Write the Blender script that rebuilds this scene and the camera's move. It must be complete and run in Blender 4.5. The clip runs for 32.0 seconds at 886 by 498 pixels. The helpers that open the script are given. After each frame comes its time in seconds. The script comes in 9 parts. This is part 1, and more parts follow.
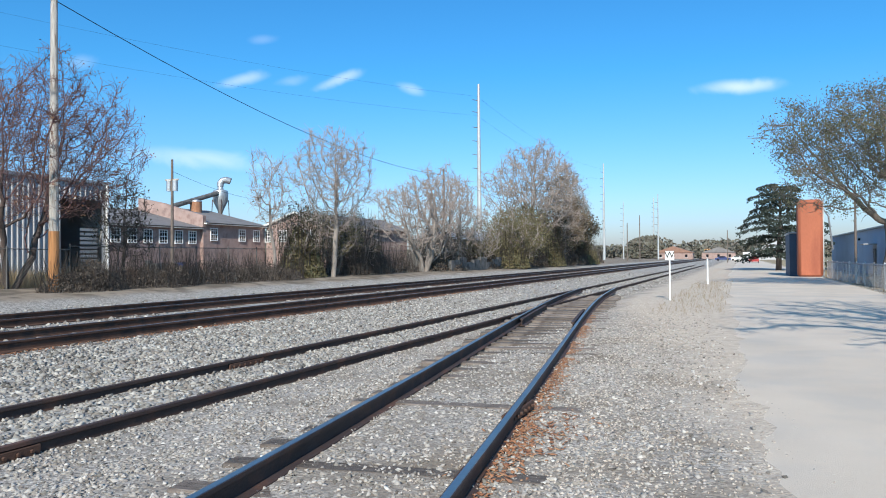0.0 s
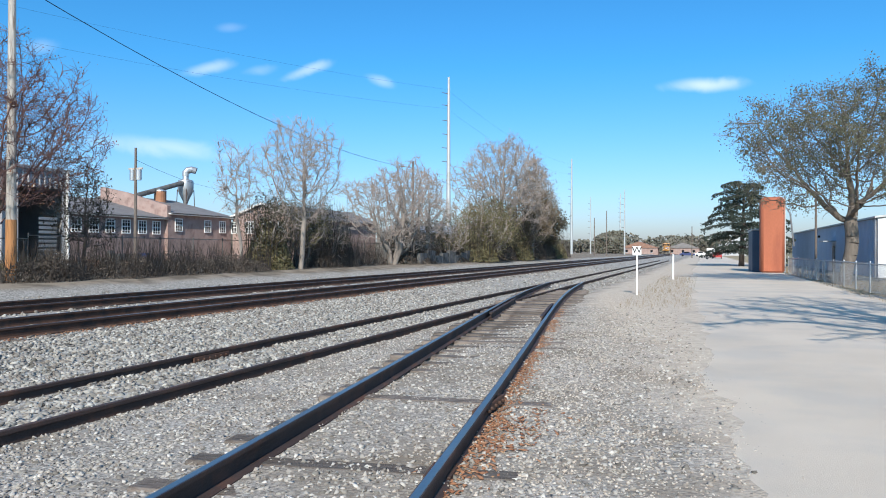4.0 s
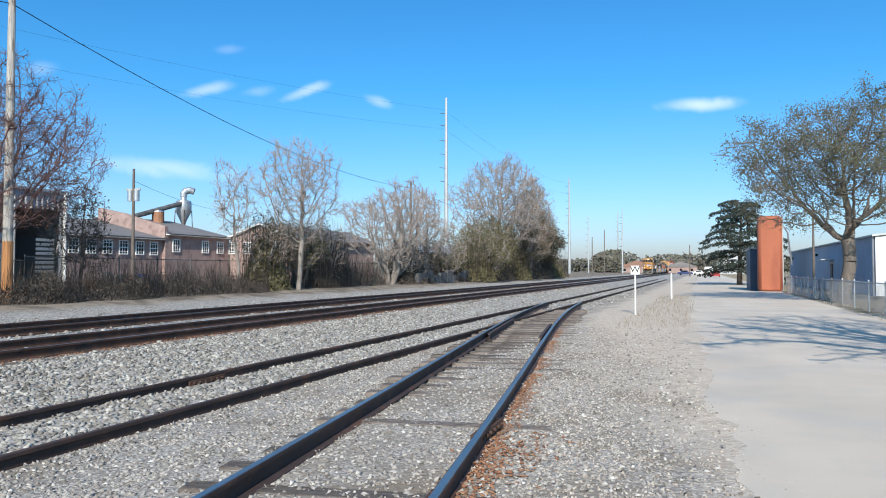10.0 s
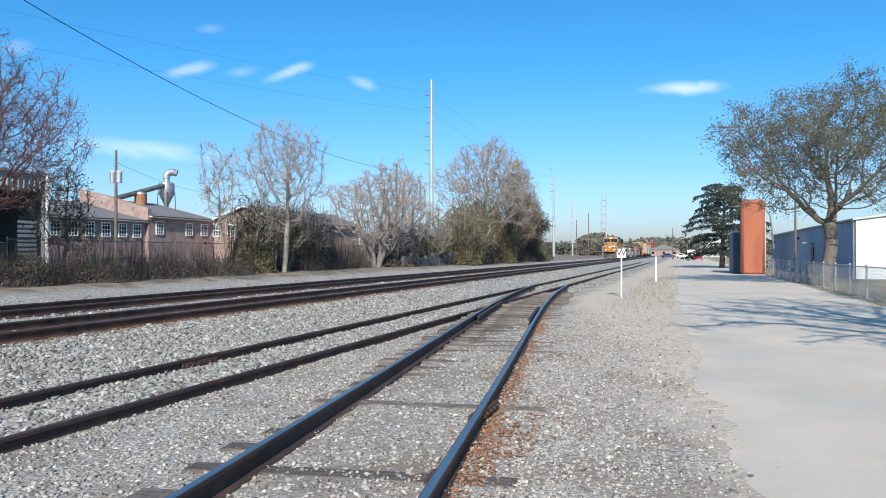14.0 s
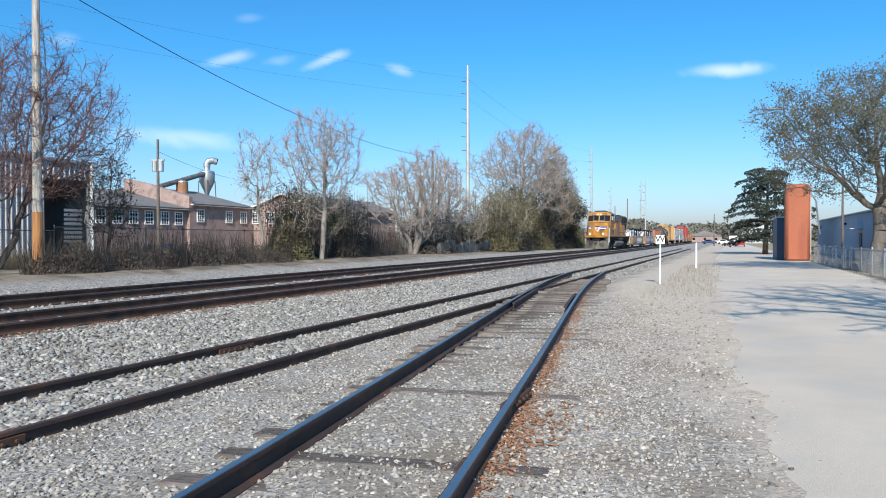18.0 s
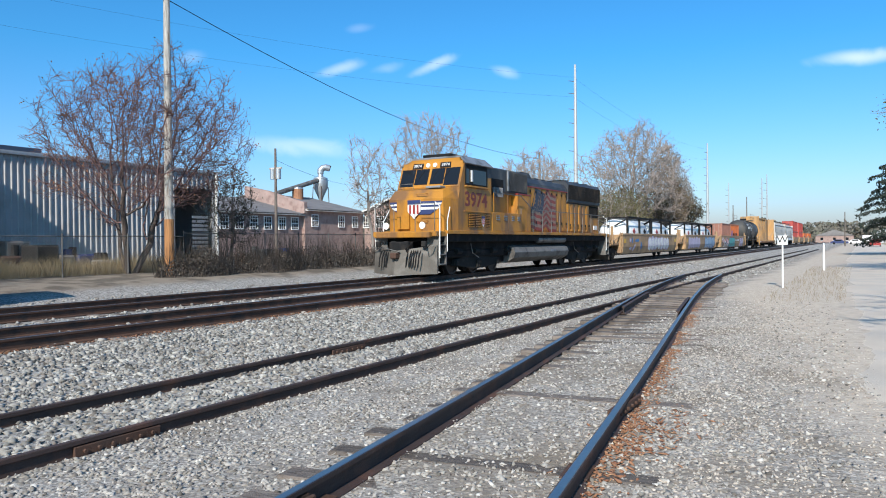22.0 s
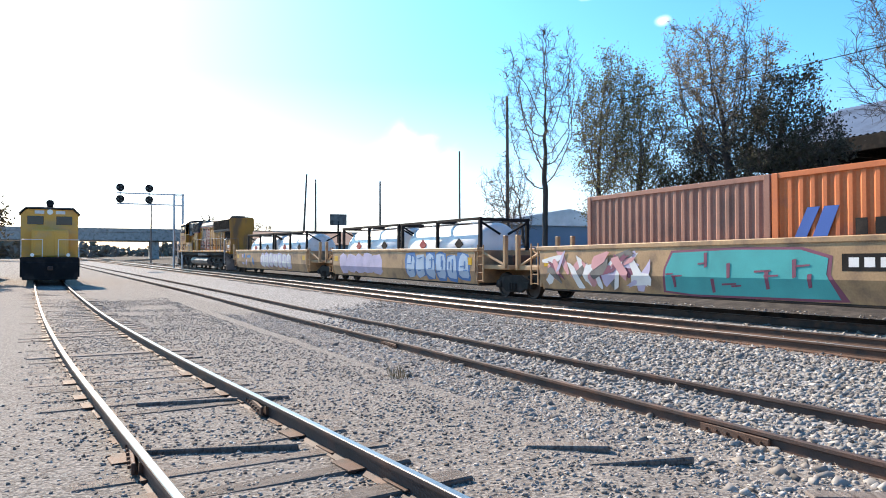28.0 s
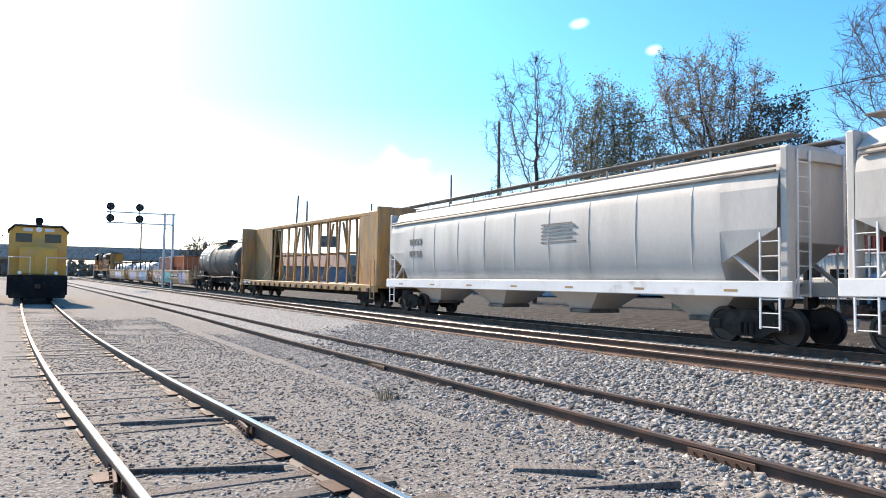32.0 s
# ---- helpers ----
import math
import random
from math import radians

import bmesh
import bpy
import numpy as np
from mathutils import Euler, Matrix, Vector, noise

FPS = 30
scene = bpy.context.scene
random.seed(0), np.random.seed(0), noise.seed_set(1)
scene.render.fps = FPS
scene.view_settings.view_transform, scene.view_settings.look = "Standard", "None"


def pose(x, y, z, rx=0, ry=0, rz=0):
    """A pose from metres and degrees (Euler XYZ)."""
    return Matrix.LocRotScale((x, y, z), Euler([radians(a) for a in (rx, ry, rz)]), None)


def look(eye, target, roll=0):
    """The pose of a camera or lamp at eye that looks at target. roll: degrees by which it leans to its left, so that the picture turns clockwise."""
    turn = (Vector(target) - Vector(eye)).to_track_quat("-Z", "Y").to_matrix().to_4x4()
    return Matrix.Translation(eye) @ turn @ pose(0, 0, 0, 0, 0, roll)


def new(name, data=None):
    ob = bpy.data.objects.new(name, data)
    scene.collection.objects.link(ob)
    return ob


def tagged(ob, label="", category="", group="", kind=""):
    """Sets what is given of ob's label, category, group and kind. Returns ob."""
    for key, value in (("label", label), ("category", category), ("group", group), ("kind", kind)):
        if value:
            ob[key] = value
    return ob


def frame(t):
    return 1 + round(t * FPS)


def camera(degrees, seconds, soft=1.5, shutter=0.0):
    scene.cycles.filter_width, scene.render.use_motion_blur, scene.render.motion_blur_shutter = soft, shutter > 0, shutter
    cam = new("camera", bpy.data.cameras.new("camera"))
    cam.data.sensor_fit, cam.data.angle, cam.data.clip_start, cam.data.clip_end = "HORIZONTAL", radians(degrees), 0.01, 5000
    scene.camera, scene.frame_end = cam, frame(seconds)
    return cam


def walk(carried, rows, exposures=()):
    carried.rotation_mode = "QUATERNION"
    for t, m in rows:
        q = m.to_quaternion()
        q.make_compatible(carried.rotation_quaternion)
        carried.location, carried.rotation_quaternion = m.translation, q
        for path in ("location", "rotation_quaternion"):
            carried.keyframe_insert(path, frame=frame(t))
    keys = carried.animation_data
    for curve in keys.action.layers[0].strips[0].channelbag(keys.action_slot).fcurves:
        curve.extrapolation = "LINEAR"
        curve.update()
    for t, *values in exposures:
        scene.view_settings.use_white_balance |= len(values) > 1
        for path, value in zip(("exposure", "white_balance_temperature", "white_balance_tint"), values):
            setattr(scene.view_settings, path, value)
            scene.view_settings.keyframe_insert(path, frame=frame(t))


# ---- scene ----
cam = camera(63.83, 32.0, 1.0)
PATH = [
    (0.0, pose(-0.066, 0.182, 1.596, 90.67, 0.34, 22.68)),
    (0.5, pose(-0.057, 0.222, 1.581, 90.72, 1.16, 22.13)),
    (1.0, pose(-0.038, 0.250, 1.596, 90.20, 0.89, 21.72)),
    (1.5, pose(-0.009, 0.321, 1.602, 90.36, 0.78, 21.52)),
    (2.0, pose(0.021, 0.383, 1.587, 89.16, 1.37, 22.95)),
    (2.5, pose(-0.013, 0.364, 1.595, 89.00, 1.25, 22.35)),
    (3.0, pose(-0.088, 0.299, 1.619, 89.50, -0.07, 20.70)),
    (3.5, pose(-0.132, 0.273, 1.591, 90.10, -0.21, 20.07)),
    (5.5, pose(-0.130, 0.269, 1.603, 90.09, 0.09, 20.78)),
    (6.0, pose(-0.129, 0.278, 1.605, 89.62, 0.28, 20.93)),
    (6.5, pose(-0.135, 0.262, 1.610, 89.08, 0.69, 20.35)),
    (7.0, pose(-0.174, 0.267, 1.603, 88.89, 0.84, 19.50)),
    (7.5, pose(-0.175, 0.245, 1.608, 88.94, 0.89, 18.94)),
    (8.0, pose(-0.176, 0.278, 1.598, 89.09, 0.68, 18.60)),
    (8.5, pose(-0.164, 0.311, 1.610, 89.14, 0.45, 19.01)),
    (9.0, pose(-0.156, 0.320, 1.610, 90.16, -0.75, 18.89)),
    (9.5, pose(-0.158, 0.338, 1.606, 90.17, -0.07, 19.63)),
    (10.0, pose(-0.142, 0.314, 1.619, 91.69, 0.01, 19.98)),
    (10.5, pose(-0.153, 0.357, 1.600, 91.10, -0.06, 19.43)),
    (11.0, pose(-0.139, 0.348, 1.614, 91.09, 0.36, 19.68)),
    (11.5, pose(-0.123, 0.366, 1.605, 90.40, 0.32, 19.89)),
    (12.0, pose(-0.127, 0.345, 1.614, 89.40, 1.05, 20.16)),
    (12.5, pose(-0.184, 0.274, 1.613, 89.74, 1.31, 18.87)),
    (13.0, pose(-0.235, 0.230, 1.605, 89.92, 1.04, 18.56)),
    (13.5, pose(-0.251, 0.210, 1.617, 89.97, 0.19, 18.48)),
    (14.0, pose(-0.245, 0.224, 1.626, 90.30, -0.05, 18.72)),
    (14.5, pose(-0.240, 0.253, 1.625, 89.56, 0.32, 18.83)),
    (16.5, pose(-0.229, 0.310, 1.614, 89.59, -0.88, 19.77)),
    (17.0, pose(-0.225, 0.321, 1.618, 89.52, -0.62, 19.93)),
    (17.5, pose(-0.216, 0.322, 1.620, 89.48, 0.12, 20.21)),
    (18.0, pose(-0.220, 0.307, 1.626, 89.23, 0.08, 21.69)),
    (18.5, pose(-0.222, 0.322, 1.628, 89.29, 0.60, 22.36)),
    (19.0, pose(-0.222, 0.306, 1.639, 89.59, 0.32, 22.59)),
    (19.5, pose(-0.217, 0.301, 1.635, 89.79, 0.48, 24.17)),
    (20.0, pose(-0.207, 0.269, 1.645, 89.96, 0.43, 24.96)),
    (20.5, pose(-0.203, 0.264, 1.643, 89.95, 0.14, 26.61)),
    (21.0, pose(-0.185, 0.264, 1.637, 90.03, 0.08, 28.66)),
    (21.5, pose(-0.183, 0.265, 1.638, 89.81, 0.10, 29.75)),
    (22.0, pose(-0.175, 0.263, 1.645, 89.47, 0.52, 30.31)),
    (22.4, pose(-0.247, 0.332, 1.628, 89.71, 0.27, 34.46)),
    (22.5, pose(-0.221, 0.312, 1.609, 90.07, -0.33, 37.79)),
    (22.6, pose(-0.286, 0.206, 1.635, 90.18, 0.12, 41.21)),
    (22.8, pose(-0.211, 0.114, 1.607, 90.58, 0.41, 50.84)),
    (23.0, pose(-0.219, 0.046, 1.570, 90.90, 0.71, 61.61)),
    (23.2, pose(-0.163, -0.011, 1.582, 91.24, 0.57, 73.65)),
    (23.4, pose(-0.075, -0.040, 1.639, 91.50, 1.12, 85.39)),
    (23.6, pose(-0.174, -0.089, 1.642, 90.10, 0.77, 96.86)),
    (23.8, pose(-0.190, -0.115, 1.578, 90.06, 2.60, 108.83)),
    (24.0, pose(-0.212, -0.147, 1.613, 90.11, 4.45, 117.71)),
    (24.3, pose(-0.244, -0.195, 1.666, 88.16, 1.64, 127.22)),
    (24.5, pose(-0.186, -0.204, 1.628, 89.70, 1.55, 132.60)),
    (24.6, pose(-0.178, -0.234, 1.624, 89.44, 1.13, 134.86)),
    (25.0, pose(-0.180, -0.227, 1.623, 89.74, 0.81, 144.45)),
    (25.5, pose(-0.212, -0.221, 1.634, 89.62, 1.14, 150.97)),
    (27.5, pose(-0.152, -0.213, 1.592, 90.90, 0.29, 153.48)),
    (28.0, pose(-0.138, -0.209, 1.611, 91.12, 0.12, 154.64)),
    (28.5, pose(-0.135, -0.196, 1.592, 91.35, -0.19, 154.95)),
    (29.0, pose(-0.147, -0.205, 1.591, 91.34, -0.11, 154.55)),
    (29.5, pose(-0.160, -0.200, 1.592, 91.56, 0.05, 154.70)),
    (30.0, pose(-0.145, -0.193, 1.588, 91.61, -0.07, 154.40)),
    (30.5, pose(-0.148, -0.197, 1.601, 91.81, -0.29, 154.41)),
    (31.0, pose(-0.146, -0.191, 1.597, 92.40, -0.13, 154.98)),
    (31.5, pose(-0.137, -0.185, 1.590, 92.94, -0.73, 154.92)),
    (32.0, pose(-0.140, -0.181, 1.587, 93.02, -0.62, 153.88)),
]
EXPOSURES = [(0.0, 0.22, 6430, 11), (22.4, 0.22, 6430, 11), (22.9, 0.05, 6250, 13), (23.4, -0.12, 6300, 14), (24.1, -0.18, 6500, 14), (24.6, 0.1, 7250, 16), (25.1, 0.8, 7400, 18), (27.5, 1.08, 7500, 19), (32.0, 1.08, 7500, 19)]
walk(cam, PATH, EXPOSURES)

# ---- light ----
SUN_SIDE, SUN_HEIGHT = 13.0, 33.0
sun_way = Vector((math.sin(radians(SUN_SIDE)) * math.cos(radians(SUN_HEIGHT)), -math.cos(radians(SUN_SIDE)) * math.cos(radians(SUN_HEIGHT)), math.sin(radians(SUN_HEIGHT))))
sun = new("sun", bpy.data.lights.new("sun", "SUN"))
sun.data.energy, sun.data.angle, sun.data.color = 5.0, radians(0.55), (1.0, 0.93, 0.82)
sun.matrix_world = look(sun_way * 100, (0, 0, 0))
world = bpy.data.worlds.new("sky")
scene.world = world
world.use_nodes = True
wn, wl = world.node_tree.nodes, world.node_tree.links
bg = wn["Background"]
sky = wn.new("ShaderNodeTexSky")
sky.sky_type, sky.sun_disc = "NISHITA", False
sky.sun_elevation, sky.sun_rotation = radians(SUN_HEIGHT), math.atan2(sun_way.x, sun_way.y)
sky.altitude, sky.air_density, sky.dust_density, sky.ozone_density = 60, 1.0, 1.2, 1.6
# thin high cloud in streaks: heading, height, half width, half height, tilt, density
WISPS = ((-38.4, 13.6, 1.9, 0.5, 14, 0.34), (-30.9, 13.9, 1.9, 0.55, 20, 0.37), (-25.4, 13.3, 1.4, 0.5, -14, 0.28), (-34.5, 13.8, 1.6, 0.45, 16, 0.15), (-41.3, 7.6, 5.2, 0.8, -4, 0.31), (0.2, 12.4, 3.0, 0.6, -3, 0.53), (-36.8, 16.7, 1.3, 0.4, 10, 0.12), (-49.8, 13.8, 1.4, 0.6, 20, 0.15), (-157.5, 7.5, 4.0, 3.2, 20, 0.72), (-137.3, 18.1, 0.6, 0.4, 0, 0.56), (-143.0, 20.4, 0.7, 0.4, 0, 0.56))
geo = wn.new("ShaderNodeTexCoord")
nz = wn.new("ShaderNodeTexNoise")
nz.inputs["Scale"].default_value, nz.inputs["Detail"].default_value, nz.inputs["Distortion"].default_value = 16.0, 7.0, 0.6
wl.new(geo.outputs["Generated"], nz.inputs["Vector"])


def sky_math(op, a, b):
    q = wn.new("ShaderNodeMath")
    q.operation = op
    for i, v in enumerate((a, b)):
        if isinstance(v, (int, float)):
            q.inputs[i].default_value = v
        else:
            wl.new(v, q.inputs[i])
    return q.outputs[0]


def wisp(az, el, wide, tall, tilt, dense):
    """One thin streak of cloud about a heading and height in the sky."""
    a, e, k = radians(az), radians(el), radians(tilt)
    mid = Vector((math.sin(a) * math.cos(e), math.cos(a) * math.cos(e), math.sin(e)))
    east = Vector((math.cos(a), -math.sin(a), 0))
    high = east.cross(mid)
    total = None
    for axis, size in ((east * math.cos(k) + high * math.sin(k), wide), (high * math.cos(k) - east * math.sin(k), tall)):
        q = wn.new("ShaderNodeVectorMath")
        q.operation = "DOT_PRODUCT"
        wl.new(geo.outputs["Generated"], q.inputs[0])
        q.inputs[1].default_value = axis / radians(size)
        off = sky_math("ADD", q.outputs["Value"], sky_math("MULTIPLY", sky_math("SUBTRACT", nz.outputs["Fac"], 0.5), 1.6))
        total = sky_math("MULTIPLY", off, off) if total is None else sky_math("ADD", total, sky_math("MULTIPLY", off, off))
    ahead = wn.new("ShaderNodeVectorMath")
    ahead.operation = "DOT_PRODUCT"
    wl.new(geo.outputs["Generated"], ahead.inputs[0])
    ahead.inputs[1].default_value = mid
    body = sky_math("POWER", sky_math("MAXIMUM", sky_math("SUBTRACT", 1.0, sky_math("MULTIPLY", total, 0.7)), 0.0), 2.2)
    return sky_math("MULTIPLY", sky_math("MULTIPLY", body, dense), sky_math("GREATER_THAN", ahead.outputs["Value"], 0.5))


cover = 0.0
for row in WISPS:
    cover = sky_math("MAXIMUM", cover, wisp(*row))
rich = wn.new("ShaderNodeHueSaturation")
rich.inputs["Saturation"].default_value, rich.inputs["Value"].default_value = 1.2, 0.96
wl.new(sky.outputs[0], rich.inputs["Color"])
tint = wn.new("ShaderNodeMix")
tint.data_type, tint.blend_type = "RGBA", "MULTIPLY"
tint.inputs["Factor"].default_value = 1.0
level = wn.new("ShaderNodeMix")
level.data_type = "RGBA"
level.inputs["A"].default_value, level.inputs["B"].default_value = (0.8, 0.86, 1.2, 1), (0.36, 0.96, 1.24, 1)
up = wn.new("ShaderNodeSeparateXYZ")
wl.new(geo.outputs["Generated"], up.inputs[0])
wl.new(sky_math("MINIMUM", sky_math("MAXIMUM", sky_math("MULTIPLY", up.outputs["Z"], 4.0), 0.0), 1.0), level.inputs["Factor"])
wl.new(level.outputs["Result"], tint.inputs["B"])
wl.new(rich.outputs[0], tint.inputs["A"])
mix = wn.new("ShaderNodeMix")
mix.data_type = "RGBA"
wl.new(cover, mix.inputs["Factor"])
wl.new(tint.outputs["Result"], mix.inputs["A"])
mix.inputs["B"].default_value = (8.0, 8.6, 9.2, 1)
wl.new(mix.outputs["Result"], bg.inputs["Color"])
bg.inputs["Strength"].default_value = 0.13

# ---- materials ----
MATS = {}


def mat(name, col, rough=0.7, metal=0.0, grain=6.0, vary=0.25, bump=0.15, fine=60.0, spec=0.4, stain=None, stain_at=0.58, rand=0.0, stretch=(1, 1, 1)):
    """A surface with variation at two scales, fine relief, and an optional second colour in patches."""
    if name in MATS:
        return MATS[name]
    m = bpy.data.materials.new(name)
    m.use_nodes = True
    n, l = m.node_tree.nodes, m.node_tree.links
    p = n["Principled BSDF"]
    p.inputs["Roughness"].default_value, p.inputs["Metallic"].default_value = rough, metal
    p.inputs["Specular IOR Level"].default_value = spec
    tc = n.new("ShaderNodeTexCoord")
    mp = n.new("ShaderNodeMapping")
    mp.inputs["Scale"].default_value = stretch
    l.new(tc.outputs["Object"], mp.inputs[0])
    a = n.new("ShaderNodeTexNoise")
    a.inputs["Scale"].default_value, a.inputs["Detail"].default_value = grain * 0.25, 5
    b = n.new("ShaderNodeTexNoise")
    b.inputs["Scale"].default_value, b.inputs["Detail"].default_value = fine, 3
    for q in (a, b):
        l.new(mp.outputs[0], q.inputs["Vector"])
    add = n.new("ShaderNodeMath")
    add.operation = "MULTIPLY_ADD"
    l.new(b.outputs["Fac"], add.inputs[0])
    add.inputs[1].default_value = 0.5
    l.new(a.outputs["Fac"], add.inputs[2])
    mr = n.new("ShaderNodeMapRange")
    mr.inputs["From Min"].default_value, mr.inputs["From Max"].default_value = 0.45, 1.05
    mr.inputs["To Min"].default_value, mr.inputs["To Max"].default_value = 1 - vary, 1 + vary
    l.new(add.outputs[0], mr.inputs["Value"])
    val = mr.outputs[0]
    if rand:
        oi = n.new("ShaderNodeObjectInfo")
        r2 = n.new("ShaderNodeMapRange")
        r2.inputs["To Min"].default_value, r2.inputs["To Max"].default_value = 1 - rand, 1 + rand
        l.new(oi.outputs["Random"], r2.inputs["Value"])
        mu = n.new("ShaderNodeMath")
        mu.operation = "MULTIPLY"
        l.new(val, mu.inputs[0])
        l.new(r2.outputs[0], mu.inputs[1])
        val = mu.outputs[0]
    base = n.new("ShaderNodeRGB")
    base.outputs[0].default_value = (*col, 1)
    src = base.outputs[0]
    if stain:
        c = n.new("ShaderNodeTexNoise")
        c.inputs["Scale"].default_value, c.inputs["Detail"].default_value = grain * 0.4, 6
        l.new(mp.outputs[0], c.inputs["Vector"])
        rp = n.new("ShaderNodeValToRGB")
        rp.color_ramp.elements[0].position, rp.color_ramp.elements[1].position = stain_at - 0.07, stain_at + 0.09
        l.new(c.outputs["Fac"], rp.inputs[0])
        mx = n.new("ShaderNodeMix")
        mx.data_type = "RGBA"
        l.new(rp.outputs[0], mx.inputs["Factor"])
        l.new(src, mx.inputs["A"])
        mx.inputs["B"].default_value = (*stain, 1)
        src = mx.outputs["Result"]
    mul = n.new("ShaderNodeVectorMath")
    mul.operation = "SCALE"
    l.new(src, mul.inputs[0])
    l.new(val, mul.inputs["Scale"])
    l.new(mul.outputs[0], p.inputs["Base Color"])
    if bump:
        bp = n.new("ShaderNodeBump")
        bp.inputs["Strength"].default_value, bp.inputs["Distance"].default_value = bump, 0.02
        l.new(b.outputs["Fac"], bp.inputs["Height"])
        l.new(bp.outputs[0], p.inputs["Normal"])
    MATS[name] = m
    return m


def stones_mat(name, cols, rough=0.9, thin=0.0):
    """Loose pieces whose colour changes from piece to piece."""
    m = bpy.data.materials.new(name)
    m.use_nodes = True
    n, l = m.node_tree.nodes, m.node_tree.links
    p = n["Principled BSDF"]
    p.inputs["Roughness"].default_value, p.inputs["Specular IOR Level"].default_value = rough, 0.3
    p.inputs["Diffuse Roughness"].default_value = 0.0 if thin else 0.25
    g = n.new("ShaderNodeNewGeometry")
    rp = n.new("ShaderNodeValToRGB")
    while len(rp.color_ramp.elements) < len(cols):
        rp.color_ramp.elements.new(0.5)
    for i, c in enumerate(cols):
        rp.color_ramp.elements[i].position = i / (len(cols) - 1)
        rp.color_ramp.elements[i].color = (*c, 1)
    l.new(g.outputs["Random Per Island"], rp.inputs[0])
    l.new(rp.outputs[0], p.inputs["Base Color"])
    if thin:
        tr = n.new("ShaderNodeBsdfTranslucent")
        l.new(rp.outputs[0], tr.inputs["Color"])
        ms = n.new("ShaderNodeMixShader")
        ms.inputs[0].default_value = thin
        l.new(p.outputs[0], ms.inputs[1])
        l.new(tr.outputs[0], ms.inputs[2])
        l.new(ms.outputs[0], n["Material Output"].inputs["Surface"])
    return m


def glass_mat(name, col=(0.02, 0.025, 0.03), rough=0.06):
    m = bpy.data.materials.new(name)
    m.use_nodes = True
    p = m.node_tree.nodes["Principled BSDF"]
    p.inputs["Base Color"].default_value = (*col, 1)
    p.inputs["Roughness"].default_value = rough
    p.inputs["Specular IOR Level"].default_value = 0.4
    return m


# ---- mesh tools ----
class G:
    """Gathers the corners and faces of one mesh."""

    def __init__(self):
        self.v, self.f = [], []

    def add(self, vs, fs):
        o = len(self.v)
        self.v += [tuple(q) for q in vs]
        self.f += [tuple(i + o for i in q) for q in fs]
        return self

    def box(self, x0, y0, z0, x1, y1, z1):
        vs = [(x, y, z) for z in (z0, z1) for y in (y0, y1) for x in (x0, x1)]
        return self.add(vs, [(0, 2, 3, 1), (4, 5, 7, 6), (0, 1, 5, 4), (2, 6, 7, 3), (0, 4, 6, 2), (1, 3, 7, 5)])

    def bbox(self, x0, y0, z0, x1, y1, z1, b=0.02):
        """A box with chamfered edges."""
        c = ((x0 + x1) / 2, (y0 + y1) / 2, (z0 + z1) / 2)
        h = ((x1 - x0) / 2, (y1 - y0) / 2, (z1 - z0) / 2)
        b = min(b, *(0.45 * q for q in h))
        bm = bmesh.new()
        bmesh.ops.create_cube(bm, size=1)
        for q in bm.verts:
            q.co = Vector((q.co.x * 2 * h[0], q.co.y * 2 * h[1], q.co.z * 2 * h[2]))
        bmesh.ops.bevel(bm, geom=list(bm.edges), offset=b, segments=1, affect="EDGES")
        bm.verts.index_update()
        self.add([(q.co.x + c[0], q.co.y + c[1], q.co.z + c[2]) for q in bm.verts], [[q.index for q in fc.verts] for fc in bm.faces])
        bm.free()
        return self

    def cyl(self, p0, p1, r0, r1=None, n=10, caps=True):
        r1 = r0 if r1 is None else r1
        p0, p1 = Vector(p0), Vector(p1)
        d = (p1 - p0).normalized()
        u = d.orthogonal().normalized()
        w = d.cross(u)
        ring = [(math.cos(2 * math.pi * i / n), math.sin(2 * math.pi * i / n)) for i in range(n)]
        vs = [p0 + (u * a + w * b) * r0 for a, b in ring] + [p1 + (u * a + w * b) * r1 for a, b in ring]
        fs = [(i, (i + 1) % n, n + (i + 1) % n, n + i) for i in range(n)]
        if caps:
            fs += [tuple(range(n - 1, -1, -1)), tuple(range(n, 2 * n))]
        return self.add(vs, fs)

    def tube(self, pts, r, n=6):
        """One continuous pipe along a line of points."""
        pts = [Vector(q) for q in pts]
        u = None
        vs = []
        for k, q in enumerate(pts):
            d = (pts[min(k + 1, len(pts) - 1)] - pts[max(k - 1, 0)]).normalized()
            u = d.orthogonal().normalized() if u is None else (u - d * u.dot(d)).normalized()
            w = d.cross(u)
            vs += [q + (u * math.cos(6.28319 * i / n) + w * math.sin(6.28319 * i / n)) * r for i in range(n)]
        fs = [(k * n + i, k * n + (i + 1) % n, (k + 1) * n + (i + 1) % n, (k + 1) * n + i) for k in range(len(pts) - 1) for i in range(n)]
        return self.add(vs, fs + [tuple(range(n - 1, -1, -1)), tuple(range((len(pts) - 1) * n, len(pts) * n))])

    def prism(self, poly, axis, a, b):
        """A closed outline drawn along x, y or z. The outline is in the other two axes, in order."""
        def put(u, w, t):
            return {"x": (t, u, w), "y": (u, t, w), "z": (u, w, t)}[axis]
        n = len(poly)
        vs = [put(u, w, a) for u, w in poly] + [put(u, w, b) for u, w in poly]
        return self.add(vs, [(i, (i + 1) % n, n + (i + 1) % n, n + i) for i in range(n)] + [tuple(range(n - 1, -1, -1)), tuple(range(n, 2 * n))])

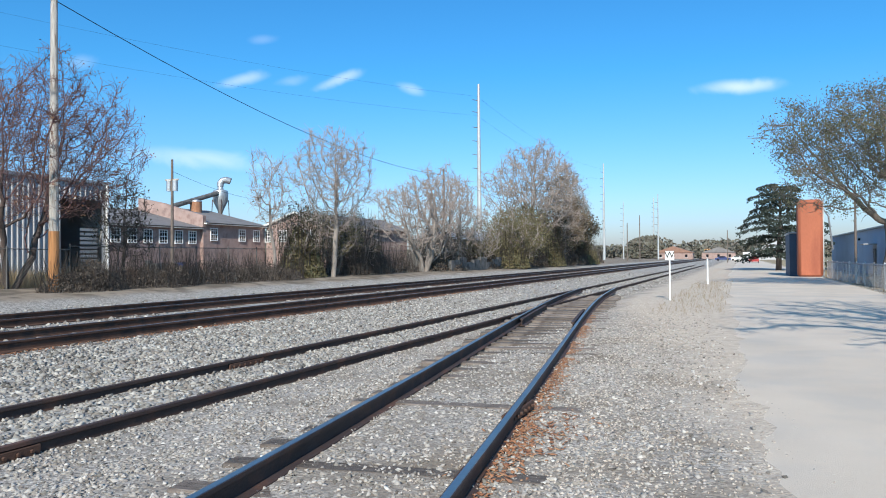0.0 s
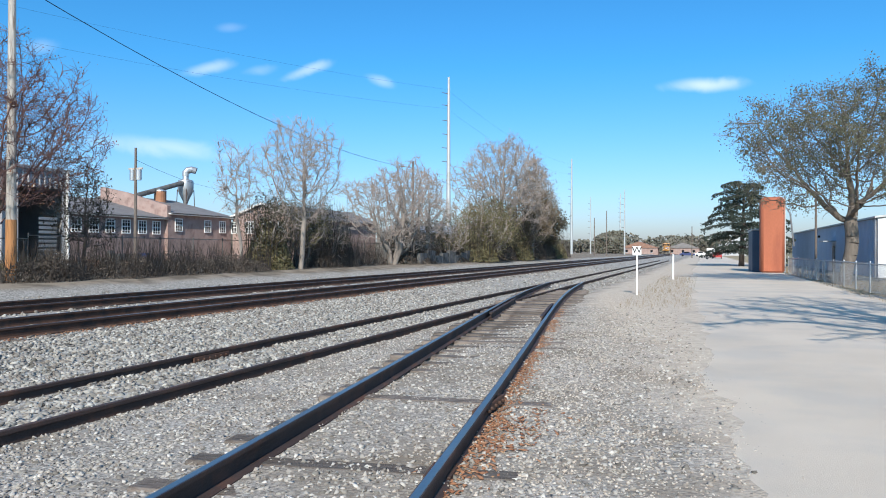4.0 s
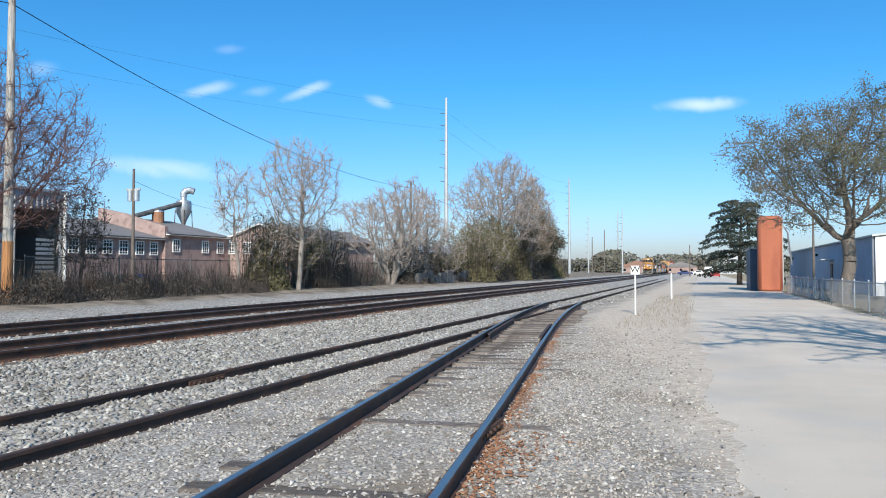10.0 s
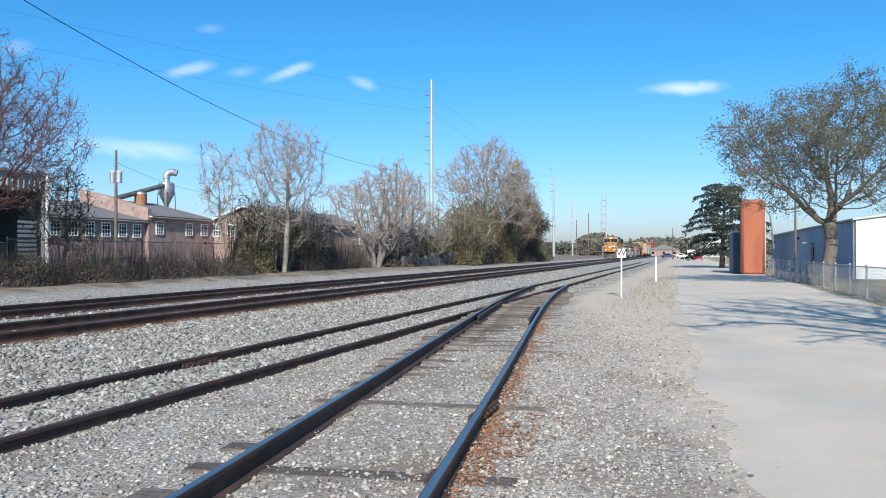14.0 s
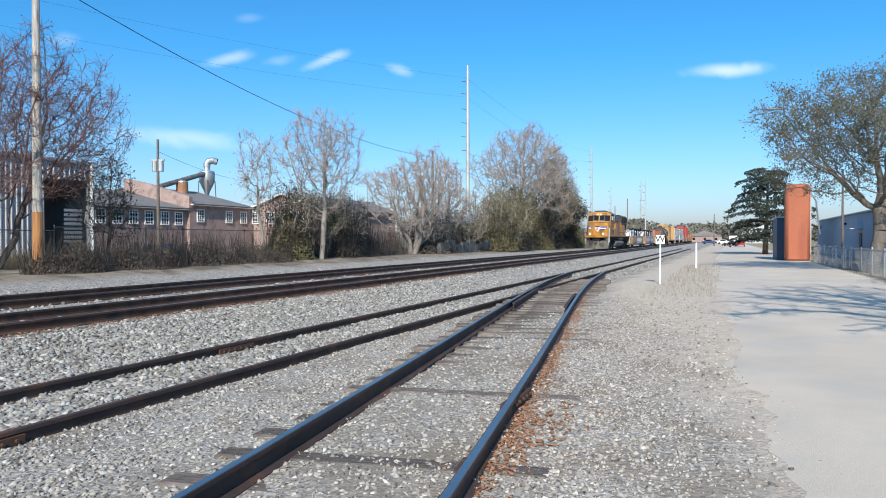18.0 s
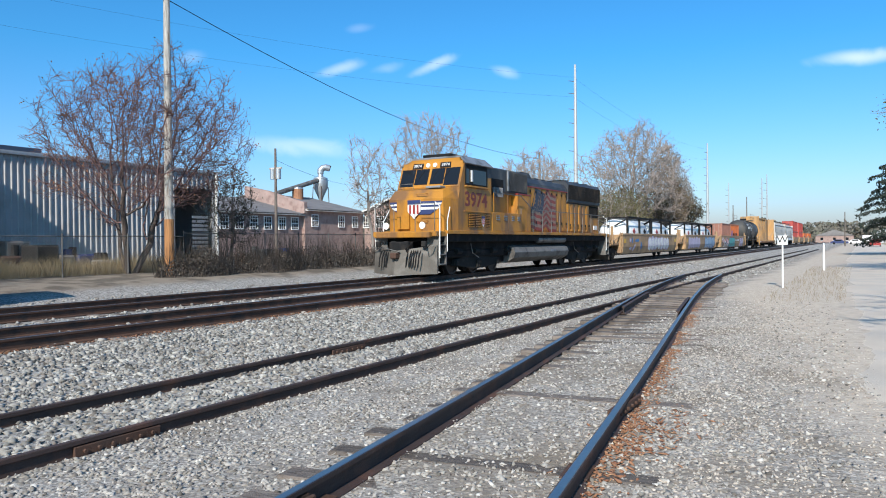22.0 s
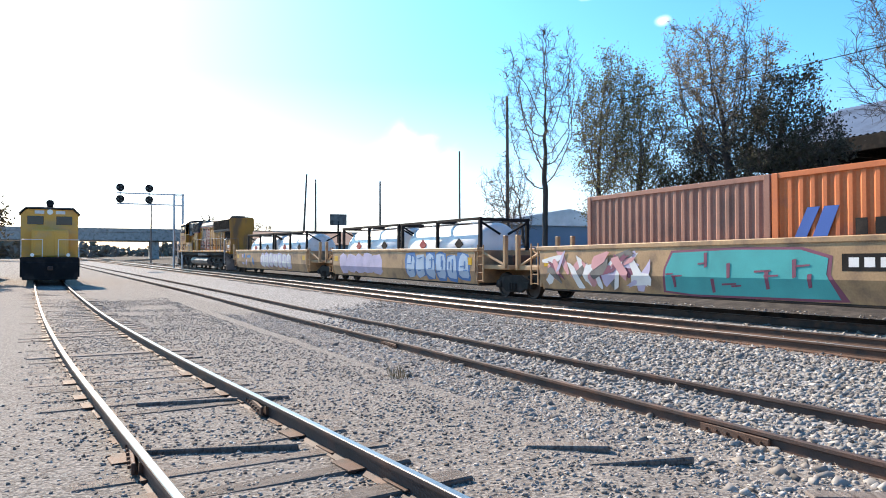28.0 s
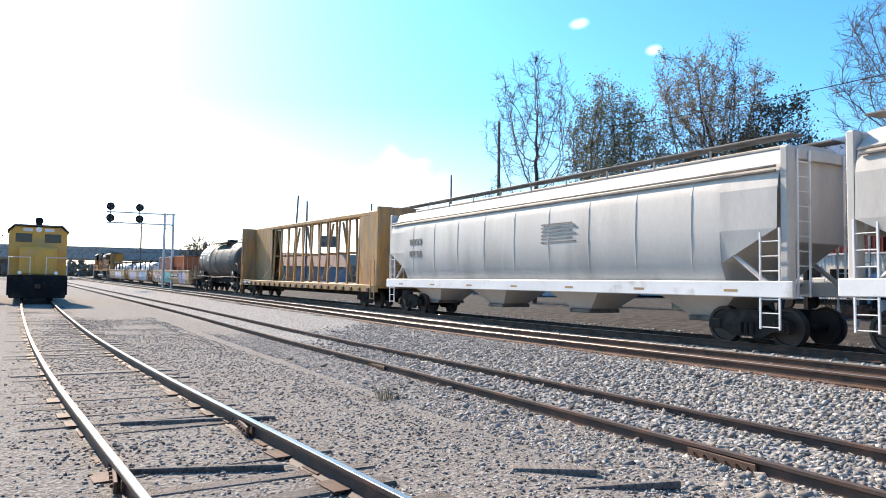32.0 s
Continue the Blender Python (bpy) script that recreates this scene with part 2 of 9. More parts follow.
    def lathe(self, prof, axis="y", n=24, c=(0, 0, 0)):
        """Turns (radius, place along the axis) rows about an axis."""
        vs = []
        for r, t in prof:
            for i in range(n):
                a = 2 * math.pi * i / n
                u, w = r * math.cos(a), r * math.sin(a)
                q = {"x": (t, u, w), "y": (u, t, w), "z": (u, w, t)}[axis]
                vs.append((q[0] + c[0], q[1] + c[1], q[2] + c[2]))
        fs = [(k * n + i, k * n + (i + 1) % n, (k + 1) * n + (i + 1) % n, (k + 1) * n + i) for k in range(len(prof) - 1) for i in range(n)]
        return self.add(vs, fs + [tuple(range(n)), tuple(range((len(prof) - 1) * n, len(prof) * n))])

    def mesh(self, name, m, smooth=False):
        me = bpy.data.meshes.new(name)
        me.from_pydata(self.v, [], self.f)
        bm = bmesh.new()
        bm.from_mesh(me)
        bmesh.ops.recalc_face_normals(bm, faces=bm.faces)
        bm.to_mesh(me)
        bm.free()
        me.materials.append(m)
        if smooth:
            for q in me.polygons:
                q.use_smooth = True
            me.set_sharp_from_angle(angle=radians(40))
        return me


def part(name, g, m, parent=None, label="", smooth=False):
    ob = new(name, g.mesh(name, m, smooth) if isinstance(g, G) else g)
    ob.parent = parent
    if label:
        ob["label"] = label
    return ob


def thing(name, place, label, category, group="", turn=0):
    ob = new(name)
    ob.empty_display_size = 0.3
    ob.matrix_basis = pose(*place, 0, 0, turn)
    return tagged(ob, label, category, group)


def structure(name, g, m, label="", smooth=False):
    ob = part(name, g, m, None, "", smooth)
    return tagged(ob, label, "", "", "structure")


def words(name, text, size, m, parent, spot, turn=(90, 0, 90), depth=0.004, label="", bold=0.0):
    """Letters in the built-in font, as a mesh."""
    cu = bpy.data.curves.new(name, "FONT")
    cu.body, cu.size, cu.extrude, cu.align_x, cu.align_y, cu.offset = text, size, depth, "CENTER", "CENTER", bold
    tmp = bpy.data.objects.new(name, cu)
    scene.collection.objects.link(tmp)
    dg = bpy.context.evaluated_depsgraph_get()
    me = bpy.data.meshes.new_from_object(tmp.evaluated_get(dg))
    bpy.data.objects.remove(tmp)
    me.materials.clear()
    me.materials.append(m)
    ob = new(name, me)
    ob.parent = parent
    ob.matrix_basis = pose(*spot, *turn)
    if label:
        ob["label"] = label
    return ob


# ---- the lines of the tracks ----
MAIN_A, MAIN_B, SIDING = -11.75, -15.75, -6.57
HEAD_A = HEAD_B = 0.28
HEAD_S, HEAD_N = 0.02, 0.15
GAUGE = 0.7525


def bend(y):
    """How far the lines swing to the east south of the camera."""
    return 0.0 if y >= 5 else (y - 5) ** 2 / 1000 if y > -47 else 2.704 + 0.101 * (-47 - y)


def bend_slope(y):
    return 0.0 if y >= 5 else (y - 5) / 500 if y > -47 else -0.101


def rise(y):
    """The line climbs gently south of the yard."""
    d = -18 - y
    return 0.0155 * (math.sqrt(d * d + 64) - 8) if d > 0 else 0.0


SPUR = [(-70, 4.5), (-55, 3.4), (-38, 2.05), (-22.5, 0.66), (-13.7, -0.23), (-9.3, -0.73), (-4.7, -1.37), (0, -1.92), (4.2, -2.46), (9.8, -3.26), (14.2, -3.9), (17.7, -4.42), (23, -5.15), (29, -5.8), (35, -6.25), (42, -6.5), (60, -6.57)]


def spur(y):
    return float(np.mean([np.interp(y + d, [q[0] for q in SPUR], [q[1] for q in SPUR]) for d in (-4, -2, 0, 2, 4)]))


FRONT = [(0, 395), (9, 243), (13, 177.5), (16.5, 117.8), (19, 76.6), (22.4, 16.8), (23.6, -5.6), (24.0, -13.2), (25, -31.6), (28, -87.0), (31, -142.6), (32, -161.3), (40, -310)]


def front(t):
    """Where the nose of the train is at t."""
    return float(np.mean([np.interp(t + d, [q[0] for q in FRONT], [q[1] for q in FRONT]) for d in (-0.4, -0.2, 0, 0.2, 0.4)]))

# ---- surfaces used ----
RUST = mat("rusty_steel", (0.10, 0.054, 0.038), 0.75, 0.2, 8, 0.35, 0.3, 90, stain=(0.05, 0.035, 0.03))
RAILTOP = mat("worn_rail_head", (0.33, 0.29, 0.27), 0.32, 0.9, 3, 0.2, 0.05, 40)
DARKRAIL = mat("dark_rail_steel", (0.055, 0.036, 0.032), 0.72, 0.05, 6, 0.3, 0.2, 60, stain=(0.10, 0.05, 0.035))
TIE = mat("weathered_tie_wood", (0.17, 0.14, 0.12), 0.9, 0, 10, 0.4, 0.6, 50, rand=0.3, stretch=(1, 8, 4), stain=(0.08, 0.06, 0.05))
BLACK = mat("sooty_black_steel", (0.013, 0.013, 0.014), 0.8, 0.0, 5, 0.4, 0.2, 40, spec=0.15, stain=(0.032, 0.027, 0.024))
GREYDIRT = mat("dusty_grey_steel", (0.16, 0.15, 0.14), 0.6, 0.2, 5, 0.35, 0.2, 40, stain=(0.06, 0.055, 0.05))
YELLOW = mat("grimy_armour_yellow", (0.42, 0.18, 0.02), 0.5, 0, 3, 0.25, 0.05, 30, stain=(0.20, 0.10, 0.04), stain_at=0.54, stretch=(1, 1, 0.35))
LGREY = mat("roof_grey_paint", (0.20, 0.21, 0.23), 0.5, 0, 4, 0.25, 0.1, 30, stain=(0.10, 0.10, 0.10))
DGREY = mat("dark_roof_grey", (0.036, 0.039, 0.046), 0.55, 0, 4, 0.3, 0.1, 30, stain=(0.09, 0.085, 0.08))
FLAGRED, FLAGWHITE, FLAGBLUE = mat("faded_flag_red", (0.22, 0.045, 0.035), 0.55, 0, 4, 0.3, 0.05, 30), mat("faded_flag_white", (0.24, 0.17, 0.13), 0.55, 0, 4, 0.3, 0.05, 30), mat("faded_flag_blue", (0.035, 0.045, 0.07), 0.55, 0, 4, 0.3, 0.05, 30)
REDP = mat("faded_red_paint", (0.32, 0.035, 0.03), 0.5, 0, 4, 0.2, 0.05, 30)
WHITEP = mat("white_paint", (0.75, 0.74, 0.72), 0.45, 0, 4, 0.12, 0.05, 30, stain=(0.5, 0.47, 0.43), stain_at=0.66)
BLUEP = mat("navy_paint", (0.03, 0.045, 0.13), 0.5, 0, 4, 0.2, 0.05, 30)
GLASS = glass_mat("dark_glass", (0.012, 0.014, 0.017))
LAMP = mat("lamp_lens", (0.9, 0.88, 0.8), 0.15, 0, 2, 0.05, 0)
STEEL = mat("galvanised_steel", (0.45, 0.46, 0.47), 0.45, 0.7, 5, 0.2, 0.1, 40)
CONCRETE = mat("old_concrete", (0.33, 0.32, 0.30), 0.9, 0, 4, 0.25, 0.4, 40, stain=(0.2, 0.19, 0.17))
DARKPOLE = mat("dark_pole_wood", (0.16, 0.13, 0.11), 0.9, 0, 8, 0.3, 0.5, 40, stretch=(6, 6, 0.6), stain=(0.09, 0.07, 0.06))
WOODPOLE = mat("grey_pole_wood", (0.42, 0.39, 0.355), 0.9, 0, 8, 0.3, 0.5, 40, stretch=(6, 6, 0.6), stain=(0.2, 0.16, 0.13))
BARK = mat("grey_bark", (0.09, 0.073, 0.063), 0.95, 0, 10, 0.35, 0.6, 40, stretch=(3, 3, 0.7))
BARK_LIGHT = mat("pale_bark", (0.24, 0.21, 0.185), 0.95, 0, 10, 0.3, 0.6, 40, stretch=(3, 3, 0.7))
BRICK = mat("brick_wall_base", (0.30, 0.085, 0.05), 0.9, 0, 6, 0.25, 0.4, 50, stain=(0.2, 0.06, 0.04))
BRICK_PALE = mat("weathered_mill_brick", (0.34, 0.24, 0.21), 0.9, 0, 5, 0.25, 0.4, 30, stain=(0.27, 0.175, 0.15))

# ---- ground ----
def ground_mat():
    m = bpy.data.materials.new("gravel_ground")
    m.use_nodes = True
    n, l = m.node_tree.nodes, m.node_tree.links
    p = n["Principled BSDF"]
    p.inputs["Roughness"].default_value, p.inputs["Specular IOR Level"].default_value = 0.95, 0.2
    tc = n.new("ShaderNodeTexCoord")
    sp = n.new("ShaderNodeSeparateXYZ")
    l.new(tc.outputs["Object"], sp.inputs[0])

    def noise(scale, detail=5):
        q = n.new("ShaderNodeTexNoise")
        q.inputs["Scale"].default_value, q.inputs["Detail"].default_value = scale, detail
        l.new(tc.outputs["Object"], q.inputs["Vector"])
        return q.outputs["Fac"]

    def math_node(op, a, b):
        q = n.new("ShaderNodeMath")
        q.operation = op
        for i, v in enumerate((a, b)):
            if isinstance(v, (int, float)):
                q.inputs[i].default_value = v
            else:
                l.new(v, q.inputs[i])
        return q.outputs[0]

    def step(v, a, b):
        q = n.new("ShaderNodeMapRange")
        q.interpolation_type = "SMOOTHSTEP"
        q.inputs["From Min"].default_value, q.inputs["From Max"].default_value = a, b
        l.new(v, q.inputs["Value"])
        return q.outputs[0]

    def blend(f, a, b):
        q = n.new("ShaderNodeMix")
        q.data_type = "RGBA"
        l.new(f, q.inputs["Factor"])
        for k, v in (("A", a), ("B", b)):
            if isinstance(v, tuple):
                q.inputs[k].default_value = (*v, 1)
            else:
                l.new(v, q.inputs[k])
        return q.outputs["Result"]

    wob = math_node("MULTIPLY", math_node("SUBTRACT", noise(0.45, 6), 0.5), 2.6)
    east = math_node("MULTIPLY", math_node("MINIMUM", math_node("SUBTRACT", sp.outputs["Y"], 5.0), 0.0), 0.35)
    north = math_node("MULTIPLY", math_node("MINIMUM", math_node("MAXIMUM", math_node("SUBTRACT", sp.outputs["Y"], 5.0), 0.0), 22.0), 0.2)
    q = math_node("MINIMUM", math_node("SUBTRACT", sp.outputs["Y"], 5.0), 0.0)
    curve = math_node("MINIMUM", math_node("MULTIPLY", math_node("MULTIPLY", q, q), 0.001), math_node("ADD", math_node("MULTIPLY", math_node("MAXIMUM", math_node("SUBTRACT", math_node("MULTIPLY", q, -1.0), 52.0), 0.0), 0.101), 2.704))
    x = math_node("SUBTRACT", math_node("ADD", sp.outputs["X"], wob), curve)
    x_road = math_node("ADD", math_node("ADD", sp.outputs["X"], wob), east)
    x_verge = math_node("ADD", x_road, north)
    vor = n.new("ShaderNodeTexVoronoi")
    vor.inputs["Scale"].default_value = 22
    l.new(tc.outputs["Object"], vor.inputs["Vector"])
    vor2 = n.new("ShaderNodeTexVoronoi")
    vor2.inputs["Scale"].default_value = 45
    l.new(tc.outputs["Object"], vor2.inputs["Vector"])
    grey_a = blend(step(vor.outputs["Color"], 0.1, 0.9), (0.14, 0.129, 0.12), (0.39, 0.37, 0.345))
    fine = blend(step(vor2.outputs["Color"], 0.1, 0.9), (0.16, 0.145, 0.13), (0.40, 0.37, 0.34))
    dirty = blend(step(noise(0.7, 8), 0.42, 0.68), fine, (0.19, 0.16, 0.13))
    cinder = blend(step(vor2.outputs["Color"], 0.1, 0.9), (0.125, 0.107, 0.092), (0.31, 0.275, 0.24))
    dirty = blend(step(sp.outputs["Y"], 2.0, -4.0), dirty, cinder)
    col = blend(step(x, -6.2, -5.2), grey_a, dirty)
    tan_ = blend(step(noise(5, 8), 0.35, 0.7), (0.46, 0.395, 0.33), (0.36, 0.31, 0.26))
    col = blend(step(x_verge, -0.4, 0.9), col, tan_)
    dead = blend(step(noise(2.2, 8), 0.4, 0.65), (0.22, 0.175, 0.11), (0.31, 0.26, 0.18))
    col = blend(step(x_road, 5.4, 6.2), col, dead)
    west = blend(step(noise(1.3, 8), 0.4, 0.62), (0.23, 0.19, 0.15), (0.12, 0.10, 0.08))
    col = blend(step(x, -18.0, -19.0), col, grey_a)
    col = blend(step(x, -21.2, -22.6), col, west)
    # dark leaf litter, darkened further to paint in the dappled tree shade
    shaded_soil = blend(step(noise(2.5, 8), 0.4, 0.65), (0.04, 0.034, 0.03), (0.08, 0.067, 0.055))
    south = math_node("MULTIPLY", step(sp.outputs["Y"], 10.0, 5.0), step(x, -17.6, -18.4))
    col = blend(south, col, shaded_soil)
    far = blend(step(noise(0.15, 8), 0.4, 0.62), (0.26, 0.22, 0.16), (0.15, 0.14, 0.08))
    col = blend(step(x_road, 9.0, 14.0), col, far)
    l.new(col, p.inputs["Base Color"])
    h = math_node("ADD", math_node("MULTIPLY", vor.outputs["Distance"], 1.0), math_node("MULTIPLY", noise(90, 3), 0.4))
    bp = n.new("ShaderNodeBump")
    p.inputs["Diffuse Roughness"].default_value = 0.25
    bp.inputs["Strength"].default_value, bp.inputs["Distance"].default_value = 0.6, 0.025
    l.new(h, bp.inputs["Height"])
    l.new(bp.outputs[0], p.inputs["Normal"])
    return m


def ground_z(x, y):
    """Height of the ground: a low ballast bank under the two main lines, a slight rise behind them."""
    xa = x - bend(y)
    z = float(np.interp(xa, [-60, -27, -23, -20.5, -18.4, -17.4, -9.9, -8.2, -5, -3.6, 0, 400], [0.45, 0.45, 0.35, 0.03, -0.02, 0.09, 0.09, -0.10, -0.13, -0.03, 0.0, 0.0]))
    return z + rise(y) + 0.02 * noise.noise(Vector((x * 0.6, y * 0.6, 0)))


def ground():
    xs = list(np.arange(-30, 8.01, 0.4))
    xs = [-1500, -500, -150, -60, -42] + xs + [12, 20, 60, 200, 500, 1500]
    ys = [-1500, -900, -600, -400, -250, -190, -150, -130] + list(np.arange(-110, -24, 3)) + list(np.arange(-24, 30, 0.8)) + list(np.arange(30, 130, 3)) + [160, 250, 600, 2000]
    g = G()
    g.v = [(x, y, ground_z(x, y)) for y in ys for x in xs]
    n = len(xs)
    g.f = [(j * n + i, j * n + i + 1, (j + 1) * n + i + 1, (j + 1) * n + i) for j in range(len(ys) - 1) for i in range(n - 1)]
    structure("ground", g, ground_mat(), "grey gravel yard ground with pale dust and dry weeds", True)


ground()

ROADM = mat("dusty_pale_asphalt", (0.57, 0.485, 0.395), 0.92, 0, 1.6, 0.14, 0.3, 120, stain=(0.50, 0.44, 0.375), stain_at=0.54)


def road():
    rng = random.Random(4)
    ys = list(np.arange(-60, 0, 1.0)) + list(np.arange(0, 30, 0.3)) + list(np.arange(30, 420, 8))
    g = G()
    for y in ys:
        off = max(0.0, 5 - y) * 0.35
        a, b = off + 0.05 - 0.03 * max(0.0, min(y, 40)) + 0.45 * noise.noise(Vector((0, y * 0.35, 3))) + 0.16 * noise.noise(Vector((0, y * 2.1, 7))), off + 5.35 + 0.3 * noise.noise(Vector((5, y * 0.3, 3)))
        for i, u in enumerate((a, a + 0.35, (a + b) / 2, b - 0.35, b)):
            g.v.append((u, y, ground_z(u, y) + (-0.03, 0.006, 0.05, 0.022, -0.01)[i]))
    g.f = [(j * 5 + i, j * 5 + i + 1, (j + 1) * 5 + i + 1, (j + 1) * 5 + i) for j in range(len(ys) - 1) for i in range(4)]
    structure("road", g, ROADM, "pale dusty asphalt service road beside the tracks", True)


road()


def scatter(name, spots, size, m, label, flat=0.7, seed=1):
    """Many loose stones as one mesh: uneven eight-sided lumps."""
    rng = np.random.default_rng(seed)
    n = len(spots)
    base = np.array([(1, 0, 0), (0, 1, 0), (-1, 0, 0), (0, -1, 0), (0, 0, 1), (0, 0, -1)], float)
    tri = np.array([(0, 1, 4), (1, 2, 4), (2, 3, 4), (3, 0, 4), (1, 0, 5), (2, 1, 5), (3, 2, 5), (0, 3, 5)])
    v = (base[None] * rng.uniform(0.55, 1.25, (n, 6, 1)) + rng.normal(0, 0.24, (n, 6, 3))) * np.array([1.3, 0.85, 1.0])
    a = rng.uniform(0, 2 * np.pi, n)
    b = rng.uniform(-0.7, 0.7, n)
    ca, sa, cb, sb = np.cos(a), np.sin(a), np.cos(b), np.sin(b)
    x, y, z = v[..., 0] * ca[:, None] - v[..., 1] * sa[:, None], v[..., 0] * sa[:, None] + v[..., 1] * ca[:, None], v[..., 2] * flat
    x, z = x * cb[:, None] - z * sb[:, None], x * sb[:, None] + z * cb[:, None]
    s = rng.uniform(size[0], size[1], n)[:, None]
    v = np.stack([x * s, y * s, z * s], -1) + np.asarray(spots)[:, None, :]
    me = bpy.data.meshes.new(name)
    me.vertices.add(n * 6)
    me.vertices.foreach_set("co", v.reshape(-1).astype(np.float32))
    f = (tri[None] + (np.arange(n) * 6)[:, None, None]).reshape(-1)
    me.loops.add(len(f))
    me.loops.foreach_set("vertex_index", f.astype(np.int32))
    me.polygons.add(n * 8)
    me.polygons.foreach_set("loop_start", np.arange(0, n * 24, 3, dtype=np.int32))
    me.polygons.foreach_set("loop_total", np.full(n * 8, 3, np.int32))
    me.update()
    me.validate()
    me.materials.append(m)
    return tagged(new(name, me), label, "gravel", "", "stuff")


BALLAST = stones_mat("ballast_stones", [(0.085, 0.077, 0.068), (0.22, 0.205, 0.185), (0.33, 0.31, 0.283), (0.17, 0.144, 0.122), (0.47, 0.445, 0.405), (0.26, 0.242, 0.22)])
PEBBLES = stones_mat("dirty_gravel", [(0.105, 0.092, 0.08), (0.28, 0.255, 0.225), (0.41, 0.38, 0.35), (0.18, 0.155, 0.135), (0.56, 0.525, 0.48)])
CINDERS = stones_mat("dark_cinders", [(0.09, 0.077, 0.065), (0.23, 0.205, 0.18), (0.35, 0.32, 0.29), (0.15, 0.127, 0.108), (0.50, 0.465, 0.42)])
PALE = stones_mat("pale_gravel", [(0.23, 0.195, 0.165), (0.39, 0.34, 0.29), (0.55, 0.485, 0.42), (0.30, 0.255, 0.215), (0.46, 0.405, 0.35)])


def bed(n, x0, x1, y0, y1, seed, follow=bend, lift=0.0, peak=None, rim=0.0):
    rng = np.random.default_rng(seed)
    # nearer the camera's place along the line the stones lie thicker
    y = np.concatenate([rng.uniform(y0, y1, n // 2), 0.5 + (y1 - 0.5) * np.abs(rng.uniform(-1, 1, n // 4)) ** 1.7, 0.5 + (y0 - 0.5) * np.abs(rng.uniform(-1, 1, n - n // 2 - n // 4)) ** 1.7])
    x = rng.uniform(x0, x1, n) if peak is None else rng.triangular(x0, peak, x1, n)
    # thinning out towards the far end and the open side
    keep = rng.random(n) < np.clip((y1 - y) / (0.5 * (y1 - max(y0, 0.0))), 0, 1) * np.clip((y - y0) / 4, 0, 1) * (1.0 if rim == 0 else np.clip((x1 - x) / rim, 0, 1))
    out = []
    for a, b in zip(x[keep], y[keep]):
        a += follow(b)
        out.append((a, b, ground_z(a, b) + lift))
    return out


scatter("ballast", bed(52000, -10.7, -7.3, -26, 32, 1) + bed(13000, -7.3, -5.9, -22, 26, 2), (0.028, 0.055), BALLAST, "pale grey crushed stone ballast in the bed of the tracks", seed=2)
scatter("far_ballast", bed(14000, -20.6, -10.7, -60, 70, 3) + bed(9000, -10.7, -4.4, 26, 80, 4) + bed(6000, -10.7, -4.4, -75, -20, 5), (0.04, 0.075), BALLAST, "pale grey crushed stone ballast along the main lines", seed=3)
scatter("gravel", bed(42000, -4.6, 0.4, -2.0, 22, 6, lambda y: max(0.0, -y) * 0.06 - 0.06 * max(0.0, y - 4), 0.0, None, 1.2) + bed(30000, -5.95, -4.4, -26, 22, 16), (0.012, 0.032), PEBBLES, "small dirty grey gravel round the spur track", seed=4)
scatter("cinders", bed(42000, -4.6, 0.4, -34, 2.5, 8, lambda y: max(0.0, -y) * 0.06, 0.0, None, 1.2), (0.012, 0.03), CINDERS, "dark dirty cinders between the spur and the siding", seed=6)
scatter("pale_gravel", bed(38000, -2.3, 1.0, -1, 30, 7, lambda y: -0.11 * max(0.0, min(y, 24) - 4), 0.0, -0.9), (0.007, 0.019), PALE, "pale loose gravel on the road's verge", seed=5)

# ---- tracks ----
RAILP = [(-0.036, 0), (-0.036, -0.03), (-0.009, -0.045), (-0.009, -0.145), (-0.07, -0.168), (-0.07, -0.18), (0.07, -0.18), (0.07, -0.168), (0.009, -0.145), (0.009, -0.045), (0.036, -0.03), (0.036, 0)]
HEADP = [(-0.030, 0.002), (0.030, 0.002), (0.026, 0.006), (-0.026, 0.006)]


def swept(line, ys, prof, z):
    g = G()
    n = len(prof)
    for y in ys:
        d = (line(y + 0.2) - line(y - 0.2)) / 0.4
        k = 1 / math.hypot(1, d)
        for u, w in prof:
            g.v.append((line(y) + u * k, y - u * d * k, z + rise(y) + w))
    for j in range(len(ys) - 1):
        g.f += [(j * n + i, j * n + (i + 1) % n, (j + 1) * n + (i + 1) % n, (j + 1) * n + i) for i in range(n)]
    g.f += [tuple(range(n)), tuple(range((len(ys) - 1) * n, len(ys) * n))]
    return g


def ladder(a, b, c):
    return list(np.arange(a, -70, 6)) + list(np.arange(max(a, -70), 60, 1.5)) + list(np.arange(60, b, 12)) + [b] if c else list(np.arange(a, b, 0.7)) + [b]


TIEMESH = [G().bbox(-1.28, -0.115, -0.18, 1.28, 0.115, 0, 0.012).mesh("tie", TIE), G().bbox(-1.25, -0.105, -0.18, 1.31, 0.12, 0, 0.02).mesh("tie", TIE)]
PLATEMESH = G().bbox(-0.10, -0.17, 0, 0.10, 0.17, 0.014, 0.004).mesh("tie_plate", RUST)


